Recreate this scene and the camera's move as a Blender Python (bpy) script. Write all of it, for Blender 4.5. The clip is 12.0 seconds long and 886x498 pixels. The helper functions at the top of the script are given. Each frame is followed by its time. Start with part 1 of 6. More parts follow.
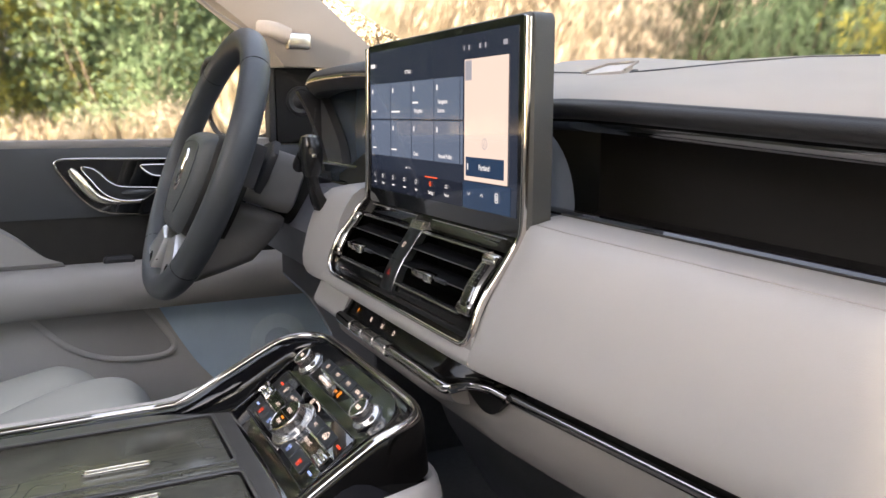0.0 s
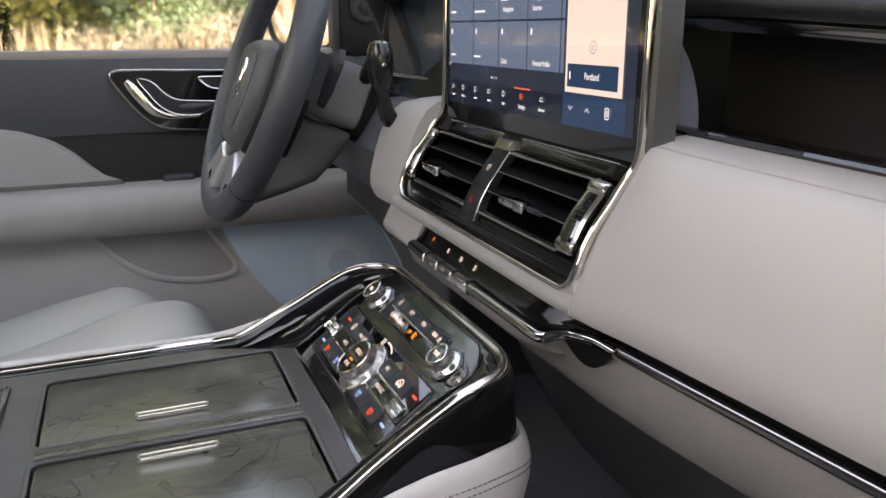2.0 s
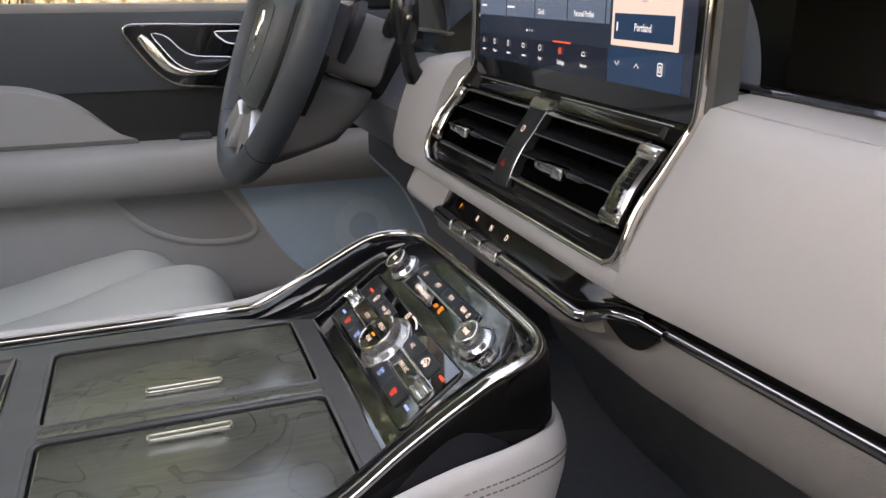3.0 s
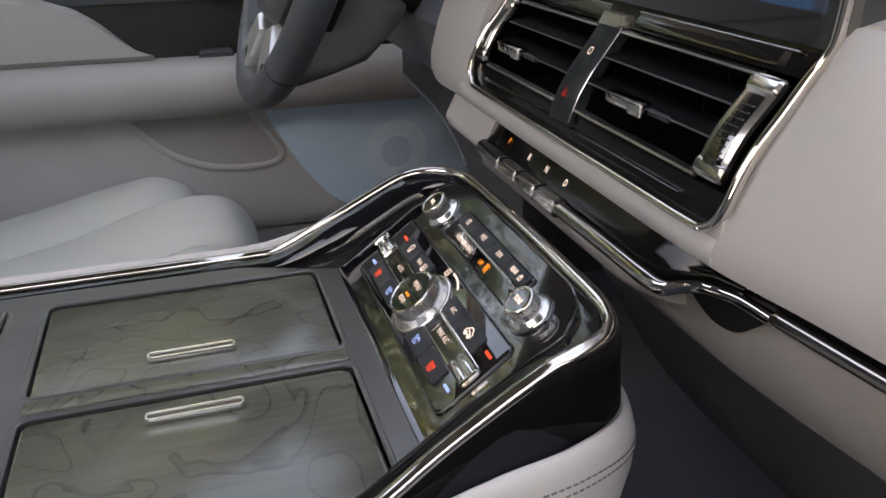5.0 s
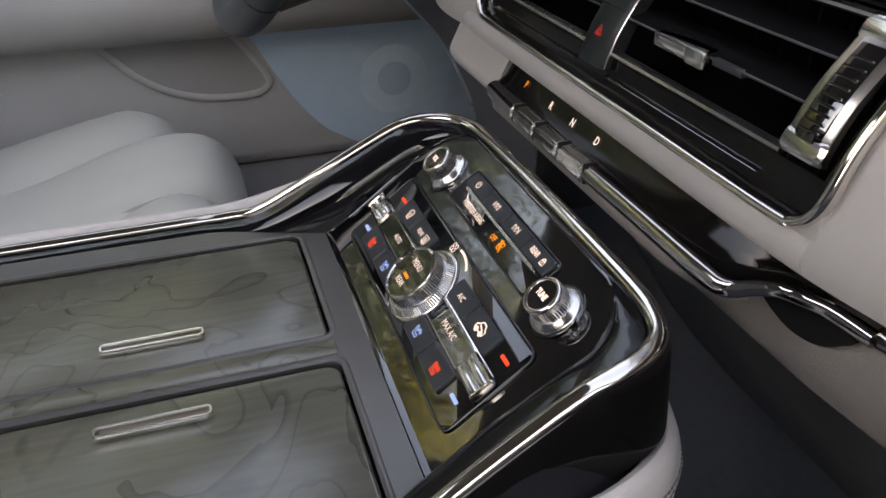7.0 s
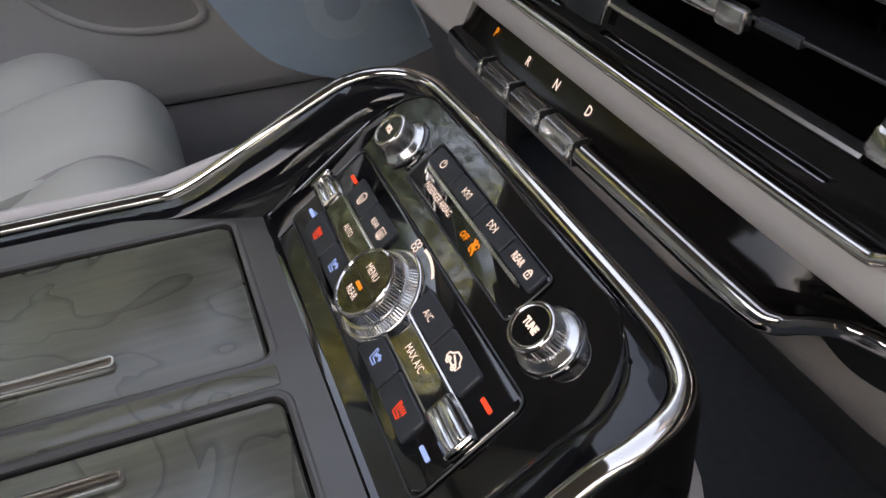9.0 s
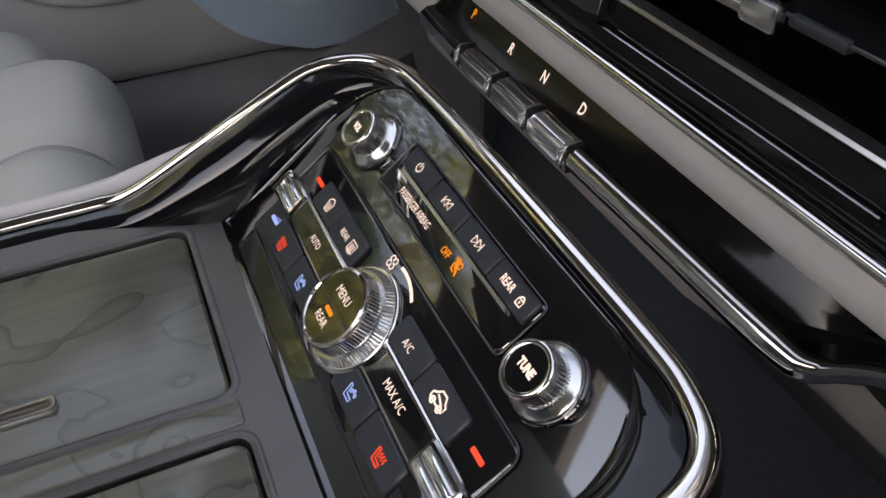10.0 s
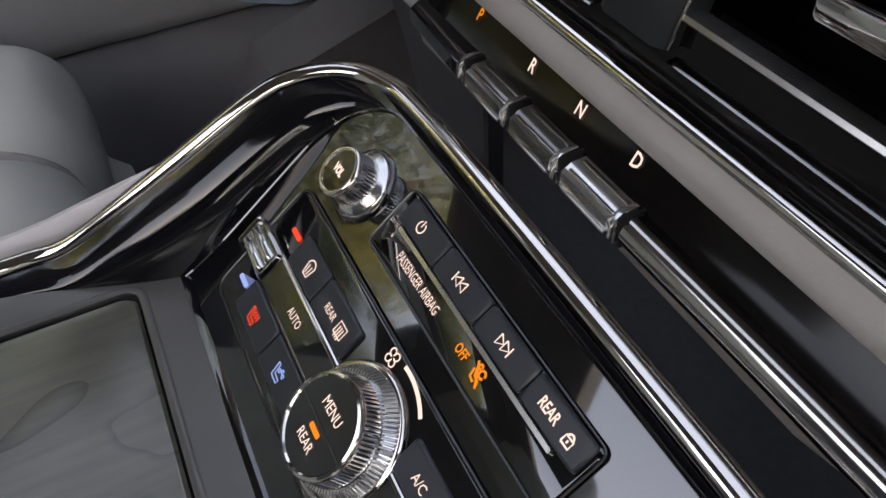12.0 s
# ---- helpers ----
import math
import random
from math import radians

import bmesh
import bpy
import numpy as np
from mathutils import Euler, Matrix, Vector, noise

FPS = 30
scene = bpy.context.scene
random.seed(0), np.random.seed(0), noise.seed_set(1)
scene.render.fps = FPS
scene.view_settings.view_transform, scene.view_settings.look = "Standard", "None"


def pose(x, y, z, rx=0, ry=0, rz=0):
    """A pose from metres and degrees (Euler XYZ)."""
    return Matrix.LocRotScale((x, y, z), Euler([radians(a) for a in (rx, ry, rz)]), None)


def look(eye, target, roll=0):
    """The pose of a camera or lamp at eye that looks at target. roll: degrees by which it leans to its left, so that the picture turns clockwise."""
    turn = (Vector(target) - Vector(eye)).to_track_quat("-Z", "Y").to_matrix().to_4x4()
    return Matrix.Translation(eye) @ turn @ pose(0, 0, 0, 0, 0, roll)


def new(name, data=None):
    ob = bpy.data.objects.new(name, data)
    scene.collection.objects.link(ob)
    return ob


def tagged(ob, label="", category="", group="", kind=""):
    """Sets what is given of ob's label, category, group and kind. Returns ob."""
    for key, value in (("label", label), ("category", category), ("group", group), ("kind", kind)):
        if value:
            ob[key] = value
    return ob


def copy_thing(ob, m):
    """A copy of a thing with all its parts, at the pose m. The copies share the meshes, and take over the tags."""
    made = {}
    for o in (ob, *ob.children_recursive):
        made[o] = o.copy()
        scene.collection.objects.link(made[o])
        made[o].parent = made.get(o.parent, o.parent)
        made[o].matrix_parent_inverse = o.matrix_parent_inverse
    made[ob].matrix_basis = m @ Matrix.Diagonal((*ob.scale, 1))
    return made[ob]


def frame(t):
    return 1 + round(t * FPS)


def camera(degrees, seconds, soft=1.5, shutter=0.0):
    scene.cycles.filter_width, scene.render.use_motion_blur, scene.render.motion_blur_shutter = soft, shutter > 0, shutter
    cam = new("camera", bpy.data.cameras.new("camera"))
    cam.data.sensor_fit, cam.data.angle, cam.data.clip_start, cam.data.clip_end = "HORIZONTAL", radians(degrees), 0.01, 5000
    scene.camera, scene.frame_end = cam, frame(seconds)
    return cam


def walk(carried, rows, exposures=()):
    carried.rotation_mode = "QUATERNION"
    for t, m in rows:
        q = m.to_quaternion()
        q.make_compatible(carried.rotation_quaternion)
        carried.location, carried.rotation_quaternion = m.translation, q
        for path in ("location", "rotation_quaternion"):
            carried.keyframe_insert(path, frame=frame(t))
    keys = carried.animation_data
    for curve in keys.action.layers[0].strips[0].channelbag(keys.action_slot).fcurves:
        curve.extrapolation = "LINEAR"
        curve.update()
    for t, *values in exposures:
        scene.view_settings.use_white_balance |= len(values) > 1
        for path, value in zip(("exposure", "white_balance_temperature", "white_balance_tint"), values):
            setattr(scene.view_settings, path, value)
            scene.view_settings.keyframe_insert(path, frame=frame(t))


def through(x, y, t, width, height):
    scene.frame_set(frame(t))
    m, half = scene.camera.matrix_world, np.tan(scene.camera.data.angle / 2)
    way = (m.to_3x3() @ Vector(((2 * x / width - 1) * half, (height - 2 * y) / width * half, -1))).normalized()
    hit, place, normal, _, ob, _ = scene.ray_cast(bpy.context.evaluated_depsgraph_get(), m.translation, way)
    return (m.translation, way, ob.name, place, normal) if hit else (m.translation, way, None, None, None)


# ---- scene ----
cam = camera(58.7, 12.0)
EXPOSURE, KELVIN, TINT = 3.35, 6850, 18
PATH = [
    (0, (0.615, 0.144, 1.436), (-1.152, 1.018, 1.102), -0.0),
    (0.5, (0.594, 0.149, 1.433), (-1.187, 0.976, 1.051), -0.1),
    (1, (0.573, 0.152, 1.43), (-1.215, 0.938, 0.999), -0.0),
    (1.5, (0.552, 0.157, 1.428), (-1.238, 0.906, 0.944), -0.1),
    (2, (0.53, 0.161, 1.426), (-1.258, 0.879, 0.889), -0.1),
    (2.5, (0.509, 0.166, 1.423), (-1.275, 0.854, 0.836), -0.1),
    (3, (0.488, 0.171, 1.42), (-1.29, 0.83, 0.786), -0.1),
    (5, (0.405, 0.193, 1.41), (-1.328, 0.747, 0.58), -0.4),
    (5.5, (0.386, 0.198, 1.408), (-1.329, 0.742, 0.534), -0.4),
    (6, (0.366, 0.203, 1.406), (-1.326, 0.74, 0.484), -0.5),
    (6.5, (0.346, 0.21, 1.404), (-1.323, 0.736, 0.435), -0.6),
    (7, (0.325, 0.216, 1.402), (-1.317, 0.739, 0.388), -0.6),
    (9, (0.246, 0.244, 1.394), (-1.252, 0.81, 0.197), -1.3),
    (9.5, (0.226, 0.251, 1.392), (-1.231, 0.835, 0.152), -1.4),
    (10, (0.207, 0.258, 1.39), (-1.208, 0.857, 0.109), -1.5),
    (10.5, (0.188, 0.265, 1.387), (-1.189, 0.869, 0.068), -1.9),
    (11, (0.168, 0.273, 1.385), (-1.178, 0.866, 0.03), -2.7),
    (11.5, (0.149, 0.28, 1.383), (-1.172, 0.858, -0.003), -3.3),
    (12, (0.13, 0.288, 1.381), (-1.178, 0.844, -0.026), -4.1),
]
walk(cam, [(t, look(eye, target, roll)) for t, eye, target, roll in PATH], exposures=[(0, EXPOSURE + 0.37, KELVIN + 100, TINT), (5, EXPOSURE + 0.27, KELVIN + 150, TINT), (9, EXPOSURE + 0.05, KELVIN + 100, TINT), (12, EXPOSURE - 0.14, KELVIN + 50, TINT)])

# ---- world and sun ----
SUN_AZIMUTH, SUN_HEIGHT = radians(150), radians(12)   # from +y, clockwise seen from above
world = bpy.data.worlds.new("world")
scene.world = world
world.use_nodes = True
wt = world.node_tree
sky = wt.nodes.new("ShaderNodeTexSky")
sky.sky_type, sky.sun_disc = "NISHITA", False
sky.sun_elevation, sky.sun_rotation = SUN_HEIGHT, SUN_AZIMUTH
sky.dust_density = 2.5
wt.nodes["Background"].inputs["Strength"].default_value = 0.15
pale = wt.nodes.new("ShaderNodeHueSaturation")      # thin haze: the sky is less blue than clean air
pale.inputs["Saturation"].default_value = 0.6
wt.links.new(sky.outputs["Color"], pale.inputs["Color"])
wt.links.new(pale.outputs["Color"], wt.nodes["Background"].inputs["Color"])
sun_data = bpy.data.lights.new("sun", "SUN")
sun_data.energy, sun_data.angle, sun_data.color = 4.2, radians(4), (1.0, 0.86, 0.66)
sun = new("sun", sun_data)
sun.matrix_world = look((0, 0, 0), (-math.sin(SUN_AZIMUTH) * math.cos(SUN_HEIGHT), -math.cos(SUN_AZIMUTH) * math.cos(SUN_HEIGHT), -math.sin(SUN_HEIGHT)))


# ---- materials ----
def material(name, base, rough=0.5, metal=0.0, second=None, scale=20.0, bump=0.0, bump_scale=200.0, coat=0.0, spec=0.5, detail=4.0, stretch=(1, 1, 1), island=0.0):
    """A surface with colour that drifts between two tones, varying roughness and fine relief."""
    m = bpy.data.materials.new(name)
    m.use_nodes = True
    nt = m.node_tree
    b = nt.nodes["Principled BSDF"]
    b.inputs["Metallic"].default_value = metal
    b.inputs["Specular IOR Level"].default_value = spec
    b.inputs["Coat Weight"].default_value = coat
    b.inputs["Coat Roughness"].default_value = 0.03
    tc = nt.nodes.new("ShaderNodeTexCoord")
    mp = nt.nodes.new("ShaderNodeMapping")
    mp.inputs["Scale"].default_value = stretch
    nt.links.new(tc.outputs["Object"], mp.inputs["Vector"])
    n = nt.nodes.new("ShaderNodeTexNoise")
    n.inputs["Scale"].default_value, n.inputs["Detail"].default_value = scale, detail
    nt.links.new(mp.outputs["Vector"], n.inputs["Vector"])
    mix = nt.nodes.new("ShaderNodeMix")
    mix.data_type = "RGBA"
    mix.inputs["A"].default_value = (*base, 1)
    mix.inputs["B"].default_value = (*(second or [c * 0.88 for c in base]), 1)
    nt.links.new(n.outputs["Fac"], mix.inputs["Factor"])
    nt.links.new(mix.outputs["Result"], b.inputs["Base Color"])
    rr = nt.nodes.new("ShaderNodeMapRange")
    rr.inputs["To Min"].default_value, rr.inputs["To Max"].default_value = max(rough - 0.06, 0.02), rough + 0.06
    if rough < 0.12:
        rr.inputs["To Min"].default_value, rr.inputs["To Max"].default_value = rough * 0.7, rough * 1.4
    nt.links.new(n.outputs["Fac"], rr.inputs["Value"])
    nt.links.new(rr.outputs["Result"], b.inputs["Roughness"])
    if bump:
        v = nt.nodes.new("ShaderNodeTexVoronoi")
        v.inputs["Scale"].default_value = bump_scale
        nt.links.new(tc.outputs["Object"], v.inputs["Vector"])
        bp = nt.nodes.new("ShaderNodeBump")
        bp.inputs["Strength"].default_value, bp.inputs["Distance"].default_value = bump, 0.0006
        nt.links.new(v.outputs["Distance"], bp.inputs["Height"])
        nt.links.new(bp.outputs["Normal"], b.inputs["Normal"])
    if island:
        g = nt.nodes.new("ShaderNodeNewGeometry")
        h = nt.nodes.new("ShaderNodeHueSaturation")
        mr = nt.nodes.new("ShaderNodeMapRange")
        mr.inputs["To Min"].default_value, mr.inputs["To Max"].default_value = 1 - island, 1 + island
        nt.links.new(g.outputs["Random Per Island"], mr.inputs["Value"])
        nt.links.new(mr.outputs["Result"], h.inputs["Value"])
        nt.links.new(mix.outputs["Result"], h.inputs["Color"])
        nt.links.new(h.outputs["Color"], b.inputs["Base Color"])
    return m


LIT = 2.0 ** -EXPOSURE    # display brightness that suits the exposure


def glow(name, colour, strength):
    m = bpy.data.materials.new(name)
    m.use_nodes = True
    b = m.node_tree.nodes["Principled BSDF"]
    b.inputs["Base Color"].default_value = (*[c * 0.1 for c in colour], 1)
    b.inputs["Emission Color"].default_value = (*colour, 1)
    b.inputs["Emission Strength"].default_value = strength * LIT
    b.inputs["Roughness"].default_value = 0.3
    return m


LEATHER = material("grey_leather", (0.385, 0.376, 0.366), 0.5, scale=9, second=(0.347, 0.339, 0.330), bump=0.08, bump_scale=1500)
SEAT_LEATHER = material("pale_seat_leather", (0.46, 0.462, 0.42), 0.5, scale=12, second=(0.415, 0.418, 0.38), bump=0.16, bump_scale=900)
TRIM = material("grey_trim", (0.33, 0.305, 0.285), 0.55, scale=14, second=(0.29, 0.27, 0.255), bump=0.3, bump_scale=1200)
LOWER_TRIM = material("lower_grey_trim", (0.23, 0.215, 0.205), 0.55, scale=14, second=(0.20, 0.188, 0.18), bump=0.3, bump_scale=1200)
DASH_TOP = material("dash_top_skin", (0.355, 0.325, 0.29), 0.6, scale=14, second=(0.315, 0.29, 0.26), bump=0.35, bump_scale=1100)
DARK = material("dark_grey_plastic", (0.035, 0.036, 0.04), 0.5, scale=30, second=(0.028, 0.029, 0.033), bump=0.25, bump_scale=1300)
DOOR_DARK = material("slate_door_skin", (0.056, 0.062, 0.070), 0.45, scale=12, second=(0.046, 0.052, 0.059), bump=0.3, bump_scale=900)
CHARCOAL = material("charcoal_insert", (0.02, 0.019, 0.018), 0.55, scale=40, second=(0.014, 0.013, 0.012), bump=0.2, bump_scale=700)
GLOSS = material("piano_black", (0.006, 0.006, 0.007), 0.05, scale=6, second=(0.004, 0.004, 0.005), coat=1.0, spec=0.65)
GLOSS.node_tree.nodes["Principled BSDF"].inputs["Coat IOR"].default_value = 1.62
WALL_GLOSS = material("piano_black_wall", (0.006, 0.006, 0.0075), 0.07, scale=6, second=(0.004, 0.004, 0.0055), spec=0.5)
VOID = material("vent_void", (0.005, 0.005, 0.005), 0.8, scale=30, spec=0.05)
BLACK = material("matt_black", (0.0085, 0.0085, 0.009), 0.55, scale=30, second=(0.006, 0.006, 0.0065), spec=0.3)
PIANO = material("satin_piano_black", (0.006, 0.0055, 0.0055), 0.10, scale=8, spec=0.22)
BUTTON = material("button_black", (0.026, 0.029, 0.036), 0.38, scale=60, second=(0.02, 0.023, 0.028))
KNURL = material("knurled_silver", (0.82, 0.81, 0.80), 0.17, metal=1.0, second=(0.66, 0.65, 0.63), scale=200)
COLUMN = material("column_plastic", (0.20, 0.195, 0.192), 0.5, scale=30, second=(0.175, 0.17, 0.168), bump=0.25, bump_scale=1300)
CHROME = material("chrome", (0.74, 0.70, 0.66), 0.07, metal=1.0, second=(0.68, 0.64, 0.60), scale=25)
SATIN = material("satin_metal", (0.62, 0.6, 0.57), 0.25, metal=1.0, scale=40)
RUBBER = material("wheel_leather", (0.062, 0.070, 0.080), 0.42, scale=25, second=(0.050, 0.057, 0.066), bump=0.25, bump_scale=1100)
# pane roughness stands in for the outdoors being out of focus
GLASS = bpy.data.materials.new("window_glass")
GLASS.use_nodes = True
_g = GLASS.node_tree.nodes["Principled BSDF"]
_g.inputs["Transmission Weight"].default_value, _g.inputs["Roughness"].default_value, _g.inputs["IOR"].default_value = 1.0, 0.155, 1.05

SHIELD = GLASS.copy()
SHIELD.node_tree.nodes["Principled BSDF"].inputs["Roughness"].default_value = 0.085


# ---- mesh helpers ----
def part(name, bm, mat, parent=None, label="", smooth=40):
    """Links a bmesh as one mesh object, under parent when one is given."""
    bmesh.ops.recalc_face_normals(bm, faces=bm.faces)
    me = bpy.data.meshes.new(name)
    bm.to_mesh(me)
    bm.free()
    me.materials.append(mat)
    if smooth:
        me.shade_smooth()
        me.set_sharp_from_angle(angle=radians(smooth))
    ob = new(name, me)
    ob.parent = parent
    if label:
        ob["label"] = label
    return ob


def thing(name, label, category, group="", kind=""):
    return tagged(new(name), label, category, group, kind)


def box(x0, x1, y0, y1, z0, z1, bevel=0.0, seg=2, m=None, bm=None):
    bm = bm or bmesh.new()
    made = bmesh.ops.create_cube(bm, size=1)["verts"]
    bmesh.ops.transform(bm, verts=made, matrix=Matrix.Translation(((x0 + x1) / 2, (y0 + y1) / 2, (z0 + z1) / 2)) @ Matrix.Diagonal((x1 - x0, y1 - y0, z1 - z0, 1)))
    if bevel:
        edges = list({e for v in made for e in v.link_edges})
        made = bmesh.ops.bevel(bm, geom=edges, offset=bevel, segments=seg, affect="EDGES", profile=0.5)["verts"]
    if m:
        bmesh.ops.transform(bm, verts=made if not bevel else [v for v in bm.verts], matrix=m)
    return bm


def loft(rings, closed=True, caps=True, loop=False, bm=None):
    """Skins rings of equal point counts; closed: each ring is closed; loop: last ring joins the first."""
    bm = bm or bmesh.new()
    rows = [[bm.verts.new(p) for p in ring] for ring in rings]
    n = len(rows[0])
    last = len(rows) if loop else len(rows) - 1
    for a in range(last):
        r, s = rows[a], rows[(a + 1) % len(rows)]
        for b in range(n if closed else n - 1):
            c = (b + 1) % n
            bm.faces.new((r[b], r[c], s[c], s[b]))
    if caps and closed and not loop:
        bm.faces.new(rows[0][::-1])
        bm.faces.new(rows[-1])
    return bm


def spline(points, per=6, closed=False):
    """A smooth run of points through the given ones."""
    p = [Vector(q) for q in points]
    n, out = len(p), []
    for i in range(n if closed else n - 1):
        if closed:
            a, b, c, d = p[i - 1], p[i], p[(i + 1) % n], p[(i + 2) % n]
        else:
            a, b, c, d = p[max(i - 1, 0)], p[i], p[i + 1], p[min(i + 2, n - 1)]
        for k in range(per):
            t = k / per
            out.append(0.5 * ((2 * b) + (c - a) * t + (2 * a - 5 * b + 4 * c - d) * t * t + (3 * b - a - 3 * c + d) * t ** 3))
    if not closed:
        out.append(p[-1])
    return out


def oval(w, h, n=10, power=2.0):
    """A cross section w by h: round at power 2, squarer above."""
    out = []
    for i in range(n):
        a = 2 * math.pi * (i + 0.5) / n
        c, s = math.cos(a), math.sin(a)
        out.append((w / 2 * math.copysign(abs(c) ** (2 / power), c), h / 2 * math.copysign(abs(s) ** (2 / power), s)))
    return out


def sweep(path, section, up=(0, 0, 1), closed=False, bm=None):
    """Draws a cross section (across, up) along a path."""
    path = [Vector(p) for p in path]
    n, rings = len(path), []
    for i, p in enumerate(path):
        if closed:
            t = path[(i + 1) % n] - path[i - 1]
        else:
            t = path[min(i + 1, n - 1)] - path[max(i - 1, 0)]
        t.normalize()
        u = Vector(up[i] if isinstance(up, list) else up)
        side = t.cross(u).normalized()
        u = side.cross(t)
        rings.append([p + side * a + u * b for a, b in section])
    return loft(rings, loop=closed, bm=bm)


def lathe(profile, seg=32, m=None, bm=None, ripple=0.0, teeth=0, ripple_rows=()):
    """Turns (radius, height) about z; ripple: knurling depth on the rows named."""
    rings = []
    for r_i, (r, h) in enumerate(profile):
        ring = []
        for i in range(seg):
            a = 2 * math.pi * i / seg
            rr = r - (ripple if teeth and r_i in ripple_rows and i % 2 else 0)
            ring.append((rr * math.cos(a), rr * math.sin(a), h))
        rings.append(ring)
    bm2 = loft(rings)
    if m:
        bmesh.ops.transform(bm2, verts=bm2.verts, matrix=m)
    return bm2


def round_rect(w, h, r, n=4, cx=0.0, cy=0.0):
    out = []
    for qx, qy, a0 in ((1, 1, 0), (-1, 1, 90), (-1, -1, 180), (1, -1, 270)):
        for k in range(n + 1):
            a = radians(a0 + 90 * k / n)
            out.append((cx + qx * (w / 2 - r) + r * math.cos(a), cy + qy * (h / 2 - r) + r * math.sin(a)))
    return out


def slab(outline, z0, z1, m, bevel=0.0):
    """A plate of the 2D outline between two heights in the frame m, its top edge eased."""
    rings = [[(x, y, z0) for x, y in outline]]
    if bevel:
        cx = sum(x for x, _ in outline) / len(outline)
        cy = sum(y for _, y in outline) / len(outline)
        w = max(abs(x - cx) for x, _ in outline)
        h = max(abs(y - cy) for _, y in outline)
        inner = [(cx + (x - cx) * (1 - bevel / w), cy + (y - cy) * (1 - bevel / h)) for x, y in outline]
        rings += [[(x, y, z1 - bevel) for x, y in outline], [(x, y, z1) for x, y in inner]]
    else:
        rings += [[(x, y, z1) for x, y in outline]]
    bm = loft(rings)
    bmesh.ops.transform(bm, verts=bm.verts, matrix=m)
    return bm


def frame_of(origin, u, v):
    u, v = Vector(u).normalized(), Vector(v).normalized()
    w = u.cross(v).normalized()
    v = w.cross(u)
    return Matrix(((u.x, v.x, w.x, origin[0]), (u.y, v.y, w.y, origin[1]), (u.z, v.z, w.z, origin[2]), (0, 0, 0, 1)))


# ---- structure: ground, cabin shell ----
def warp(x):
    """How far the dash falls away from the middle: forward and down."""
    d = max(0.0, abs(x) - 0.12)
    s = d * d / 0.12 if d < 0.06 else d - 0.03
    return 0.203 * s, -0.063 * s


def dash_rings(profile, x0, x1, n=14, upper=False):
    """The profile (y, z) run across the car; the upper edge of the dash falls away less than the pads."""
    rings = []
    for i in range(n + 1):
        x = x0 + (x1 - x0) * i / n
        dy, dz = warp(x)
        if upper:
            dy = dy * 0.45
        rings.append([(x, y + dy, z + dz) for y, z in profile])
    return rings


bm = bmesh.new()
bmesh.ops.create_grid(bm, x_segments=40, y_segments=40, size=400)
GROUND = material("dry_meadow", (0.30, 0.25, 0.13), 0.9, second=(0.16, 0.17, 0.06), scale=0.8, bump=0.5, bump_scale=30)
tagged(part("ground", bm, GROUND), "dry golden meadow with patches of green grass", "ground", kind="structure")

HEADLINER = material("headliner", (0.27, 0.255, 0.24), 0.85, scale=30, bump=0.3, bump_scale=900)
CARPET = material("carpet", (0.105, 0.116, 0.134), 0.9, scale=90, second=(0.07, 0.079, 0.092), bump=0.6, bump_scale=900)
tagged(part("floor", box(-0.9, 0.9, -1.2, 1.0, 0.66, 0.70), CARPET), "dark carpeted cabin floor of the vehicle", "floor", kind="structure")
roof = bmesh.new()
for x0, x1, y0, y1 in ((-0.66, -0.475, -1.25, 0.16), (0.42, 0.66, -1.25, 0.16), (-0.475, 0.42, -0.285, 0.16), (-0.475, 0.42, -1.25, -1.0)):
    box(x0, x1, y0, y1, 1.862, 1.9, bm=roof)
tagged(part("ceiling", roof, HEADLINER), "pale fabric headliner round an open glass roof", "ceiling", kind="structure")
tagged(part("wall_rear", box(-0.85, 0.85, -1.27, -1.22, 0.7, 1.9, 0.01), CARPET), "dark wall behind the seats", "wall", kind="structure")
tagged(part("wall_front", box(-0.9, 0.9, 0.98, 1.0, 0.7, 1.4), CARPET), "dark bulkhead in front of the footwell", "wall", kind="structure")
tagged(part("wall_right", box(0.84, 0.9, -1.2, 1.0, 0.7, 1.39, 0.01), TRIM), "grey trimmed side wall below the side window", "wall", kind="structure")

tagged(part("wall_left", box(-0.92, -0.875, -1.2, 1.0, 0.7, 1.385), CARPET), "dark outer wall behind the door trim", "wall", kind="structure")

# the right wall, out of view, reaches further forward to block low sun
for name, xa, xb, ye in (("wall_quarter_left", -0.90, -0.80, -0.66), ("wall_quarter_right", 0.80, 0.90, -0.36)):
    tagged(part(name, box(xa, xb, -1.22, ye, 1.385, 1.9), CARPET), "dark trimmed quarter wall added behind the side window", "wall", kind="structure")

for name, s in (("wall_header_left", -1), ("wall_header_right", 1)):
    header = [[(s * x, y, z) for x, z in ((0.842, 1.90), (0.842, 1.775), (0.836, 1.766), (0.822, 1.764), (0.806, 1.772), (0.770, 1.83), (0.66, 1.868), (0.66, 1.90))] for y in (-1.2, -0.5, -0.1, 0.06)]
    tagged(part(name, loft(header), HEADLINER), "pale headliner edge above the side windows", "headliner", kind="structure")

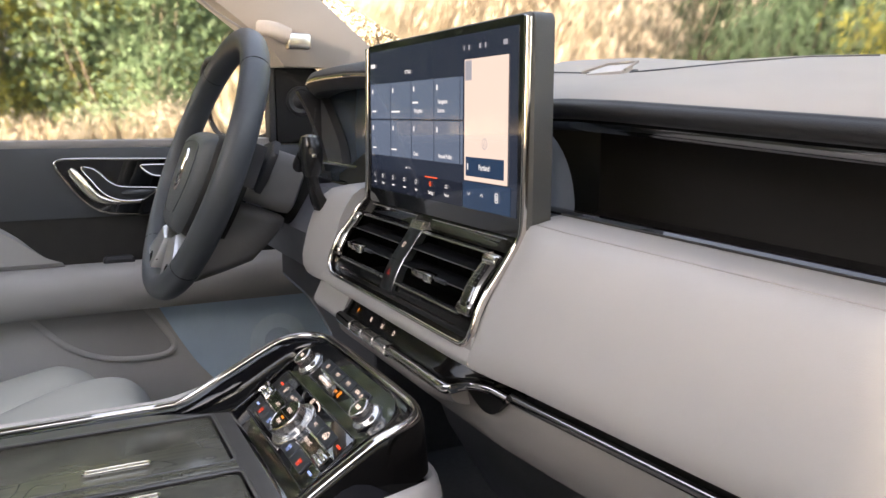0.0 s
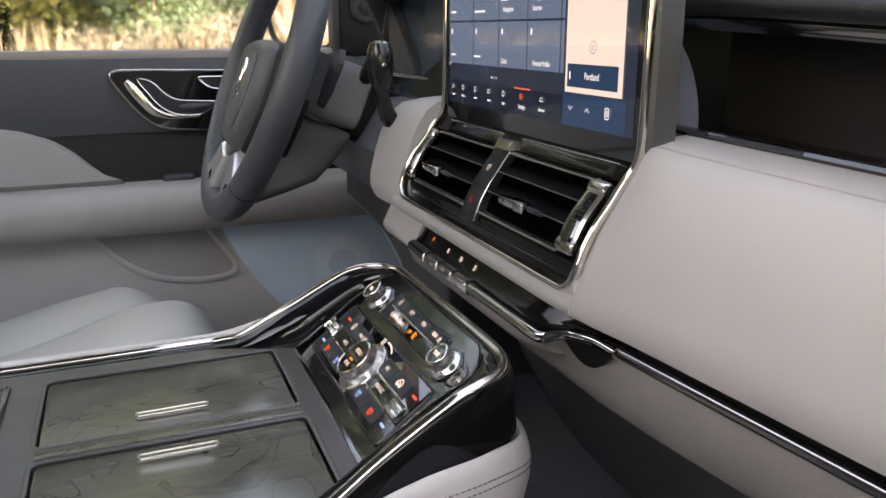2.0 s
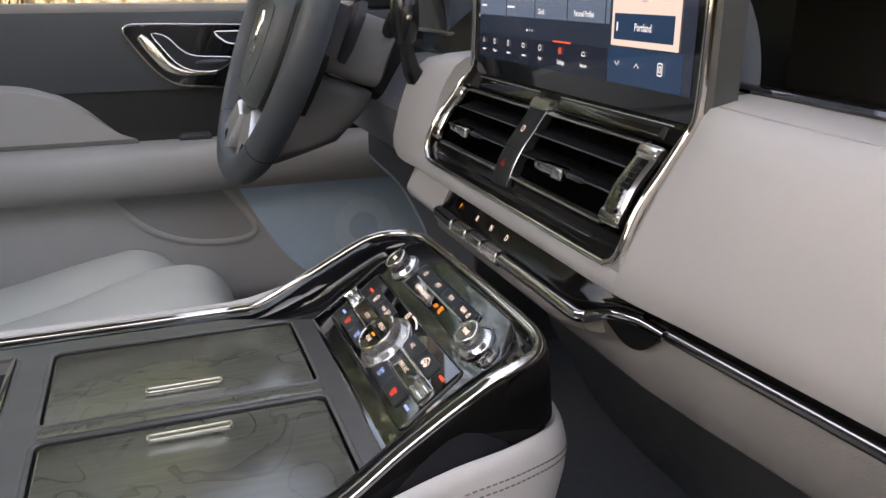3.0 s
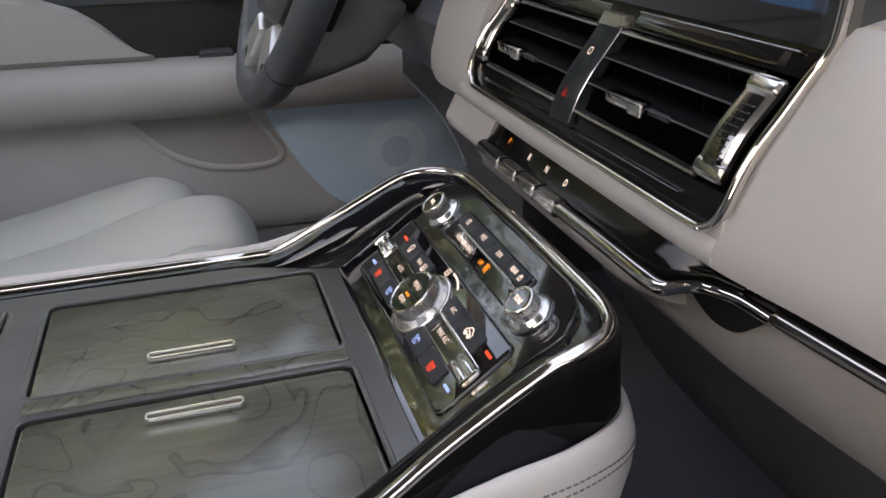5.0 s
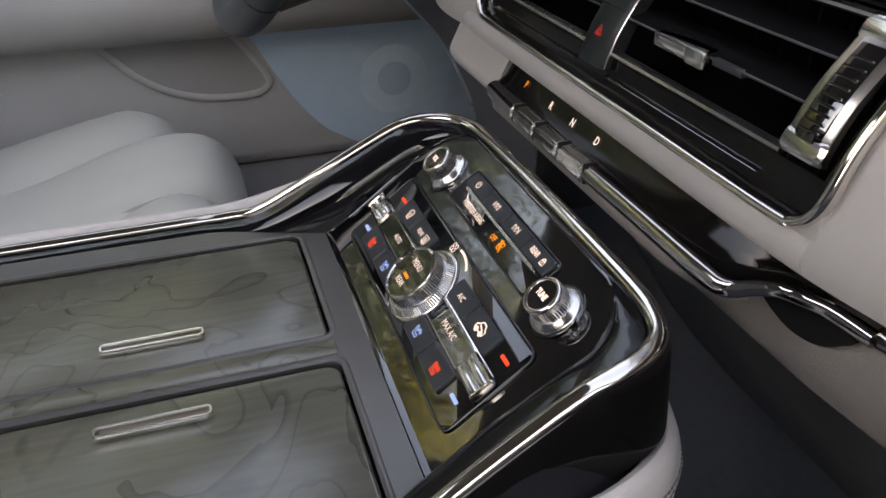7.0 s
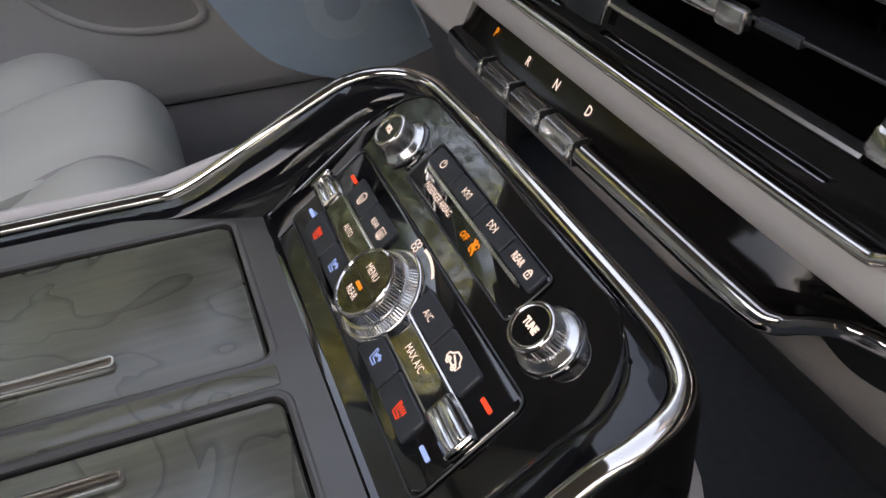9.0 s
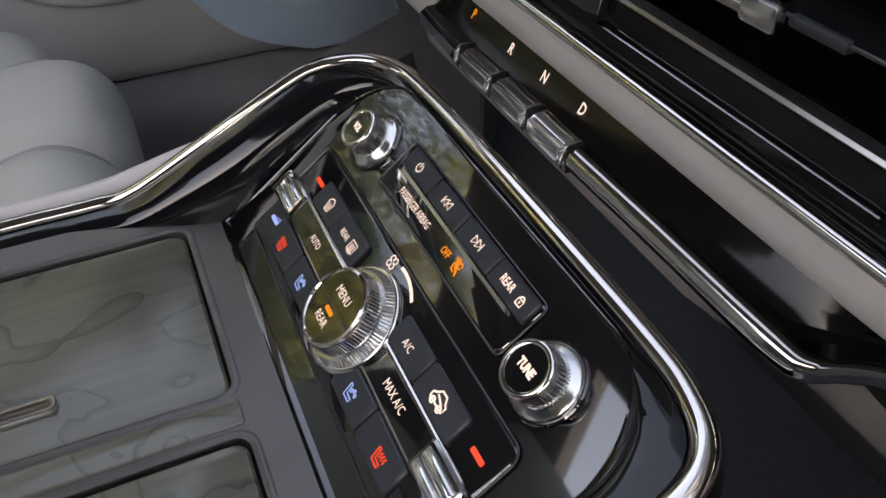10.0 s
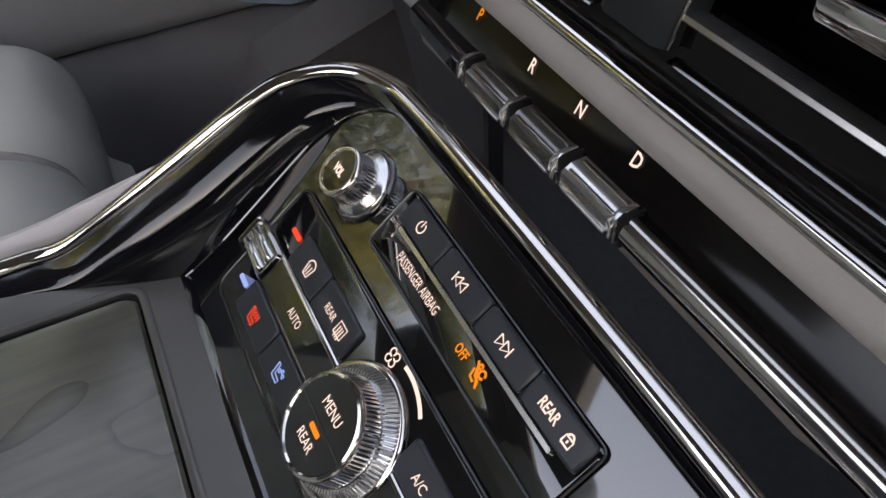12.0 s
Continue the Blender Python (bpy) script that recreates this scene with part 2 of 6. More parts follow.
pane = part("window_1", box(-0.838, -0.834, 0.022, 0.505, 1.385, 1.865), GLASS)
pane.visible_shadow = False
tagged(pane, "clear driver side window pane, roughened for soft focus", "window", kind="structure")
# rear stretch of the side glass, split off clear to keep panel reflections sharp
CLEAR = GLASS.copy()
CLEAR.node_tree.nodes["Principled BSDF"].inputs["Roughness"].default_value = 0.015
rear_pane = part("window_3", box(-0.838, -0.834, -0.95, 0.018, 1.385, 1.865), CLEAR)
rear_pane.visible_shadow = False
tagged(rear_pane, "clear rear part of the driver side window pane", "window", kind="structure")
M_SHIELD = frame_of((0, 0.60, 1.655), (1, 0, 0), (0, -0.79, 0.41))
shield = part("window_2", slab(round_rect(1.56, 0.98, 0.05), -0.002, 0.002, M_SHIELD), SHIELD)
shield.visible_shadow = False
tagged(shield, "clear sloping windscreen, roughened for soft focus", "window", kind="structure")

# ---- dash ----
dash = thing("dashboard", "pale grey leather dashboard with chrome and piano black trim", "dashboard")
top = [(0.484, 1.4400), (0.479, 1.4435), (0.485, 1.4490), (0.54, 1.461), (0.60, 1.472), (0.66, 1.482), (0.72, 1.486), (0.80, 1.482), (0.95, 1.46), (0.95, 1.43), (0.50, 1.438)]


def hump(x, y):
    """The low rise over the middle of the dash."""
    k = max(0.0, min(1.0, (0.20 - abs(x + 0.12)) / 0.2))
    return 0.013 * k * k * (3 - 2 * k) * max(0.0, min(1.0, (y - 0.5) / 0.15))


def dash_top(x, y):
    """The height of the upper dash skin."""
    dy, dz = warp(x)
    dy *= 0.45
    for (ya, za), (yb, zb) in zip(top[2:8], top[3:9]):
        if y - dy <= yb:
            return za + (zb - za) * (y - dy - ya) / (yb - ya) + dz + hump(x, y)
    return top[8][1] + dz


skin = [[(x, y if x > -0.17 else max(y, 0.61), z + (hump(x, y) if z > 1.45 else 0)) for x, y, z in ring] for ring in dash_rings(top, -0.82, 0.84, 48, True)]
part("upper_skin", loft(skin), DASH_TOP, dash, "soft grey upper dash skin")
crease = [(-0.16, 0.60), (-0.06, 0.598), (0.0, 0.598), (0.010, 0.612), (0.050, 0.616), (0.056, 0.603), (0.10, 0.612), (0.15, 0.635), (0.19, 0.665), (0.225, 0.695)]
part("crease", sweep([(x, y, dash_top(x, y) + 0.0004) for x, y in crease], oval(0.0022, 0.0016, 6)), DARK, dash)
SENSOR = material("pale_sensor_cover", (0.46, 0.43, 0.40), 0.4, scale=30)
cover = [[(x, y, dash_top(x, y) + h + 0.30 * (y - 0.590)) for x, y in ((0.008, 0.590), (0.052, 0.596), (0.051, 0.610), (0.020, 0.606))] for h in (-0.004, 0.0010)]
part("sensor_cover", loft(cover), SENSOR, dash, "small pale sensor cover")
rim_line = [(x, y, dash_top(x, y) + 0.0014 + 0.30 * (y - 0.590)) for x, y in ((0.0, 0.592), (0.017, 0.609), (0.054, 0.613), (0.056, 0.597))]
part("cover_rim", sweep(rim_line, oval(0.0026, 0.0026, 6)), DASH_TOP, dash)
pad = [(0.412, 1.2635), (0.3990, 1.2622), (0.3915, 1.2650), (0.3890, 1.2720), (0.3895, 1.283), (0.393, 1.297), (0.397, 1.313), (0.403, 1.332), (0.409, 1.345), (0.416, 1.356), (0.425, 1.3625), (0.442, 1.3655), (0.462, 1.367), (0.49, 1.366), (0.49, 1.258)]
# beside the vents the pad dips to the chrome surround, then swells out to its full section
beside = [(0.412, 1.2635), (0.3980, 1.2620), (0.3900, 1.2645), (0.3882, 1.2715), (0.3915, 1.283), (0.3965, 1.297), (0.4045, 1.313), (0.4180, 1.332), (0.4268, 1.345), (0.4312, 1.356), (0.434, 1.3625), (0.446, 1.3655), (0.462, 1.367), (0.49, 1.366), (0.49, 1.2635)]
pad_rings = []
for x in (0.155, 0.1585, 0.163, 0.168, 0.174, 0.182, 0.192, 0.205, 0.22, 0.245, 0.28, 0.34, 0.42, 0.52, 0.64, 0.74, 0.84):
    k = max(0.0, min(1.0, (x - 0.155) / 0.055))
    k = 1 - (1 - k) ** 2.2
    s = max(0.0, min(1.0, (x - 0.155) / 0.055))
    s = s * s * (3 - 2 * s)                              # the foot of the pad runs on from the lip without a step
    dy, dz = warp(x)
    pad_rings.append([(x, ya + (yb - ya) * (s if i < 4 else k) + dy, za + (zb - za) * (s if i < 4 else k) + dz) for i, ((ya, za), (yb, zb)) in enumerate(zip(beside, pad))])
part("passenger_pad", loft(pad_rings), LEATHER, dash, "smooth pale grey leather pad")
SEAM = material("seam_thread", (0.33, 0.312, 0.30), 0.7, scale=60)
part("pad_seam", sweep([(x, 0.4300 + warp(x)[0] + 0.004 * max(0, 0.2 - x) / 0.04, 1.3637 + warp(x)[1]) for x in np.linspace(0.166, 0.84, 24)], oval(0.0009, 0.0010, 6)), SEAM, dash)
low = [(0.417, 1.238), (0.4165, 1.23), (0.421, 1.21), (0.428, 1.193), (0.436, 1.187), (0.48, 1.18), (0.48, 1.238)]
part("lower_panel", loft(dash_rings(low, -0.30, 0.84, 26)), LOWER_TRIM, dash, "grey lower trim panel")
gap = [(0.428, 1.262), (0.428, 1.238), (0.47, 1.238), (0.47, 1.262)]
part("gap_liner", loft(dash_rings(gap, 0.13, 0.84, 16)), BLACK, dash)
GLOVE = material("dark_glovebox_skin", (0.098, 0.100, 0.108), 0.55, scale=30, second=(0.080, 0.082, 0.089), bump=0.25, bump_scale=1300)
glove = [(0.47, 1.185), (0.52, 1.15), (0.56, 1.05), (0.62, 0.95), (0.70, 0.9), (0.70, 1.185)]
part("glovebox", loft(dash_rings(glove, -0.25, 0.84, 16)), GLOVE, dash, "dark lower glovebox face")
bin_wall = [(0.466, 1.3640), (0.53, 1.355), (0.54, 1.36), (0.54, 1.43), (0.535, 1.436), (0.56, 1.436), (0.56, 1.35), (0.47, 1.35)]
part("bin_liner", loft(dash_rings(bin_wall, 0.10, 0.84, 16)), BLACK, dash, "black tray in the dash")
edge = [(0.462, 1.3672), (0.4605, 1.3692), (0.4625, 1.3710), (0.468, 1.3712), (0.470, 1.3672)]
part("bin_edge", loft(dash_rings(edge, 0.10, 0.84, 16)), GLOSS, dash, "gloss black edge strip")
SMOKED = material("smoked_chrome", (0.34, 0.33, 0.32), 0.12, metal=1.0, second=(0.16, 0.155, 0.15), scale=20)
lip = [(0.486, 1.4255), (0.4825, 1.4285), (0.4815, 1.4320), (0.484, 1.4350), (0.54, 1.4350), (0.54, 1.4255)]
part("bin_trim", loft(dash_rings(lip, 0.10, 0.84, 16, True)), SMOKED, dash, "smoked chrome strip")
LIP = material("dark_lip_skin", (0.009, 0.009, 0.010), 0.5, scale=30, bump=0.25, bump_scale=1300)
soft = [(0.488, 1.4335), (0.4795, 1.4350), (0.4755, 1.4390), (0.4755, 1.4435), (0.479, 1.4468), (0.485, 1.4485), (0.52, 1.447), (0.52, 1.4335)]
soft = [(p.x, p.y) for p in spline([(y, z, 0) for y, z in soft], 4, True)]
part("dash_lip", loft(dash_rings(soft, -0.17, 0.84, 20, True)), LIP, dash, "dark padded dash lip")
x0 = 0.168
STRIP = material("polished_strip", (0.26, 0.252, 0.245), 0.20, metal=1.0, scale=25)
strip = [Vector((x, 0.414 + warp(x)[0], 1.2435 + warp(x)[1])) for x in np.linspace(x0, 0.84, 20)]
part("chrome_strip", sweep(strip, oval(0.0058, 0.0080, 10)), STRIP, dash, "slim chrome strip")
core = [(0.44, 1.20), (0.45, 1.36), (0.5, 1.43), (0.9, 1.43), (0.9, 1.2)]
part("inner_frame", loft(dash_rings(core, -0.80, -0.155, 10)), BLACK, dash)

# ---- display ----
SX0, SX1, SZ0, SZ1, SY = -0.1285, 0.160, 1.352, 1.502, 0.430
HOUSING = material("screen_housing", (0.055, 0.060, 0.062), 0.45, scale=30, second=(0.047, 0.051, 0.053), bump=0.2, bump_scale=1300)
screen = thing("touchscreen", "wide centre touchscreen in a chrome-edged dark housing, switched on", "screen")
M_SCREEN = frame_of(((SX0 + SX1) / 2, SY, (SZ0 + SZ1) / 2), (1, 0, 0), (0, 0, 1))
part("housing", slab(round_rect(SX1 - SX0 + 0.008, SZ1 - SZ0 + 0.004, 0.007), -0.020, -0.002, M_SCREEN, 0.003), HOUSING, screen)
part("glass", slab(round_rect(SX1 - SX0, SZ1 - SZ0, 0.005), -0.004, 0.0, M_SCREEN), GLOSS, screen)

# ---- small shapes and lettering ----
def strokes(lines, width, m, height=0.0002):
    """Flat ribbons along polylines in the frame m."""
    bm = bmesh.new()
    for line in lines:
        p = [Vector((a, b)) for a, b in line]
        left, right = [], []
        for i, q in enumerate(p):
            t = (p[min(i + 1, len(p) - 1)] - p[max(i - 1, 0)]).normalized()
            n = Vector((-t.y, t.x)) * width / 2
            left.append(bm.verts.new(m @ Vector((*(q + n), height))))
            right.append(bm.verts.new(m @ Vector((*(q - n), height))))
        for i in range(len(p) - 1):
            bm.faces.new((left[i], left[i + 1], right[i + 1], right[i]))
    return bm


def lettering(text, size, m, centre=True, thick=0.0, condensed=1.0):
    """The words as a flat mesh in the frame m."""
    c = bpy.data.curves.new("text", "FONT")
    c.body, c.size, c.resolution_u = text, size, 2
    c.align_x, c.align_y = ("CENTER" if centre else "LEFT"), "CENTER"
    c.offset = thick
    ob = bpy.data.objects.new("text", c)
    me = ob.to_mesh()
    bm = bmesh.new()
    bm.from_mesh(me)
    ob.to_mesh_clear()
    bpy.data.objects.remove(ob)
    bpy.data.curves.remove(c)
    bmesh.ops.transform(bm, verts=bm.verts, matrix=m @ Matrix.Diagonal((condensed, 1, 1, 1)))
    return bm


def at(x, y, z=0.0, turn=0.0):
    return Matrix.Translation((x, y, z)) @ Matrix.Rotation(radians(turn), 4, "Z")


def arc(cx, cy, r, a0, a1, n=12):
    return [(cx + r * math.cos(radians(a0 + (a1 - a0) * i / n)), cy + r * math.sin(radians(a0 + (a1 - a0) * i / n))) for i in range(n + 1)]


WHITE_GLOW = glow("white_backlight", (1.0, 0.80, 0.68), 1.2)
ORANGE_GLOW = glow("orange_backlight", (1.0, 0.30, 0.01), 0.95)
RED_GLOW = glow("red_backlight", (1.0, 0.07, 0.02), 1.1)
BLUE_GLOW = glow("blue_backlight", (0.35, 0.5, 1.0), 1.0)
CRYSTAL = material("smoked_crystal", (0.8, 0.79, 0.77), 0.12, metal=0.9, second=(0.6, 0.59, 0.57), scale=120, coat=0.5)


def wood_material():
    """Grey stained burr wood under satin lacquer: flowing dark growth lines and broad cloudy tones."""
    m = material("grey_wood", (0.128, 0.122, 0.090), 0.24, second=(0.068, 0.067, 0.053), scale=9, stretch=(1, 0.6, 1), coat=0.35)
    m.node_tree.nodes["Principled BSDF"].inputs["Coat Roughness"].default_value = 0.22
    nt = m.node_tree
    b = nt.nodes["Principled BSDF"]
    tc = nt.nodes.new("ShaderNodeTexCoord")
    n1 = nt.nodes.new("ShaderNodeTexNoise")
    n1.inputs["Scale"].default_value, n1.inputs["Detail"].default_value, n1.inputs["Distortion"].default_value = 11.5, 2.5, 0.8
    nt.links.new(tc.outputs["Object"], n1.inputs["Vector"])
    mul = nt.nodes.new("ShaderNodeMath")
    mul.operation = "MULTIPLY"
    mul.inputs[1].default_value = 7.0
    nt.links.new(n1.outputs["Fac"], mul.inputs[0])
    fr = nt.nodes.new("ShaderNodeMath")
    fr.operation = "FRACT"
    nt.links.new(mul.outputs[0], fr.inputs[0])
    ramp = nt.nodes.new("ShaderNodeValToRGB")
    ramp.color_ramp.elements[0].position, ramp.color_ramp.elements[0].color = 0.0, (0.26, 0.25, 0.24, 1)
    ramp.color_ramp.elements[1].position, ramp.color_ramp.elements[1].color = 0.17, (1, 1, 1, 1)
    nt.links.new(fr.outputs[0], ramp.inputs["Fac"])
    grain = nt.nodes.new("ShaderNodeTexNoise")
    grain.inputs["Scale"].default_value, grain.inputs["Detail"].default_value = 260.0, 3.0
    mp = nt.nodes.new("ShaderNodeMapping")
    mp.inputs["Scale"].default_value = (1.0, 0.08, 1.0)
    nt.links.new(tc.outputs["Object"], mp.inputs["Vector"])
    nt.links.new(mp.outputs["Vector"], grain.inputs["Vector"])
    old = b.inputs["Base Color"].links[0].from_socket
    mix = nt.nodes.new("ShaderNodeMix")
    mix.data_type, mix.blend_type = "RGBA", "MULTIPLY"
    mix.inputs["Factor"].default_value = 0.60
    nt.links.new(old, mix.inputs["A"])
    nt.links.new(ramp.outputs["Color"], mix.inputs["B"])
    mix2 = nt.nodes.new("ShaderNodeMix")
    mix2.data_type, mix2.blend_type = "RGBA", "OVERLAY"
    mix2.inputs["Factor"].default_value = 0.35
    nt.links.new(mix.outputs["Result"], mix2.inputs["A"])
    nt.links.new(grain.outputs["Fac"], mix2.inputs["B"])
    nt.links.new(mix2.outputs["Result"], b.inputs["Base Color"])
    return m


WOOD = wood_material()
DECK = material("dark_deck_frame", (0.094, 0.089, 0.084), 0.33, second=(0.060, 0.057, 0.054), scale=40, stretch=(1, 0.15, 1), coat=0.15)

# ---- centre console ----
PHI = math.atan(0.764)
M_PANEL = frame_of((0, 0.298, 1.171), (1, 0, 0), (0, math.cos(PHI), math.sin(PHI)))


def panel_z(y):
    return 1.171 + 0.764 * (y - 0.298)


console = thing("centre_console", "centre console in grey wood, piano black and chrome between the seats", "console")


def holed_plate(outer, holes, z0, z1):
    """A plate with rounded openings: the outline and the holes are loops of (x, y)."""
    bm = bmesh.new()
    edges = []
    for ring in [outer] + holes:
        vs = [bm.verts.new((x, y, z1)) for x, y in ring]
        edges += [bm.edges.new((p, q)) for p, q in zip(vs, vs[1:] + vs[:1])]
    bmesh.ops.triangle_fill(bm, edges=edges, use_beauty=True)
    geo = bmesh.ops.extrude_face_region(bm, geom=bm.faces[:])["geom"]
    bmesh.ops.translate(bm, verts=[g for g in geo if isinstance(g, bmesh.types.BMVert)], vec=(0, 0, z0 - z1))
    return bm


def opening(x0, x1, y0, y1, r):
    return round_rect(x1 - x0, y1 - y0, r, 5, (x0 + x1) / 2, (y0 + y1) / 2)


LID_Z = 1.157
BRONZE = material("bronze_groove", (0.15, 0.13, 0.11), 0.3, metal=0.9, scale=60)
holes = [opening(-0.1180, -0.0045, 0.0815, 0.2625, 0.008), opening(0.0135, 0.1270, 0.0815, 0.2625, 0.008), opening(-0.1185, 0.1275, -0.19, 0.0605, 0.008)]
part("deck_frame", holed_plate([(-0.1375, -0.2), (0.1375, -0.2), (0.1375, 0.2775), (-0.1375, 0.2775)], holes, LID_Z - 0.012, LID_Z + 0.0010), DECK, console, "dark grey frame round the lids", smooth=25)
for ring in holes:
    part("rounded_edge", sweep([(x, y, LID_Z + 0.0002) for x, y in ring], oval(0.0042, 0.0028, 8), up=(0, 0, 1), closed=True), DECK, console)
part("deck_liner", box(-0.137, 0.137, -0.2, 0.276, LID_Z - 0.02, LID_Z - 0.011), BLACK, console)
PULL = material("brushed_chrome_pull", (0.90, 0.87, 0.83), 0.20, metal=1.0, second=(0.84, 0.81, 0.77), scale=60)
for lx0, lx1 in ((-0.1152, -0.0073), (0.0163, 0.1242)):
    lid = part("cup_holder_lid", slab(opening(lx0, lx1, 0.0845, 0.2592, 0.006), LID_Z - 0.006, LID_Z - 0.0008, Matrix.Identity(4), 0.0012), WOOD, console, "grey burr wood sliding lid")
    hx = lx0 + 0.0868 if lx0 < 0 else lx0 + 0.0180
    hm = frame_of((hx, 0.1725, LID_Z - 0.0008), (0, 1, 0), (-1, 0, 0))
    pull = part("handle", sweep([hm @ Vector((x, y, 0.0022)) for x, y in round_rect(0.0500, 0.0060, 0.0022)], oval(0.0017, 0.0036, 8, 3), up=(0, 0, 1), closed=True), PULL, lid, "bright chrome finger pull")
    part("groove", slab(round_rect(0.048, 0.0046, 0.0015), 0.0, 0.0014, hm), BRONZE, pull)
part("bridge_inlay", slab(opening(-0.0018, 0.0108, 0.0835, 0.2610, 0.002), LID_Z - 0.001, LID_Z + 0.0020, Matrix.Identity(4), 0.0006), WOOD, console, "grey burr wood strip between the lids")
rear_lid = part("rear_lid", box(-0.1165, 0.1255, -0.188, 0.0585, LID_Z - 0.006, LID_Z + 0.001, 0.0012), GLOSS, console, "gloss black rear tray lid")
part("edge_strip", box(-0.1165, 0.1255, 0.0545, 0.0585, LID_Z + 0.001, LID_Z + 0.0028, 0.0006), CHROME, rear_lid, "thin chrome edge")

# chrome rail, and the gloss walls on both of its sides
half = [(0.1520, -0.2, 1.158), (0.1520, 0.06, 1.158), (0.1515, 0.19, 1.1592), (0.1500, 0.222, 1.1602), (0.1460, 0.242, 1.1645), (0.1395, 0.279, 1.1855), (0.1352, 0.325, 1.2108), (0.1325, 0.342, 1.2172), (0.1262, 0.3555, 1.2198), (0.1165, 0.3648, 1.2208), (0.1030, 0.3704, 1.2214), (0.0870, 0.3730, 1.2219)]
RAIL_X = -0.0015
near = half[:7] + [(0.1340, 0.342, 1.2172), (0.1295, 0.3572, 1.2198), (0.1210, 0.3668, 1.2208), (0.1075, 0.3718, 1.2214), (0.0900, 0.3736, 1.2219)]   # the passenger corner is tighter
rail = spline([(RAIL_X - x, y, z) for x, y, z in half] + [(-0.04, 0.3742, 1.2222), (0.04, 0.3742, 1.2222)] + [(RAIL_X + x, y, z) for x, y, z in near[::-1]], 8)
part("chrome_rail", sweep(rail, oval(0.0084, 0.0072, 16, 2.2), up=[(0, -0.25, 1)] * len(rail)), CHROME, console, "polished chrome edge rail")
inner, outer = [], []
for i, p in enumerate(rail):
    t = (rail[min(i + 1, len(rail) - 1)] - rail[max(i - 1, 0)]).normalized()
    side = t.cross(Vector((0, 0, 1))).normalized()      # to the right of travel: inwards
    e = p + side * 0.0046
    q = Vector((p.x, min(p.y, 0.366), 0))
    k = max(0.0, min(1.0, (p.y - 0.19) / 0.11))
    reach = 0.1385 + (0.1105 - 0.1385) * k * k * (3 - 2 * k)
    q.x = max(-reach, min(reach, p.x))
    bend = 0.032                                        # rounded front corners of the recess
    dx, dy = abs(q.x) - (reach - bend), q.y - (0.366 - bend)
    if dx > 0 and dy > 0:
        far = math.hypot(dx, dy) / bend
        if far > 1:
            q.x, q.y = math.copysign(reach - bend + dx / far, q.x), 0.366 - bend + dy / far
    q.z = max(LID_Z, panel_z(q.y) + 0.0002)
    wall = []
    for f, d in ((0.0, 0.0), (0.10, 0.012), (0.22, 0.03), (0.36, 0.055), (0.50, 0.09), (0.62, 0.14), (0.72, 0.21), (0.80, 0.30), (0.87, 0.43), (0.92, 0.58), (0.96, 0.75), (1.0, 1.0)):
        r = e.lerp(q, f)
        r.z = e.z + (q.z - e.z) * d
        wall.append(r)
    inner.append(wall)
    o = p - side * 0.0036
    fall = max(0.0, min(1.0, (0.365 - o.y) / 0.14))
    drop = max(0.006, o.z - 1.179 + 0.044 * fall * fall * (3 - 2 * fall))
    outer.append([o, o - side * 0.0025 - Vector((0, 0, 0.005)), o - side * 0.0055 - Vector((0, 0, drop)), o + side * 0.006 - Vector((0, 0, drop + 0.004))])
part("inner_wall", loft(inner, closed=False), WALL_GLOSS, console, "piano black inner wall", smooth=50)
base = [w[-1] + Vector((0, 0, 0.0003)) for w in inner if w[0].y > 0.262]
part("wall_bead", sweep(base, oval(0.0014, 0.0012, 6)), GLOSS, console)
part("outer_skirt", loft(outer, closed=False), PIANO, console, "piano black skirt")
part("control_panel", slab(round_rect(0.224, 0.117, 0.010, cx=0, cy=0.0275), -0.008, 0.0, M_PANEL), GLOSS, console, "piano black control panel")
part("panel_step", box(-0.137, 0.137, 0.2772, 0.284, LID_Z - 0.012, LID_Z + 0.0012, 0.001), GLOSS, console)


def console_ring(z, front, width, r):
    """One level of the leather-wrapped body, seen from above."""
    pts = round_rect(2 * width, front + 0.2, r, 12, 0.0, (front - 0.2) / 2)
    along = (0.02, 0.06, 0.10, 0.14, 0.18, 0.22, 0.5)
    (xl, top), (_, low) = pts[25], pts[26]
    pts = pts[:26] + [(xl, top + (low - top) * f) for f in along] + pts[26:] + [(-xl, low + (top - low) * (1 - f)) for f in reversed(along)]
    return [(x, y, z) for x, y in pts]


CREAM = material("cream_leather", (0.60, 0.56, 0.535), 0.5, scale=9, second=(0.55, 0.515, 0.49), bump=0.08, bump_scale=1500)
LINER = material("dark_liner", (0.012, 0.012, 0.015), 0.6, scale=30, spec=0.12, bump=0.25, bump_scale=1300)
liner = [console_ring(1.192, 0.3740, 0.1420, 0.072), console_ring(1.184, 0.3800, 0.1455, 0.076), console_ring(1.170, 0.3900, 0.1520, 0.080)]
body = [console_ring(z, front, width, r) for z, front, width, r in (
    (1.170, 0.3885, 0.1505, 0.080), (1.1762, 0.3892, 0.1512, 0.080), (1.1800, 0.3910, 0.1530, 0.081), (1.1822, 0.3940, 0.1558, 0.084), (1.1818, 0.3970, 0.1588, 0.087),
    (1.1790, 0.3992, 0.1612, 0.089), (1.1740, 0.4005, 0.1626, 0.090), (1.165, 0.4010, 0.1634, 0.090), (1.150, 0.4000, 0.1640, 0.090),
    (1.12, 0.392, 0.166, 0.088), (1.06, 0.368, 0.166, 0.08), (0.95, 0.335, 0.164, 0.07), (0.70, 0.31, 0.162, 0.06))]


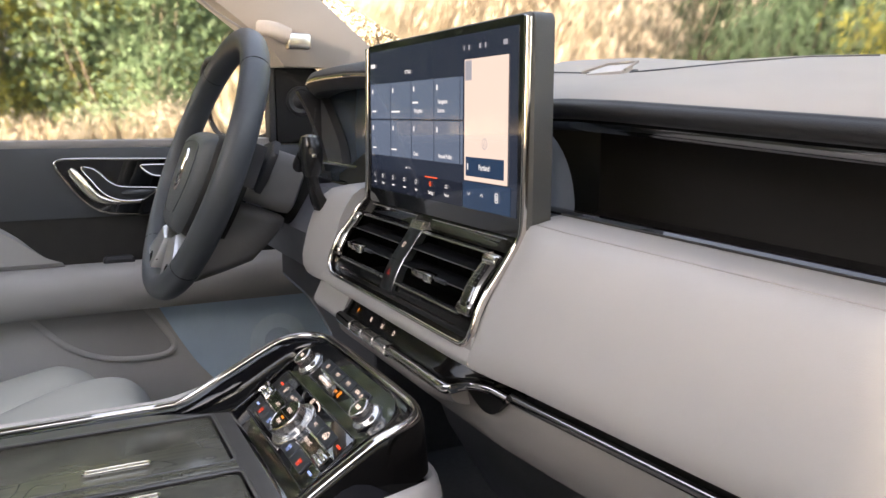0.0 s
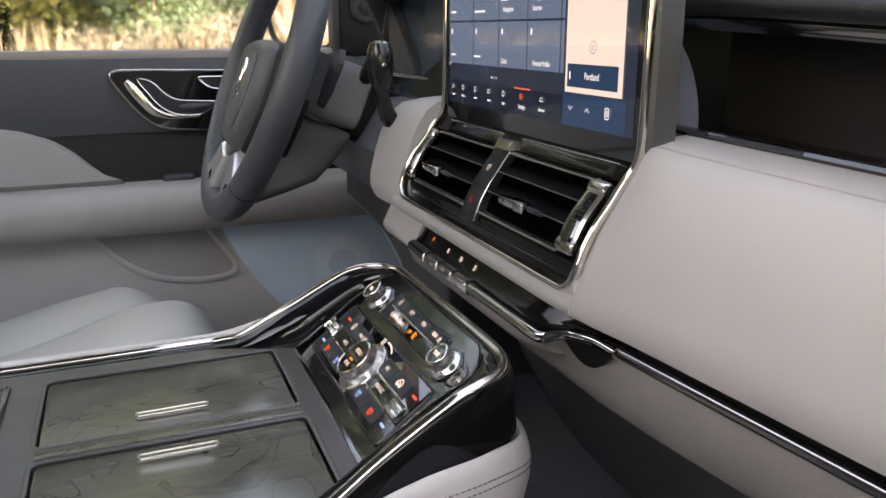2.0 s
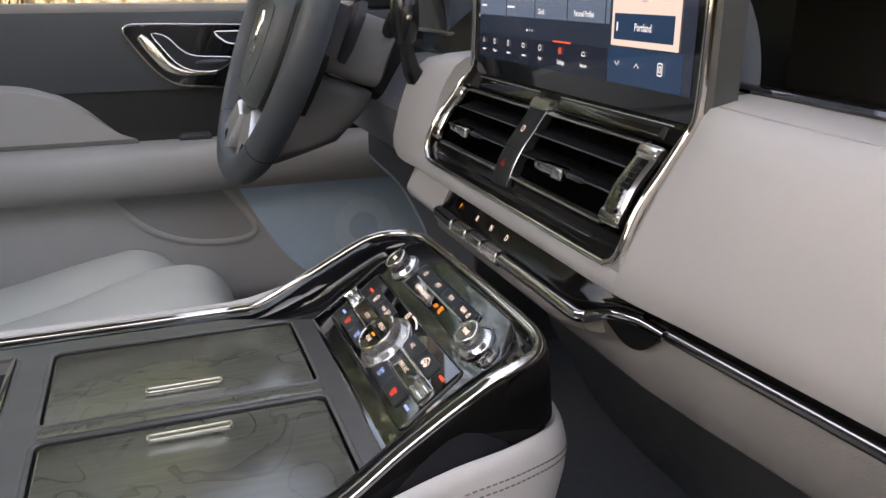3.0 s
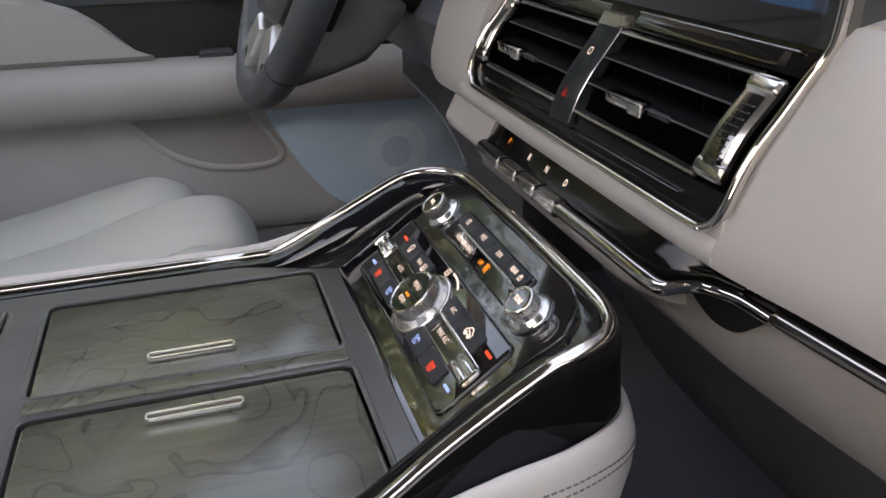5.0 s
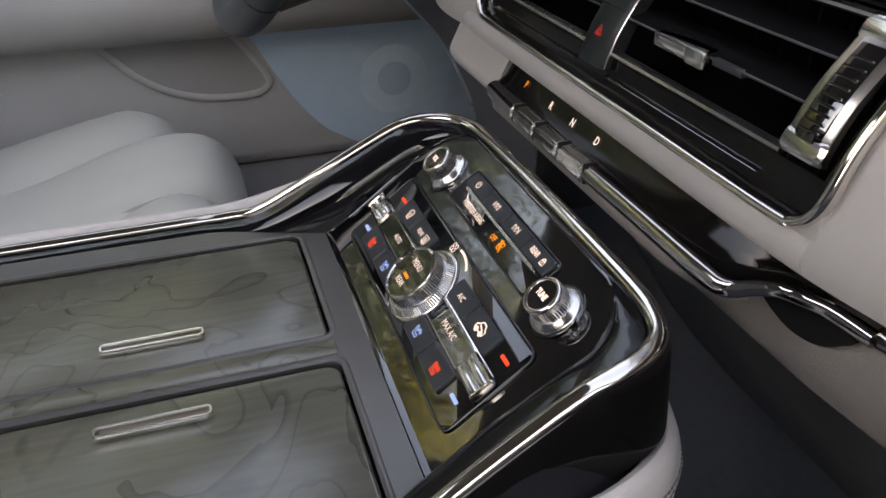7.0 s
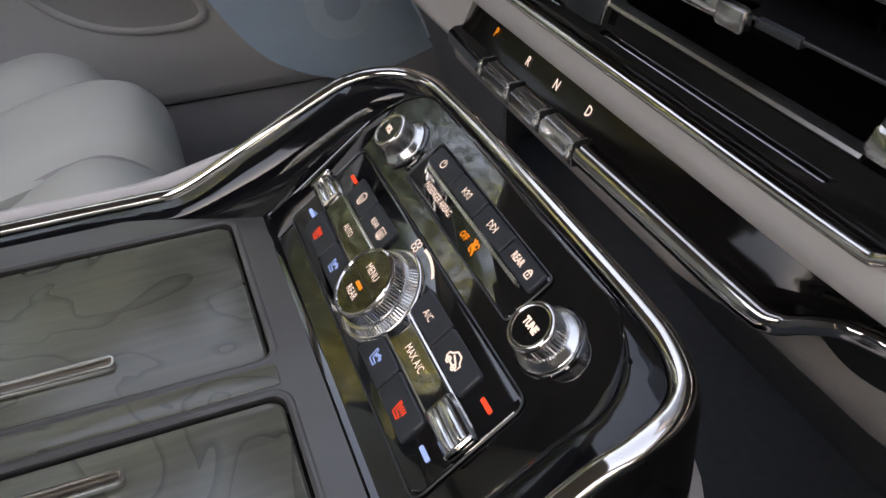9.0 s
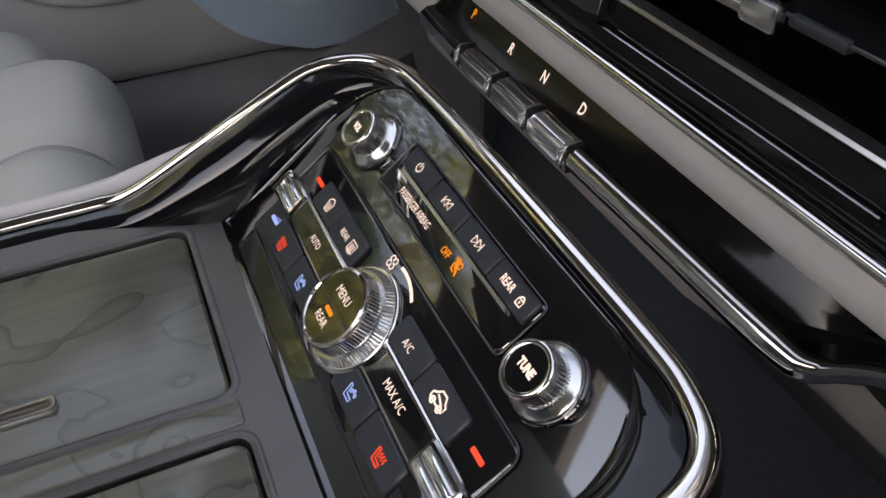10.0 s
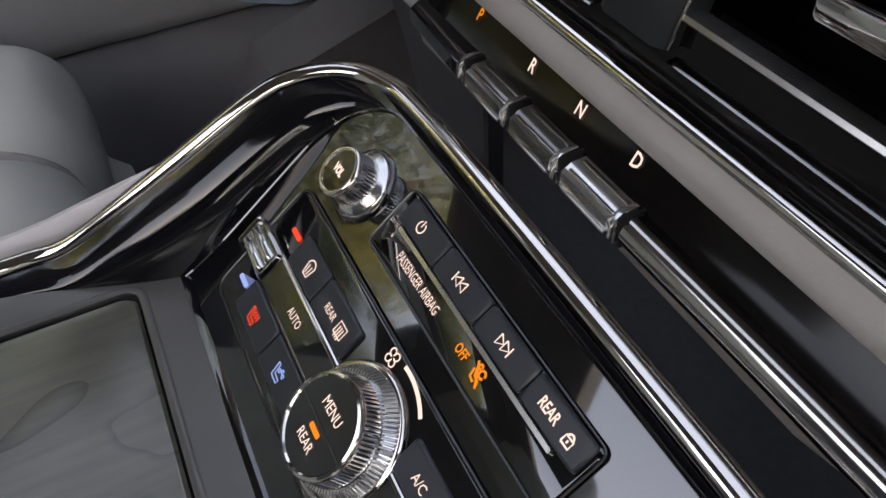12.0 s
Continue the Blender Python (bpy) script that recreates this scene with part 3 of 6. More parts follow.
def sink(ring, depth=0.023):
    # behind the panel the body top falls with the rail and widens into a flat shoulder
    out = []
    for x, y, z in ring:
        k = max(0.0, min(1.0, ((0.34 if x < 0 else 0.27) - y) / 0.10))
        k = k * k * (3 - 2 * k)
        low = max(0.0, min(1.0, (0.325 - y) / 0.11))
        fall = 0.0 if z < 1.1 else low * low * (3 - 2 * low) * depth * min(1.0, (z - 1.1) / 0.07)
        ahead = max(0.0, min(1.0, (y - 0.335) / 0.058))     # round the nose the leather dips again
        fall += 0.0 if z < 1.1 else 0.019 * ahead * ahead * min(1.0, (z - 1.1) / 0.07)
        out.append((x * (1 + 0.095 * k), y, z - fall))
    return out


part("collar_liner", loft([sink(r, 0.034) for r in liner], caps=False), LINER, console, "dark grey recessed band")
part("liner_floor", box(-0.138, 0.138, -0.19, 0.342, 1.106, 1.110), BLACK, console)
part("leather_body", loft([sink(r) for r in body], caps=False), CREAM, console, "pale grey leather side with a double stitch")
THREAD = material("grey_thread", (0.20, 0.19, 0.18), 0.7, scale=80)
for dz in (0.0, -0.0050):
    ring = sink(console_ring(1.1690 + dz, 0.4011, 0.1635, 0.090))
    seam = sorted((Vector(p) for p in ring if p[1] > 0.29 and p[0] > 0), key=lambda p: math.atan2(p.y - 0.20, p.x))
    stitches = bmesh.new()
    for p, q in zip(seam, seam[1:]):
        steps = max(1, round((q - p).length / 0.0044))
        for k in range(steps):
            u, w = p.lerp(q, (k + 0.15) / steps), p.lerp(q, (k + 0.8) / steps)
            sweep([u, (u + w) / 2 + Vector((0.0001, 0.0001, 0)), w], oval(0.0010, 0.0009, 5), bm=stitches)
    part("stitching", stitches, THREAD, console)


def panel_part(name, outline, w0, w1, mat, parent, label="", bevel=0.0):
    return part(name, slab(outline, w0, w1, M_PANEL, bevel), mat, parent, label)


def symbol(parent, mat, lines, width=0.0007, w=0.0):
    return part("symbol", strokes(lines, width, M_PANEL @ Matrix.Translation((0, 0, w))), mat, parent, smooth=0)


def words(parent, mat, text, x, v, size, w=0.0, thick=0.0, condensed=0.8, name="lettering"):
    return part(name, lettering(text, size, M_PANEL @ at(x, v, w + 0.00025), thick=thick, condensed=condensed), mat, parent, smooth=0)


# climate unit
climate = panel_part("climate_unit", round_rect(0.184, 0.0520, 0.005, cx=-0.002, cy=0.0166), -0.001, 0.0012, GLOSS, None, "", 0.0008)
tagged(climate, "gloss black climate control unit with lit buttons", "climate control")
EDGE = material("smoked_edge", (0.10, 0.10, 0.10), 0.35, metal=1.0, scale=40)


def unit_edge(w, h, r, cx, cy, parent):
    """The thin bright line round a control unit."""
    ring = [M_PANEL @ Vector((x, y, 0.0010)) for x, y in round_rect(w, h, r, 4, cx, cy)]
    return part("edge_line", sweep(ring, oval(0.0009, 0.0008, 6), up=tuple(M_PANEL.to_3x3() @ Vector((0, 0, 1))), closed=True), EDGE, parent)


unit_edge(0.1842, 0.0522, 0.005, -0.002, 0.0166, climate)
CW = 0.0012


def button(x0, x1, v0, v1, parent, h=0.0016, r=0.0012):
    return panel_part("button", round_rect(x1 - x0 - 0.0006, v1 - v0 - 0.0006, r, 3, (x0 + x1) / 2, (v0 + v1) / 2), CW - 0.0005, CW + h, BUTTON, parent, "", 0.0005)


BT = CW + 0.0016


def seat_sign(x, v, warm=False):
    """A seat in outline with air or heat rising from its cushion."""
    seat_line = [[(x - 0.0030, v + 0.0026), (x - 0.0022, v - 0.0022), (x + 0.0022, v - 0.0022), (x + 0.0024, v - 0.0010), (x - 0.0010, v - 0.0008), (x - 0.0018, v + 0.0026), (x - 0.0030, v + 0.0026)]]
    for k in range(3):
        cx = x - 0.0002 + 0.0014 * k
        if warm:
            seat_line.append([(cx + 0.0004 * math.sin(2.2 * j), v + 0.0002 + 0.0006 * j) for j in range(5)])
        else:
            seat_line.append(arc(cx, v + 0.0012 + 0.0008 * (k % 2), 0.0006, 0, 330, 7))
    return seat_line


b = button(-0.0730, -0.0495, 0.0227, 0.0352, climate)
symbol(b, WHITE_GLOW, [[(-0.0615, 0.0262), (-0.0585, 0.0262), (-0.0575, 0.0308)], arc(-0.060, 0.0295, 0.0026, 20, 160, 8), [(-0.0625, 0.0305), (-0.0615, 0.0262)], [(-0.0607, 0.0268), (-0.0610, 0.0302)], [(-0.0595, 0.0268), (-0.0592, 0.0302)]], 0.0005, BT)
b = button(-0.0495, -0.0225, 0.0227, 0.0352, climate)
words(b, WHITE_GLOW, "REAR", -0.0385, 0.0285, 0.0041, BT, condensed=0.75)
symbol(b, WHITE_GLOW, [[(-0.0322, 0.0265), (-0.0272, 0.0265), (-0.0272, 0.0308), (-0.0322, 0.0308), (-0.0322, 0.0265)], [(-0.0308, 0.0255), (-0.0308, 0.0298)], [(-0.0297, 0.0255), (-0.0297, 0.0298)], [(-0.0286, 0.0255), (-0.0286, 0.0298)]], 0.0005, BT)
b = button(-0.0780, -0.0495, -0.0045, 0.0083, climate)
symbol(b, RED_GLOW, seat_sign(-0.0645, 0.0008, True), 0.0007, BT)
b = button(-0.0495, -0.0215, -0.0045, 0.0083, climate)
symbol(b, BLUE_GLOW, seat_sign(-0.0365, 0.0012), 0.0006, BT)
b = button(0.0180, 0.0425, 0.0227, 0.0352, climate)
words(b, WHITE_GLOW, "A/C", 0.0295, 0.0287, 0.0045, BT, condensed=0.85)
b = button(0.0425, 0.0700, 0.0227, 0.0352, climate)
symbol(b, WHITE_GLOW, [[(0.0518, 0.0272), (0.0515, 0.0290), (0.0530, 0.0300), (0.0545, 0.0318), (0.0575, 0.0318), (0.0590, 0.0300), (0.0602, 0.0295), (0.0602, 0.0272), (0.0518, 0.0272)], arc(0.0537, 0.0272, 0.0011, 0, 330, 8), arc(0.0583, 0.0272, 0.0011, 0, 330, 8), [(0.0540, 0.0300), (0.0580, 0.0286)]], 0.0008, BT)
b = button(0.0145, 0.0405, -0.0045, 0.0083, climate)
symbol(b, BLUE_GLOW, seat_sign(0.0270, 0.0012), 0.0006, BT)
b = button(0.0405, 0.0685, -0.0045, 0.0083, climate)
symbol(b, RED_GLOW, seat_sign(0.0565, 0.0008, True), 0.0007, BT)
for mat, x, v in ((RED_GLOW, -0.0790, 0.0300), (BLUE_GLOW, -0.0835, 0.0022), (RED_GLOW, 0.0800, 0.0303), (BLUE_GLOW, 0.0780, 0.0022)):
    panel_part("indicator", round_rect(0.0070, 0.0018, 0.0004, 2, x, v), CW, CW + 0.0006, mat, climate)

TOGGLE = material("smoked_crystal", (0.33, 0.32, 0.30), 0.09, metal=1.0, second=(0.26, 0.25, 0.24), scale=150, stretch=(0.2, 1, 1))
# bright bar through the climate unit, with crystal toggles at its ends
bar = panel_part("bright_bar", round_rect(0.180, 0.0138, 0.0015, 3, -0.0055, 0.0156), 0.0005, CW + 0.0016, CHROME, climate, "chrome-edged temperature bar", 0.0006)
panel_part("inlay", round_rect(0.178, 0.0108, 0.001, 3, -0.0055, 0.0156), CW + 0.0014, CW + 0.0018, GLOSS, bar)
for kx, out in ((-0.0862, -1), (0.0772, 1)):
    key = panel_part("toggle", round_rect(0.0236, 0.0132, 0.0016, 3, kx, 0.0156), CW + 0.0008, CW + 0.0030, TOGGLE, bar, "clear crystal toggle", 0.0010)
    for dv, wide in ((-0.0034, 0.0046), (0.0018, 0.0052)):
        ridge = [[M_PANEL @ Vector((x, 0.0156 + dv + wide / 2 * math.cos(q), CW + 0.0026 + 0.0022 * s * math.sin(q))) for q in np.linspace(0, math.pi, 9)] for x, s in ((kx - 0.0094, 0.55), (kx - 0.0084, 1.0), (kx + 0.0084, 1.0), (kx + 0.0094, 0.55))]
        part("ridge", loft(ridge), CRYSTAL, key)
    panel_part("lip", round_rect(0.0022, 0.0128, 0.0009, 3, kx + out * 0.0106, 0.0156), CW + 0.0020, CW + 0.0046, CHROME, key, "", 0.0008)
words(bar, WHITE_GLOW, "AUTO", -0.0485, 0.0156, 0.0045, CW + 0.0018, condensed=0.75)
words(bar, WHITE_GLOW, "MAX A/C", 0.0420, 0.0156, 0.0049, CW + 0.0018, condensed=0.78)

SMOKED_CORE = material("steel_core", (0.45, 0.45, 0.45), 0.18, metal=1.0, scale=40)


def ribs(inner, low, high, z0, z1, n, fill, m):
    """Knurling: a toothed ring round a core, tapering from radius low to high."""
    rings = []
    for f, r, z in ((0.0, low, z0), (1.0, low, z0), (1.0, high, z1), (0.0, high, z1)):
        ring = []
        for k in range(n):
            a, d = 2 * math.pi * k / n, math.pi / n
            for q, b in ((inner, a - d), (inner, a - d * (fill + 0.08)), (r - 0.0002, a - d * fill), (r, a - d * 0.3), (r, a + d * 0.3), (r - 0.0002, a + d * fill), (inner, a + d * (fill + 0.08))):
                q = inner - 0.0006 + (q - inner + 0.0006) * f
                ring.append((q * math.cos(b), q * math.sin(b), z))
        rings.append(ring)
    bm = loft(rings, caps=False, loop=True)
    bmesh.ops.transform(bm, verts=bm.verts, matrix=m)
    return bm


# fan dial
RING = Matrix.Translation((0, 0.0152, 0)) @ Matrix.Diagonal((0.9, 0.9, 1, 1))
knob = thing("fan_dial", "round crystal fan dial with a black glass face", "dial")
part("bezel", lathe([(0.0246, 0.0), (0.0246, CW + 0.0008), (0.0241, CW + 0.0018), (0.0232, CW + 0.0022), (0.0220, CW + 0.0020)], 64, M_PANEL @ RING), CHROME, knob, "polished base ring")
part("knurled_ring", lathe([(0.0224, CW + 0.0016), (0.0212, CW + 0.0026), (0.0192, CW + 0.0050), (0.0180, CW + 0.0056)], 80, M_PANEL @ RING), SMOKED_CORE, knob)
part("knurling", ribs(0.0186, 0.0229, 0.0203, CW + 0.0018, CW + 0.0052, 90, 0.62, M_PANEL @ RING), CRYSTAL, knob, "knurled crystal ring", smooth=0)
part("barrel", lathe([(0.0176, CW + 0.0050), (0.0173, CW + 0.0058), (0.0167, CW + 0.0110), (0.0166, CW + 0.0112)], 80, M_PANEL @ RING), BUTTON, knob)
part("knurling", ribs(0.0168, 0.0187, 0.0178, CW + 0.0056, CW + 0.0110, 76, 0.62, M_PANEL @ RING), KNURL, knob, "fluted metal barrel", smooth=0)
part("cap_ring", lathe([(0.0172, CW + 0.0106), (0.0178, CW + 0.0112), (0.0178, CW + 0.0120), (0.0172, CW + 0.0128), (0.0162, CW + 0.0130), (0.0155, CW + 0.0122)], 64, M_PANEL @ RING), CHROME, knob, "polished rim")
KW = CW + 0.0124
face = part("face", lathe([(0.0157, CW + 0.0106), (0.0157, KW)], 48, M_PANEL @ RING), GLOSS, knob)
part("split", strokes([[(-0.0156, 0.0152), (0.0156, 0.0152)]], 0.0005, M_PANEL, KW + 0.0001), BUTTON, face, smooth=0)
words(face, WHITE_GLOW, "MENU", 0.0, 0.0205, 0.0050, KW, condensed=0.8)
words(face, WHITE_GLOW, "REAR", 0.0, 0.0085, 0.0047, KW, condensed=0.8)
panel_part("indicator", round_rect(0.0058, 0.0017, 0.0004, 2, 0.0, 0.0128), KW - 0.0002, KW + 0.0003, ORANGE_GLOW, face)
symbol(climate, WHITE_GLOW, [arc(0.0, 0.0152, 0.0262, 96, 58, 16)], 0.0014, CW)
fan = []
for k in range(4):
    a = radians(45 + 90 * k)
    fan.append(arc(-0.0085 + 0.0017 * math.cos(a), 0.0392 + 0.0017 * math.sin(a), 0.0012, math.degrees(a) + 190, math.degrees(a) + 510, 9))
symbol(climate, WHITE_GLOW, fan, 0.0005, CW)

# audio unit
audio = panel_part("audio_unit", round_rect(0.1080, 0.0228, 0.0025, 4, 0.0030, 0.0636), -0.001, 0.0012, GLOSS, None, "", 0.0008)
tagged(audio, "gloss black audio button strip with a passenger airbag lamp", "audio control")
unit_edge(0.1082, 0.0230, 0.0025, 0.0030, 0.0636, audio)
for k in range(4):
    button(-0.0470 + 0.0256 * k, -0.0214 + 0.0256 * k, 0.0646, 0.0746, audio)
panel_part("bright_line", round_rect(0.0900, 0.0014, 0.0005, 2, 0.0025, 0.0637), CW - 0.0004, CW + 0.0016, SATIN, audio, "slim chrome line")
symbol(audio, WHITE_GLOW, [arc(-0.0354, 0.0697, 0.0019, 120, 420, 14), [(-0.0354, 0.0697), (-0.0354, 0.0722)]], 0.0005, BT)
for cx, sgn in ((-0.0090, -1), (0.0165, 1)):
    tri = []
    for off in (-0.0014, 0.0014):
        tri.append([(cx + off - sgn * 0.0013, 0.0715), (cx + off + sgn * 0.0013, 0.0698), (cx + off - sgn * 0.0013, 0.0681), (cx + off - sgn * 0.0013, 0.0715)])
    tri.append([(cx + sgn * 0.0031, 0.0681), (cx + sgn * 0.0031, 0.0715)])
    symbol(audio, WHITE_GLOW, tri, 0.0005, BT)
words(audio, WHITE_GLOW, "REAR", 0.0395, 0.0697, 0.0044, BT, thick=0.0001, condensed=0.75)
symbol(audio, WHITE_GLOW, [[(0.0472, 0.0678), (0.0502, 0.0678), (0.0502, 0.0700), (0.0472, 0.0700), (0.0472, 0.0678)], arc(0.0487, 0.0700, 0.0011, 0, 180, 6), [(0.0487, 0.0685), (0.0487, 0.0694)]], 0.0006, BT)
words(audio, WHITE_GLOW, "PASSENGER AIRBAG", -0.0222, 0.0582, 0.0046, CW, condensed=0.66)
words(audio, ORANGE_GLOW, "OFF", 0.0075, 0.0582, 0.0043, CW, thick=0.0001, condensed=0.75)
symbol(audio, ORANGE_GLOW, [[(x + 0.0030, v) for x, v in q] for q in ([arc(0.0125, 0.0606, 0.0007, 0, 330, 6), [(0.0118, 0.0596), (0.0130, 0.0578), (0.0150, 0.0574), (0.0156, 0.0562)], [(0.0112, 0.0590), (0.0120, 0.0566), (0.0140, 0.0562)], arc(0.0146, 0.0596, 0.0012, 0, 330, 8), [(0.0106, 0.0612), (0.0160, 0.0556)]])], 0.0008, CW)


def volume_knob(x, text):
    m = M_PANEL @ Matrix.Translation((x, 0.0606, 0)) @ Matrix.Diagonal((0.80, 0.80, 0.82, 1))
    k = thing("rotary_knob", "knurled chrome rotary knob with a black face", "knob", "knobs on the console")
    part("bezel", lathe([(0.0172, 0.0), (0.0172, 0.0008), (0.0166, 0.0013), (0.0156, 0.0013)], 48, m), GLOSS, k)
    part("flange", lathe([(0.0160, 0.0008), (0.0159, 0.0022), (0.0153, 0.0031), (0.0142, 0.0035), (0.0122, 0.0056), (0.0108, 0.0060)], 60, m), KNURL, k, "bright bevelled flange")
    part("knurling", ribs(0.0118, 0.0141, 0.0122, 0.0027, 0.0058, 60, 0.62, m), CRYSTAL, k, "knurled crystal ring", smooth=0)
    part("barrel", lathe([(0.0110, 0.0050), (0.0107, 0.0056), (0.0101, 0.0136), (0.0100, 0.0138)], 60, m), BUTTON, k)
    part("knurling", ribs(0.0104, 0.0117, 0.0111, 0.0056, 0.0136, 44, 0.62, m), KNURL, k, "fluted metal barrel", smooth=0)
    part("cap_ring", lathe([(0.0106, 0.0130), (0.0115, 0.0136), (0.0119, 0.0144), (0.0118, 0.0153), (0.0112, 0.0161), (0.0102, 0.0164), (0.0092, 0.0161), (0.0088, 0.0152)], 48, m), CHROME, k, "polished rim")
    f = part("face", lathe([(0.0090, 0.0136), (0.0090, 0.0157)], 40, m), GLOSS, k)
    part("lettering", lettering(text, 0.0050, m @ at(0, 0, 0.0159), thick=0.0003, condensed=0.75), WHITE_GLOW, f, smooth=0)
    return k


volume_knob(-0.0715, "VOL")
volume_knob(0.0762, "TUNE")
# ---- centre stack ----
FACE = [(0.4305, 1.3600), (0.4300, 1.3515), (0.4245, 1.3420), (0.4150, 1.3285), (0.4068, 1.3175), (0.3998, 1.3055), (0.3945, 1.2920), (0.3925, 1.2800)]


def face_y(z):
    """How far forward the vent fascia stands at height z."""
    for (ya, za), (yb, zb) in zip(FACE, FACE[1:]):
        if z >= zb:
            return ya + (yb - ya) * (za - min(z, za)) / (za - zb)
    return FACE[-1][0]


stack = thing("centre_stack", "piano black centre stack in a polished chrome surround", "centre stack")


def side_x(z, left=False):
    return -0.1475 if left else 0.1570


# chrome surround: down the side of the screen, round the vents and up the other side
down = [(y - 0.0012, z) for y, z in FACE[2:7]]
around = [(0.1615, 0.431, 1.500), (0.1615, 0.4305, 1.44), (0.1612, 0.4300, 1.39), (0.1602, 0.4298, 1.3600), (0.1585, 0.4280, 1.3500)]
around += [(0.1568, y, z) for y, z in down] + [(0.1535, 0.3920, 1.2845), (0.1470, 0.3910, 1.2800), (0.1360, 0.3908, 1.2785)]
around += [(0.06, 0.3908, 1.2785), (-0.06, 0.3908, 1.2785), (-0.126, 0.3908, 1.2785), (-0.1390, 0.3912, 1.2800), (-0.1455, 0.3922, 1.2850)]
around += [(-0.1480 + 0.0006 * k, y, z) for k, (y, z) in enumerate(down[::-1])] + [(-0.1410, 0.4290, 1.3505), (-0.1345, 0.4300, 1.365), (-0.1315, 0.4305, 1.44), (-0.1305, 0.431, 1.500)]
part("surround", sweep(spline(around, 6), oval(0.0042, 0.0060, 12, 2.4), up=(0, -1, 0.3)), CHROME, stack, "polished chrome surround")

# black fascia behind: a skin between the sides, with the two vent mouths open
VZ0, VZ1 = 1.2945, 1.3405


def fascia(xa, xb, zs, inset=0.0):
    rings = []
    for z in zs:
        y = face_y(z) + 0.0015 + inset
        rings.append([(x, y, z) for x in np.linspace(xa(z), xb(z), 6)])
    return rings


def solid_skin(rings, depth=0.01):
    bm = loft(rings, closed=False)
    geo = bmesh.ops.extrude_face_region(bm, geom=bm.faces[:])["geom"]
    bmesh.ops.translate(bm, verts=[g for g in geo if isinstance(g, bmesh.types.BMVert)], vec=(0, depth, 0))
    return bm


zs_top, zs_mid, zs_low = np.linspace(1.360, VZ1, 4), np.linspace(VZ1, VZ0, 10), np.linspace(VZ0, 1.279, 4)
part("upper_fascia", solid_skin(fascia(lambda z: side_x(z, True), side_x, zs_top)), PIANO, stack)
part("lower_fascia", solid_skin(fascia(lambda z: side_x(z, True), side_x, zs_low)), PIANO, stack)
LV, RV = (-0.1225, -0.0095), (0.0145, 0.1295)
part("left_fascia", solid_skin(fascia(lambda z: side_x(z, True), lambda z: side_x(z, True) + 0.007, zs_mid)), PIANO, stack)
part("right_fascia", solid_skin(fascia(lambda z: 0.1500, side_x, zs_mid)), PIANO, stack)
part("vent_floor", box(-0.1445, 0.156, 0.404, 0.456, 1.2786, 1.2796), VOID, stack)
part("vent_side", loft([[(-0.1450, face_y(z) + 0.004, z), (-0.1436, face_y(z) + 0.004, z), (-0.1436, 0.456, z), (-0.1450, 0.456, z)] for z in np.linspace(1.279, 1.352, 9)]), VOID, stack)
part("vent_cavity", box(-0.146, 0.160, 0.455, 0.462, 1.27, 1.36), VOID, stack)

# centre bar with two buttons
BAR_BLACK = material("bar_black", (0.014, 0.017, 0.018), 0.35, scale=60, spec=0.3)
mid = [[(x, face_y(z) - h, z) for x, h in ((-0.0105, -0.006), (-0.0098, 0.0022), (-0.0070, 0.0036), (0.0110, 0.0036), (0.0138, 0.0022), (0.0145, -0.006))] for z in np.linspace(1.3400, 1.2900, 14)]
part("centre_bar", loft(mid), BAR_BLACK, stack, "black bar with lock and hazard buttons")
part("bar_cap", loft([[(x, face_y(z) - h, z) for x, h in ((-0.0100, -0.004), (-0.0090, 0.0042), (0.0130, 0.0042), (0.0140, -0.004))] for z in np.linspace(1.3465, 1.3405, 4)]), SATIN, stack)
part("bar_edge", sweep([(0.0143, face_y(z) - 0.0014, z) for z in np.linspace(1.3400, 1.2900, 12)], oval(0.0010, 0.0010, 6)), SATIN, stack)


def face_frame(x, z, lift):
    dz = 0.002
    t = Vector((0, face_y(z + dz) - face_y(z - dz), 2 * dz)).normalized()
    return frame_of((x, face_y(z) - lift, z), (1, 0, 0), t)


part("button_gap", strokes([[(-0.0095, 0), (0.0135, 0)]], 0.0007, face_frame(0.0, 1.3150, 0.0038)), BLACK, stack, smooth=0)
part("hazard_symbol", strokes([[(-0.0027, -0.002), (0.0027, -0.002), (0, 0.0027), (-0.0027, -0.002)], [(-0.0013, -0.0012), (0.0013, -0.0012), (0, 0.0010), (-0.0013, -0.0012)]], 0.0008, face_frame(0.0020, 1.3045, 0.0038)), glow("hazard_red", (0.9, 0.05, 0.04), 0.35), stack, smooth=0)
part("lock_symbol", strokes([round_rect(0.0034, 0.0040, 0.0008) + [round_rect(0.0034, 0.0040, 0.0008)[0]]], 0.0005, face_frame(0.0020, 1.3270, 0.0038)), WHITE_GLOW, stack, smooth=0)


def slat(x0, x1, z, thick=0.0016, lift=0.0, rise=0.0005, depth=0.004):
    """One vent blade: a thin wing running back into the cavity, its front edge along the fascia."""
    y = face_y(z) - lift
    ring = []
    for x in (x0, x1):
        ring.append([(x, y, z - thick / 2), (x, y - 0.0007, z), (x, y, z + thick / 2), (x, y + depth, z + thick / 2 + rise), (x, y + depth, z - thick / 2 + rise)])
    return loft(ring)


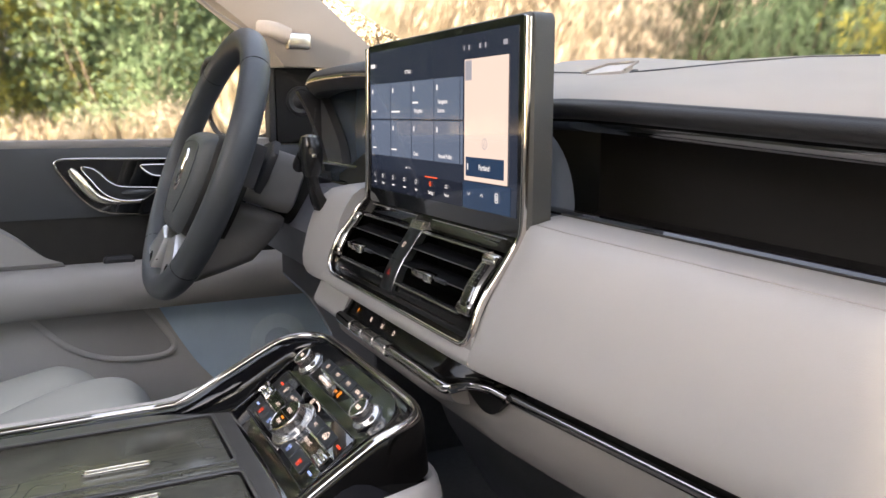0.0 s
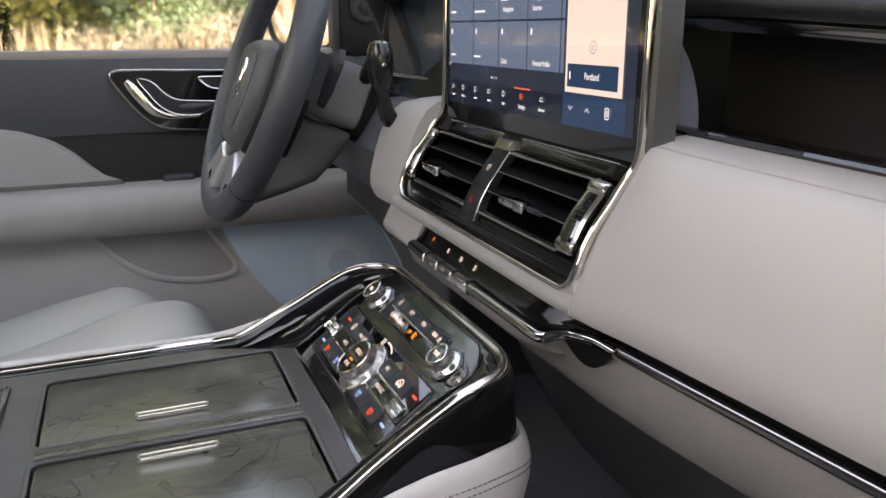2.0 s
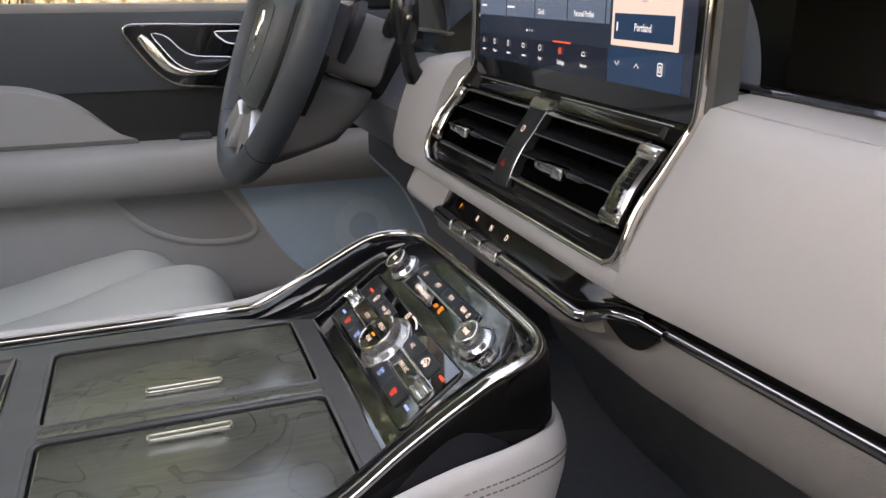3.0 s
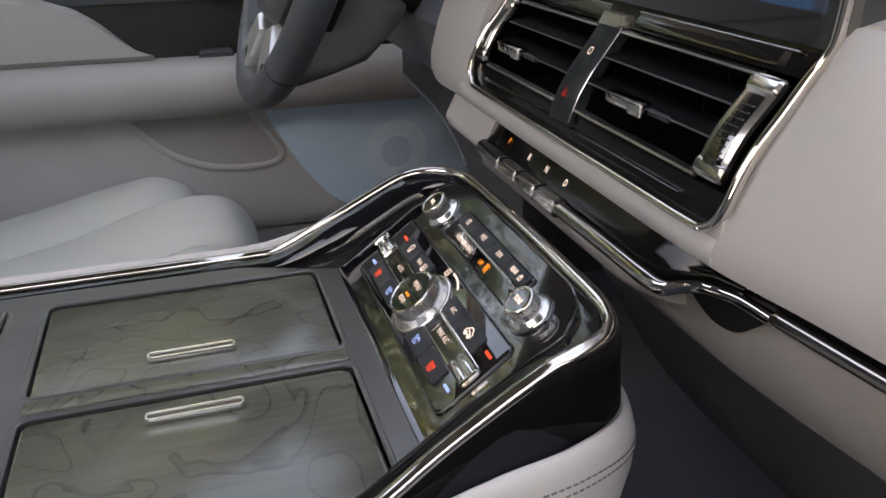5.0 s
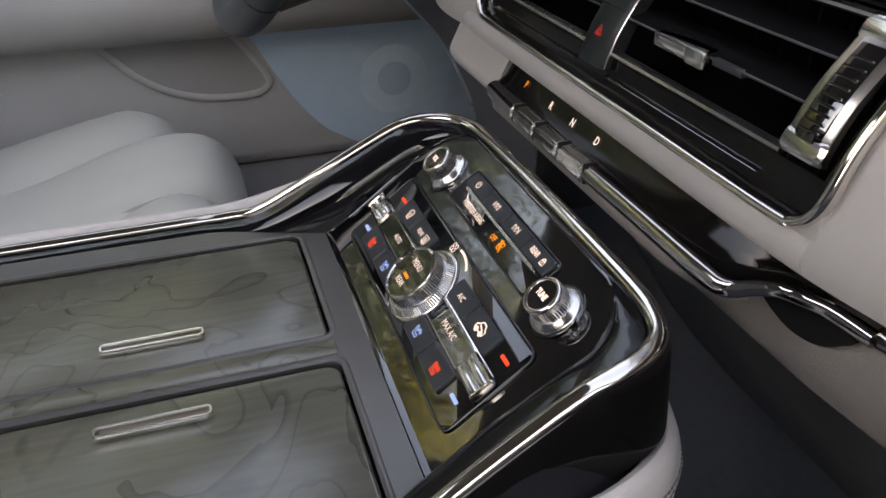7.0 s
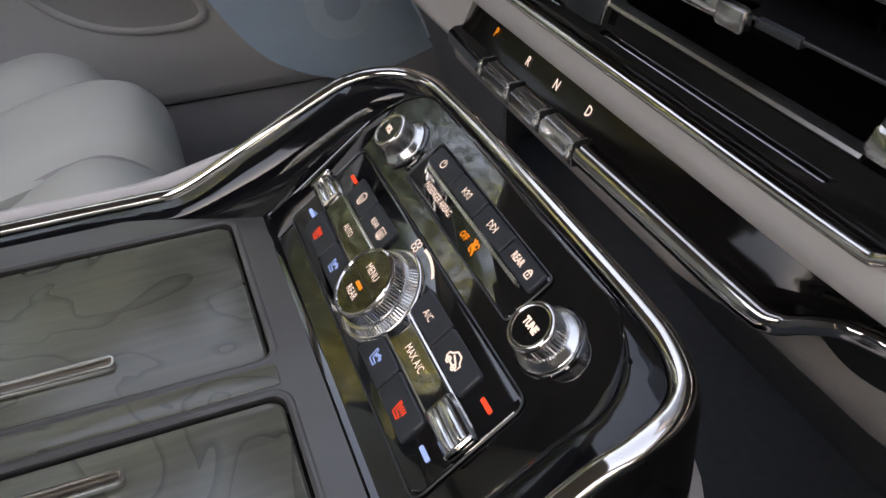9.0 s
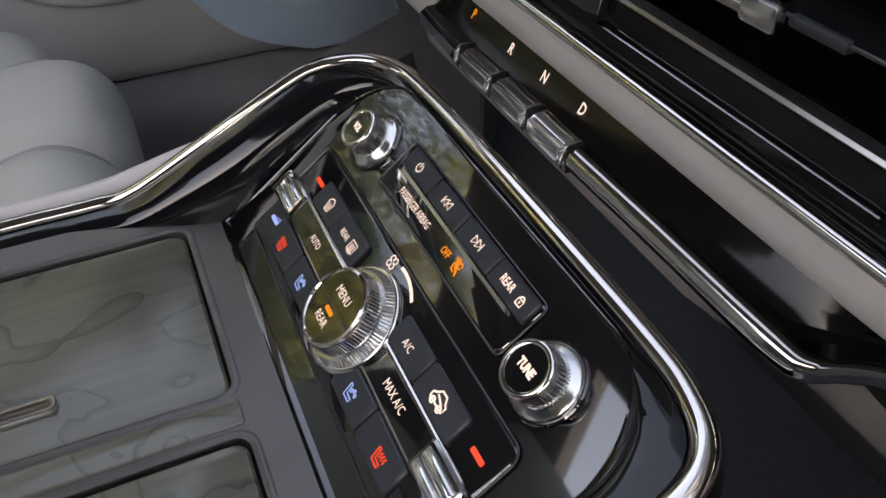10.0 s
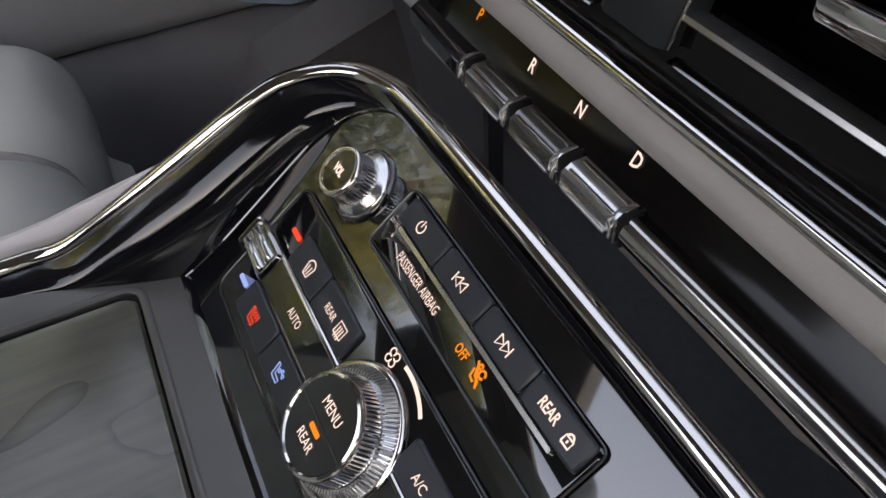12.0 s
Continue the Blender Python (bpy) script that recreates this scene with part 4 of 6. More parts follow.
SLAT = material("vent_slat", (0.0025, 0.0025, 0.003), 0.6, scale=40, spec=0.04)
SLAT_EDGE = material("slat_edge", (0.045, 0.045, 0.048), 0.45, scale=40)
BRACKET = material("polished_bracket", (0.78, 0.75, 0.71), 0.2, metal=1.0, second=(0.6, 0.57, 0.53), scale=90)
for x0, x1, sx, xc, tx in ((*LV, -1, -0.1315, -0.0920), (*RV, 1, 0.1400, 0.0600)):
    vent = thing("air_vent", "slatted black air vent with a chrome tab", "air vent", "air vents in the dash")
    for z in (1.3255, 1.3120):
        blade = part("slat", slat(x0, x1, z, rise=0.0031, depth=0.014), SLAT, vent)
        part("slat_edge", sweep([(x0, face_y(z) - 0.0006, z), (x1, face_y(z) - 0.0006, z)], oval(0.0009, 0.0011, 6)), SLAT_EDGE, blade)
    part("lower_lip", slat(x0, x1 - 0.006, 1.2872, 0.0007, 0.0004), SMOKED, vent)
    for z in (1.3382, 1.2968):
        part("bright_edge", slat(x0, x1, z, 0.0019, 0.001), SATIN, vent, "bright metal edge")
    # gloss shelf over the vent, with a fine bright line along it
    part("shelf", loft([[(x, face_y(z) - h, z) for z, h in ((1.3495, 0.0004), (1.3445, 0.0016), (1.3430, 0.0012), (1.3430, -0.003), (1.3495, -0.003))] for x in (x0 + 0.008 + 0.010 * (sx < 0), x1 + 0.006 * (sx > 0))]), GLOSS, vent)
    part("shelf_line", sweep([(x, face_y(1.3496) - 0.0006, 1.3496) for x in np.linspace(x0 + 0.006, x1 + 0.014 * (sx > 0), 5)], oval(0.0009, 0.0009, 6)), SATIN, vent)
    for k in range(7):
        x = x0 + (x1 - x0) * (k + 0.5) / 7
        part("vane", box(x - 0.0006, x + 0.0006, 0.438, 0.452, VZ0 + 0.004, VZ1 - 0.002), VOID, vent)
    tz = 1.3115
    ty = face_y(tz)
    t = part("tab", box(tx - 0.0180, tx + 0.0150, ty - 0.0050, ty + 0.004, tz - 0.0030, tz + 0.0030, 0.0014), CHROME, vent, "chrome louvre tab")
    part("grip", box(tx + 0.006, tx + 0.0185, ty - 0.0062, ty - 0.002, tz - 0.0036, tz + 0.0036, 0.0015), SATIN, t)
    part("stem", box(tx + 0.018, tx + 0.036, ty - 0.0015, ty + 0.004, tz - 0.0016, tz + 0.0014, 0.0007), BUTTON, vent)
    # toothed wheel under a polished bracket at the outer end
    spine = [(xc, face_y(z) - 0.0012 - 0.0022 * math.sin(math.pi * (z - 1.298) / 0.041), z) for z in np.linspace(1.3385, 1.2985, 14)]
    tw = part("thumb_wheel", sweep(spine, oval(0.0190 if sx > 0 else 0.0130, 0.0050, 12, 4), up=(0, -1, 0.4)), BRACKET, vent, "thumb wheel in a polished bracket")
    for z in (1.3352, 1.3022):
        part("end_block", slab(round_rect(0.0195 if sx > 0 else 0.0135, 0.0070, 0.0018), 0.0, 0.0042, face_frame(xc, z, 0.0012), 0.0013), BRACKET, tw)
    part("wheel_band", sweep([(xc + sx * 0.0004, p[1] - 0.0020, p[2]) for p in spine[2:-2]], oval(0.0118 if sx > 0 else 0.0080, 0.0032, 12, 3), up=(0, -1, 0.4)), GLOSS, tw, "black ribbed wheel")
    for z in np.linspace(1.3290, 1.3080, 9):
        m = face_frame(xc + sx * 0.0004, z, 0.0044 + 0.0022 * math.sin(math.pi * (z - 1.298) / 0.041))
        part("tooth", slab(round_rect(0.0092 if sx > 0 else 0.0060, 0.0011, 0.0004, 2), -0.0006, 0.0008, m, 0.0003), SMOKED, tw)

# pads to the left of the vents and below them
left_pad = []
for i, x in enumerate(np.linspace(-0.1455, -0.335, 13)):
    k = i / 12
    ring = []
    for y, z in pad[:-2]:
        zz = 1.305 + (z - 1.305) * (1 - 0.5 * k ** 5)
        ring.append((x - 0.006 * math.sin(math.pi * min(1, max(0, (z - 1.262) / 0.1))), y + 0.045 * k ** 4 + 0.002, zz - 0.012 * k))
    ring += [(x, 0.52, 1.33), (x, 0.52, 1.29)]
    left_pad.append(ring)
part("driver_pad", loft(left_pad), LEATHER, dash, "smooth pale grey leather pad")
lip2 = [(0.412, 1.2635), (0.3980, 1.2620), (0.3900, 1.2645), (0.3880, 1.2680), (0.3882, 1.2715), (0.3895, 1.2758), (0.392, 1.2778), (0.43, 1.2778), (0.43, 1.2635)]
part("vent_lip", loft([[(x, y + (0.02 * max(0, -0.165 - x) / 0.1 if x < 0 else warp(x)[0]), z + (warp(x)[1] if x > 0 else 0)) for y, z in lip2] for x in np.concatenate([np.linspace(-0.28, 0.10, 10), np.linspace(0.115, 0.1551, 5)])]), LEATHER, dash, "grey leather lip")
gusset = [(0.1430, 1.2762), (0.1572, 1.2762), (0.1572, 1.2890), (0.1548, 1.2838), (0.1505, 1.2800)]
part("corner_gusset", slab(gusset, -0.004, 0.0008, frame_of((0, 0.3930, 0), (1, 0, 0), (0, 0, 1)), 0.0006), LEATHER, dash)
under = [(0.4060, 1.2650), (0.4020, 1.2570), (0.3970, 1.2470), (0.3935, 1.2395), (0.3928, 1.2350), (0.3950, 1.2310), (0.4010, 1.2285), (0.4500, 1.2270), (0.4500, 1.2650)]
part("driver_lower_pad", loft([[(x, y + 0.012 * max(0, (-0.205 - x) / 0.025) ** 2, z) for y, z in under] for x in (-0.230, -0.226, -0.221, -0.214, -0.205, -0.18, -0.15, -0.118)]), LEATHER, dash, "grey leather panel beside the gear selector")

KNEE = material("dark_knee_trim", (0.060, 0.064, 0.072), 0.5, scale=30, second=(0.05, 0.053, 0.06), bump=0.25, bump_scale=1300)
knee = [(p.x, p.y) for p in spline([(-0.60, 1.192, 0), (-0.566, 1.187, 0), (-0.46, 1.180, 0), (-0.40, 1.166, 0), (-0.345, 1.142, 0), (-0.305, 1.095, 0), (-0.285, 1.02, 0)], 4)] + [(-0.20, 1.02), (-0.20, 1.222), (-0.60, 1.222)]
M_KNEE = frame_of((0, 0.460, 0), (1, 0, 0), (0, 0, 1))
part("knee_panel", slab(knee, -0.012, 0.0, M_KNEE, 0.002), KNEE, dash, "dark trim panel under the steering column")
# bluish highlight on the panel's edge, laid on as a paler strip
part("knee_highlight", sweep([(x, 0.4605, z) for x, z in knee[2:17]], oval(0.0048, 0.0036, 8), up=(0, -1, 0)), material("blue_grey_highlight", (0.20, 0.245, 0.29), 0.35, scale=30), dash, "bluish highlight painted along the panel edge")

# ---- gear selector ----
shift = thing("gear_selector", "piano black gear selector with crystal push keys", "gear selector")
sf = [(0.409, 1.2640), (0.4045, 1.2575), (0.3985, 1.2475), (0.3935, 1.2435), (0.3935, 1.2330), (0.42, 1.2330), (0.43, 1.2685)]
rings = []
for x in (-0.128, -0.1265, -0.124, -0.120, -0.114, -0.10, -0.08, -0.05, -0.01, 0.03, 0.07, 0.09, 0.11, 0.13, 0.15, 0.17):
    k, e = max(0.0, (-0.114 - x) / 0.014), max(0.0, (x - 0.105) / 0.045)
    e = min(1.0, e) ** 1.3
    rings.append([(x, (y + 0.007 * k * k) * (1 - e) + e * max(y + 0.02, 0.4285), 1.2330 + 0.009 * e + (z - 1.233) * (1 - 0.35 * k * k) * (1 - 0.3 * e)) for y, z in sf])
part("body", loft(rings), PIANO, shift, smooth=32)
kf = [(-0.0055, -0.0015), (-0.005, 0.0035), (-0.002, 0.0055), (0.0035, 0.0058), (0.0055, 0.004), (0.0055, -0.0035), (0.002, -0.0055), (-0.003, -0.005)]
KY, KZ = 0.3905, 1.2375
# same crystal with the dark reflection of the R and N keys as colour
DIM_CRYSTAL = material("crystal_dark_reflection", (0.20, 0.198, 0.19), 0.12, metal=0.7, second=(0.12, 0.118, 0.112), scale=120, coat=0.6)
sill = [(0.4000, 1.2340), (0.3925, 1.2335), (0.3915, 1.2300), (0.3930, 1.2240), (0.3975, 1.2195), (0.4060, 1.2165), (0.4300, 1.2150), (0.4300, 1.2340)]
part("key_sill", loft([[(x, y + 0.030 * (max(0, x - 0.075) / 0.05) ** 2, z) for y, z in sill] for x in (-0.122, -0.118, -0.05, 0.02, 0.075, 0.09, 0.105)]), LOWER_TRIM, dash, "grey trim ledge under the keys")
for x0, x1, lab in ((-0.1200, -0.0735, "long smoked crystal park key"), (-0.0715, -0.0440, ""), (-0.0420, -0.0150, ""), (-0.0130, 0.0135, "")):
    rr = []
    for k, (x, s) in enumerate(((x0, 0.7), (x0 + 0.0012, 1), (x1 - 0.0012, 1), (x1, 0.7))):
        sink_l = 0.0 if x > -0.11 else (-0.11 - x) * 0.25
        rr.append([(x, KY + a * s + sink_l, KZ + b * s) for a, b in kf])
    part("key", loft(rr), GLOSS if x0 < -0.1 else (CRYSTAL if x0 > -0.02 else DIM_CRYSTAL), shift, lab)
    part("key_end", loft([[(x, KY + a * s, KZ + b * s) for a, b in kf] for x, s in ((x1 - 0.0030, 1.02), (x1 - 0.0026, 1.06), (x1 - 0.0008, 1.06), (x1 - 0.0002, 0.9))]), CRYSTAL, shift)
    for f, (dy, dz) in enumerate(((-0.0058, -0.0008), (-0.0034, 0.0048), (0.0012, 0.0058))):
        if x0 < -0.1:
            continue
        part("key_facet", box(x0 + 0.003, x1 - 0.003, KY + dy - 0.0005, KY + dy + 0.0005, KZ + dz - 0.0005, KZ + dz + 0.0005, 0.0002), CHROME, shift)
    for dx in (-0.0010, 0.0012):
        part("prong", box(x1 + 0.0009 + dx - 0.0005, x1 + 0.0009 + dx + 0.0005, KY + 0.010, KY + 0.0165, KZ + 0.0060, KZ + 0.0085, 0.0003), BLACK, shift)
    part("hinge", box(x1 + 0.0002, x1 + 0.0016, KY - 0.004, KY + 0.012, KZ - 0.004, KZ + 0.0065, 0.0004), BLACK, shift)
M_SHIFT = frame_of((0, 0.4023, 1.2538), (1, 0, 0), (0, 0.514, 0.857))
for ch, x, mat in (("P", -0.0853, ORANGE_GLOW), ("R", -0.0507, WHITE_GLOW), ("N", -0.0240, WHITE_GLOW), ("D", 0.0028, WHITE_GLOW)):
    part("letter", lettering(ch, 0.0062, M_SHIFT @ at(x, -0.0056 + 0.0010 * (ch == "P"), 0.0006 + 0.0004 * (ch == "P")), thick=0.0001, condensed=0.85), mat, shift, smooth=0)
barp = spline([(0.0155, KY, KZ + 0.001), (0.06, KY + 0.0005, KZ + 0.001), (0.111, KY + 0.001, KZ + 0.0006), (0.1225, KY + 0.003, KZ + 0.0010), (0.129, KY + 0.009, KZ + 0.0038), (0.136, KY + 0.014, KZ + 0.0060), (0.148, KY + 0.018, KZ + 0.0072), (0.156, KY + 0.021, KZ + 0.0070), (0.170, KY + 0.0245, KZ + 0.0052)], 6)
BAR_METAL = material("polished_bar", (0.56, 0.535, 0.51), 0.12, metal=1.0, second=(0.50, 0.475, 0.45), scale=25)
bar_rings = []
for p in barp:
    k = max(0.0, min(1.0, (p.x - 0.110) / 0.03))
    bar_rings.append([(p.x, p.y + a, p.z + b) for a, b in oval(0.0098 - 0.0042 * k, 0.0098 - 0.0040 * k, 12, 2.0 + k)])
part("chrome_bar", loft(bar_rings), BAR_METAL, shift, "round polished chrome bar")
part("hook_ledge", sweep([(0.124, KY + 0.016, KZ + 0.0088), (0.134, KY + 0.020, KZ + 0.0105), (0.152, KY + 0.024, KZ + 0.0110)], oval(0.004, 0.0022, 8)), SMOKED, shift)
scoop = [(0.106, 1.2335), (0.130, 1.2392), (0.162, 1.2385), (0.1570, 1.2310), (0.1485, 1.2245), (0.138, 1.2208), (0.127, 1.2208), (0.114, 1.2262)]
scoop = slab([(p.x, p.y - 1.228) for p in spline([(x, z, 0) for x, z in scoop], 4, True)], -0.004, 0.0012, frame_of((0, 0.4172, 1.228), (1, 0, 0), (0, -0.16, 0.987)))
part("finger_recess", scoop, BLACK, shift)

# ---- side of the screen, mount ----
SIDE = material("slate_mount", (0.11, 0.138, 0.185), 0.5, scale=20)
curve = [(0.452, 1.432)] + [(0.452 + 0.047 * math.sin(a), 1.362 + 0.070 * math.cos(a)) for a in np.linspace(0.25, math.pi / 2, 10)] + [(0.452, 1.362)]
mount = [[(x, y, z) for y, z in curve] for x in (0.05, 0.124)]
part("mount", loft(mount), SIDE, screen, "slate grey mount behind the housing")
# ---- screen contents ----
def ui(name, x0, x1, z0, z1, mat, parent, lift=0.0003, r=0.0004):
    m = frame_of(((x0 + x1) / 2, SY, (z0 + z1) / 2), (1, 0, 0), (0, 0, 1))
    return part(name, slab(round_rect(x1 - x0, z1 - z0, r, 2), lift - 0.0002, lift, m), mat, parent, smooth=0)


def lit_glass(name, colour, strength, second=None):
    """A lit display area under glossy cover glass."""
    m = material(name, (0.01, 0.01, 0.012), 0.05, second=(0.01, 0.01, 0.012), scale=5)
    b = m.node_tree.nodes["Principled BSDF"]
    b.inputs["Emission Color"].default_value = (*colour, 1)
    b.inputs["Emission Strength"].default_value = strength * LIT * 1.25
    return m


UI_BACK = lit_glass("display_navy", (0.020, 0.028, 0.046), 0.7)
UI_TILE = lit_glass("display_tile", (0.115, 0.155, 0.225), 0.7)
UI_BAR = lit_glass("display_black_bar", (0.010, 0.014, 0.025), 0.7)
UI_BLUE = lit_glass("display_blue", (0.016, 0.042, 0.092), 0.7)
UI_MAP = lit_glass("display_map", (0.80, 0.66, 0.56), 0.75)
UI_TEXT = lit_glass("display_text", (0.85, 0.85, 0.85), 0.8)
UI_RED = lit_glass("display_red", (0.9, 0.12, 0.04), 0.8)
UI_GREY = lit_glass("display_grey", (0.35, 0.36, 0.40), 0.7)
ui_page = ui("display_page", -0.1225, 0.1520, 1.3655, 1.4960, UI_BACK, screen, 0.0003)


def ui_text(text, x, z, size, mat=None, lift=0.0013, condensed=0.8, centre=True):
    m = frame_of((x, SY - lift, z), (1, 0, 0), (0, 0, 1))
    return part("lettering", lettering(text, size, m, centre, 0.00008, condensed), mat or UI_TEXT, ui_page, smooth=0)


def ui_bar(x, z, w, h=0.0016, mat=None):
    return ui("text_bar", x, x + w, z - h / 2, z + h / 2, mat or UI_TEXT, ui_page, 0.0013, 0.0002)


def ui_icon(k, x, z, mat):
    """Small outlined pictograms along the bar of the screen."""
    shapes = ([[(-0.0018, -0.0018), (0, 0.0022), (0.0018, -0.0018)]], [arc(0, 0, 0.0018, 60, 300, 10)], [round_rect(0.0022, 0.0036, 0.0007), [(0, -0.0018), (0, -0.0026)]], [round_rect(0.0036, 0.0026, 0.0005)], [arc(0, 0, 0.0019, 0, 360, 12)],
        [round_rect(0.0034, 0.0034, 0.0005), [(-0.0017, 0), (0.0017, 0)], [(0, -0.0017), (0, 0.0017)]], [[(-0.0024, -0.001), (-0.0015, 0.0012), (0.0012, 0.0012), (0.0024, -0.001), (-0.0024, -0.001)]])[k]
    part("pictogram", strokes([list(q) + ([q[0]] if len(q) > 5 else []) for q in shapes], 0.0006, frame_of((x, SY - 0.0013, z), (1, 0, 0), (0, 0, 1))), mat, ui_page, smooth=0)


ui("nav_bar", -0.1225, 0.0715, 1.3658, 1.3845, UI_BAR, ui_page, 0.0006)
ui("side_panel", 0.0735, 0.1440, 1.3658, 1.3860, UI_BLUE, ui_page, 0.0006)
tx = [-0.1220, -0.0718, -0.0250, 0.0210, 0.0675, 0.0730]
for r, (z0, z1) in enumerate(((1.4330, 1.4655), (1.3985, 1.4315))):
    for c in range(5):
        ui("tile", tx[c] + 0.0008, tx[c + 1] - 0.0008, z0, z1, UI_TILE, ui_page, 0.0007)
        if c < 4:
            ui_bar(tx[c] + 0.006, z1 - 0.007, 0.0020, 0.0042, UI_TEXT)
ui_bar(-0.1165, 1.4400, 0.0100)
ui_bar(-0.0680, 1.4395, 0.0190)
ui_bar(-0.0205, 1.4470, 0.0110)
ui_text("Navigation", -0.0085, 1.4400, 0.0050)
ui_text("Navigation", 0.0385, 1.4470, 0.0050)
ui_text("Sources", 0.0355, 1.4400, 0.0050)
ui_bar(-0.1165, 1.4055, 0.0090, 0.0013)
ui_bar(-0.0690, 1.4052, 0.0120, 0.0013)
ui_text("Clock", -0.0145, 1.4030, 0.0050)
ui_text("Personal Profiles", 0.0430, 1.4032, 0.0050, condensed=0.72)
ui_bar(-0.1185, 1.4825, 0.0105, 0.0036)
ui_text("SETTINGS", -0.0305, 1.4735, 0.0042, condensed=0.72)
for k in range(3):
    ui_bar(-0.0360 + 0.004 * k, 1.3900, 0.0016, 0.0016, UI_TEXT if k == 0 else UI_GREY)
for k, x in enumerate((-0.1115, -0.0905, -0.0660, -0.0400, -0.0140, 0.0150, 0.0455)):
    ui_icon(k, x, 1.3792, UI_RED if k == 5 else UI_TEXT)
    if k in (1, 4, 6):
        ui_text({1: "Phone", 4: "Apps", 6: "Features"}[k], x, 1.3722, 0.0032, condensed=0.75)
    elif k != 5:
        ui_bar(x - 0.0024, 1.3722, 0.0054, 0.0011)
ui_text("Settings", 0.0160, 1.3718, 0.0042, condensed=0.75)
ui("highlight", 0.0035, 0.0275, 1.3842, 1.3852, UI_RED, ui_page, 0.0010)
ui("map_pane", 0.0755, 0.1400, 1.3870, 1.4775, UI_MAP, ui_page, 0.0009)
ui("map_control", 0.0770, 0.0870, 1.4620, 1.4765, UI_GREY, ui_page, 0.0012)
ui("destination_box", 0.0785, 0.1355, 1.3905, 1.4050, UI_BLUE, ui_page, 0.0012)
ui_text("Portland", 0.1080, 1.3977, 0.0060, lift=0.0018)
ui_bar(0.0810, 1.3977, 0.0014, 0.0050)
part("position_marker", strokes([arc(0, 0, 0.0038, 0, 360, 16), [(-0.0016, -0.0014), (0, 0.0020), (0.0016, -0.0014), (-0.0016, -0.0014)]], 0.0007, frame_of((0.1080, SY - 0.0013, 1.4154), (1, 0, 0), (0, 0, 1))), UI_GREY, ui_page, smooth=0)
for sgn, x in ((-1, 0.0840), (1, 0.1040)):
    part("arrow", strokes([[(-0.0022, -0.0012 * sgn), (0, 0.0012 * sgn), (0.0022, -0.0012 * sgn)]], 0.0006, frame_of((x, SY - 0.0013, 1.3772), (1, 0, 0), (0, 0, 1))), UI_TEXT, ui_page, smooth=0)
part("pictogram", strokes([list(q) + [q[0]] for q in (round_rect(0.0040, 0.0064, 0.0008), round_rect(0.0016, 0.0030, 0.0004))], 0.0007, frame_of((0.1262, SY - 0.0013, 1.3772), (1, 0, 0), (0, 0, 1))), UI_TEXT, ui_page, smooth=0)
for x, w in ((0.0745, 0.0020), (0.0820, 0.0030), (0.0985, 0.0040), (0.1070, 0.0030), (0.1330, 0.0080)):
    ui_bar(x, 1.4860, w * 0.7, 0.0036, UI_GREY)

# ---- steering wheel ----
TAU, W_TURN = radians(21.6), radians(1.2)
W_C = (-0.4709, 0.3230, 1.3737)
M_WHEEL = frame_of(W_C, (math.cos(W_TURN), math.sin(W_TURN), 0), (-math.sin(TAU) * math.sin(W_TURN), math.sin(TAU) * math.cos(W_TURN), math.cos(TAU)))
SILVER = material("satin_silver", (0.74, 0.73, 0.72), 0.30, metal=0.75, scale=60)
HUB = material("slate_hub_skin", (0.082, 0.090, 0.096), 0.45, scale=12, second=(0.068, 0.076, 0.082), bump=0.3, bump_scale=900)
wheel = thing("steering_wheel", "dark leather steering wheel with a satin lower spoke", "steering wheel")
R_W = 0.1713
circle = [M_WHEEL @ Vector((R_W * math.sin(a), R_W * math.cos(a), 0)) for a in np.linspace(0, 2 * math.pi, 72, endpoint=False)]
part("rim", sweep(circle, oval(0.034, 0.036, 14, 2.1), up=tuple(M_WHEEL.to_3x3() @ Vector((0, 0, 1))), closed=True), RUBBER, wheel, "leather-wrapped rim with stitched joints")
for a in (42, 138, 222, 318):
    a = radians(a)
    t = Vector((math.cos(a), -math.sin(a), 0))
    rad = Vector((math.sin(a), math.cos(a), 0))
    ring = []
    for s in (-0.0006, 0.0006):
        ring.append([M_WHEEL @ (rad * (R_W + 0.01725 * math.cos(b)) + Vector((0, 0, 0.01825 * math.sin(b))) + t * s) for b in np.linspace(0, 2 * math.pi, 20, endpoint=False)])
    part("joint", loft(ring), BLACK, wheel)


def dome(outline, w0, w1, m, steps=5, shrink=0.25):
    rings = []
    cx = sum(p[0] for p in outline) / len(outline)
    cy = sum(p[1] for p in outline) / len(outline)
    for k in range(steps + 1):
        a = k / steps * math.pi / 2
        f = 1 - shrink * (1 - math.cos(a))
        rings.append([m @ Vector((cx + (x - cx) * f, cy + (y - cy) * f, w0 + (w1 - w0) * math.sin(a))) for x, y in outline])
    return loft(rings)


hub_line = [(p.x, p.y) for p in spline([(-0.075, 0.035, 0), (-0.06, 0.052, 0), (0, 0.058, 0), (0.06, 0.052, 0), (0.075, 0.035, 0), (0.074, -0.02, 0), (0.052, -0.068, 0), (0.03, -0.080, 0), (-0.03, -0.080, 0), (-0.052, -0.068, 0), (-0.074, -0.02, 0)], 4, True)]
hub_line = [(x * 1.14, y * 1.08 - 0.016) for x, y in hub_line]
part("hub_flank", dome([(x * 1.02, y * 1.01) for x, y in hub_line], -0.045, 0.004, M_WHEEL, 5, 0.12), BLACK, wheel)
part("hub", dome([(x * 0.86, (y + 0.018) * 0.93 - 0.018) for x, y in hub_line], 0.000, 0.020, M_WHEEL, 7, 0.24), HUB, wheel, "slate airbag cover")
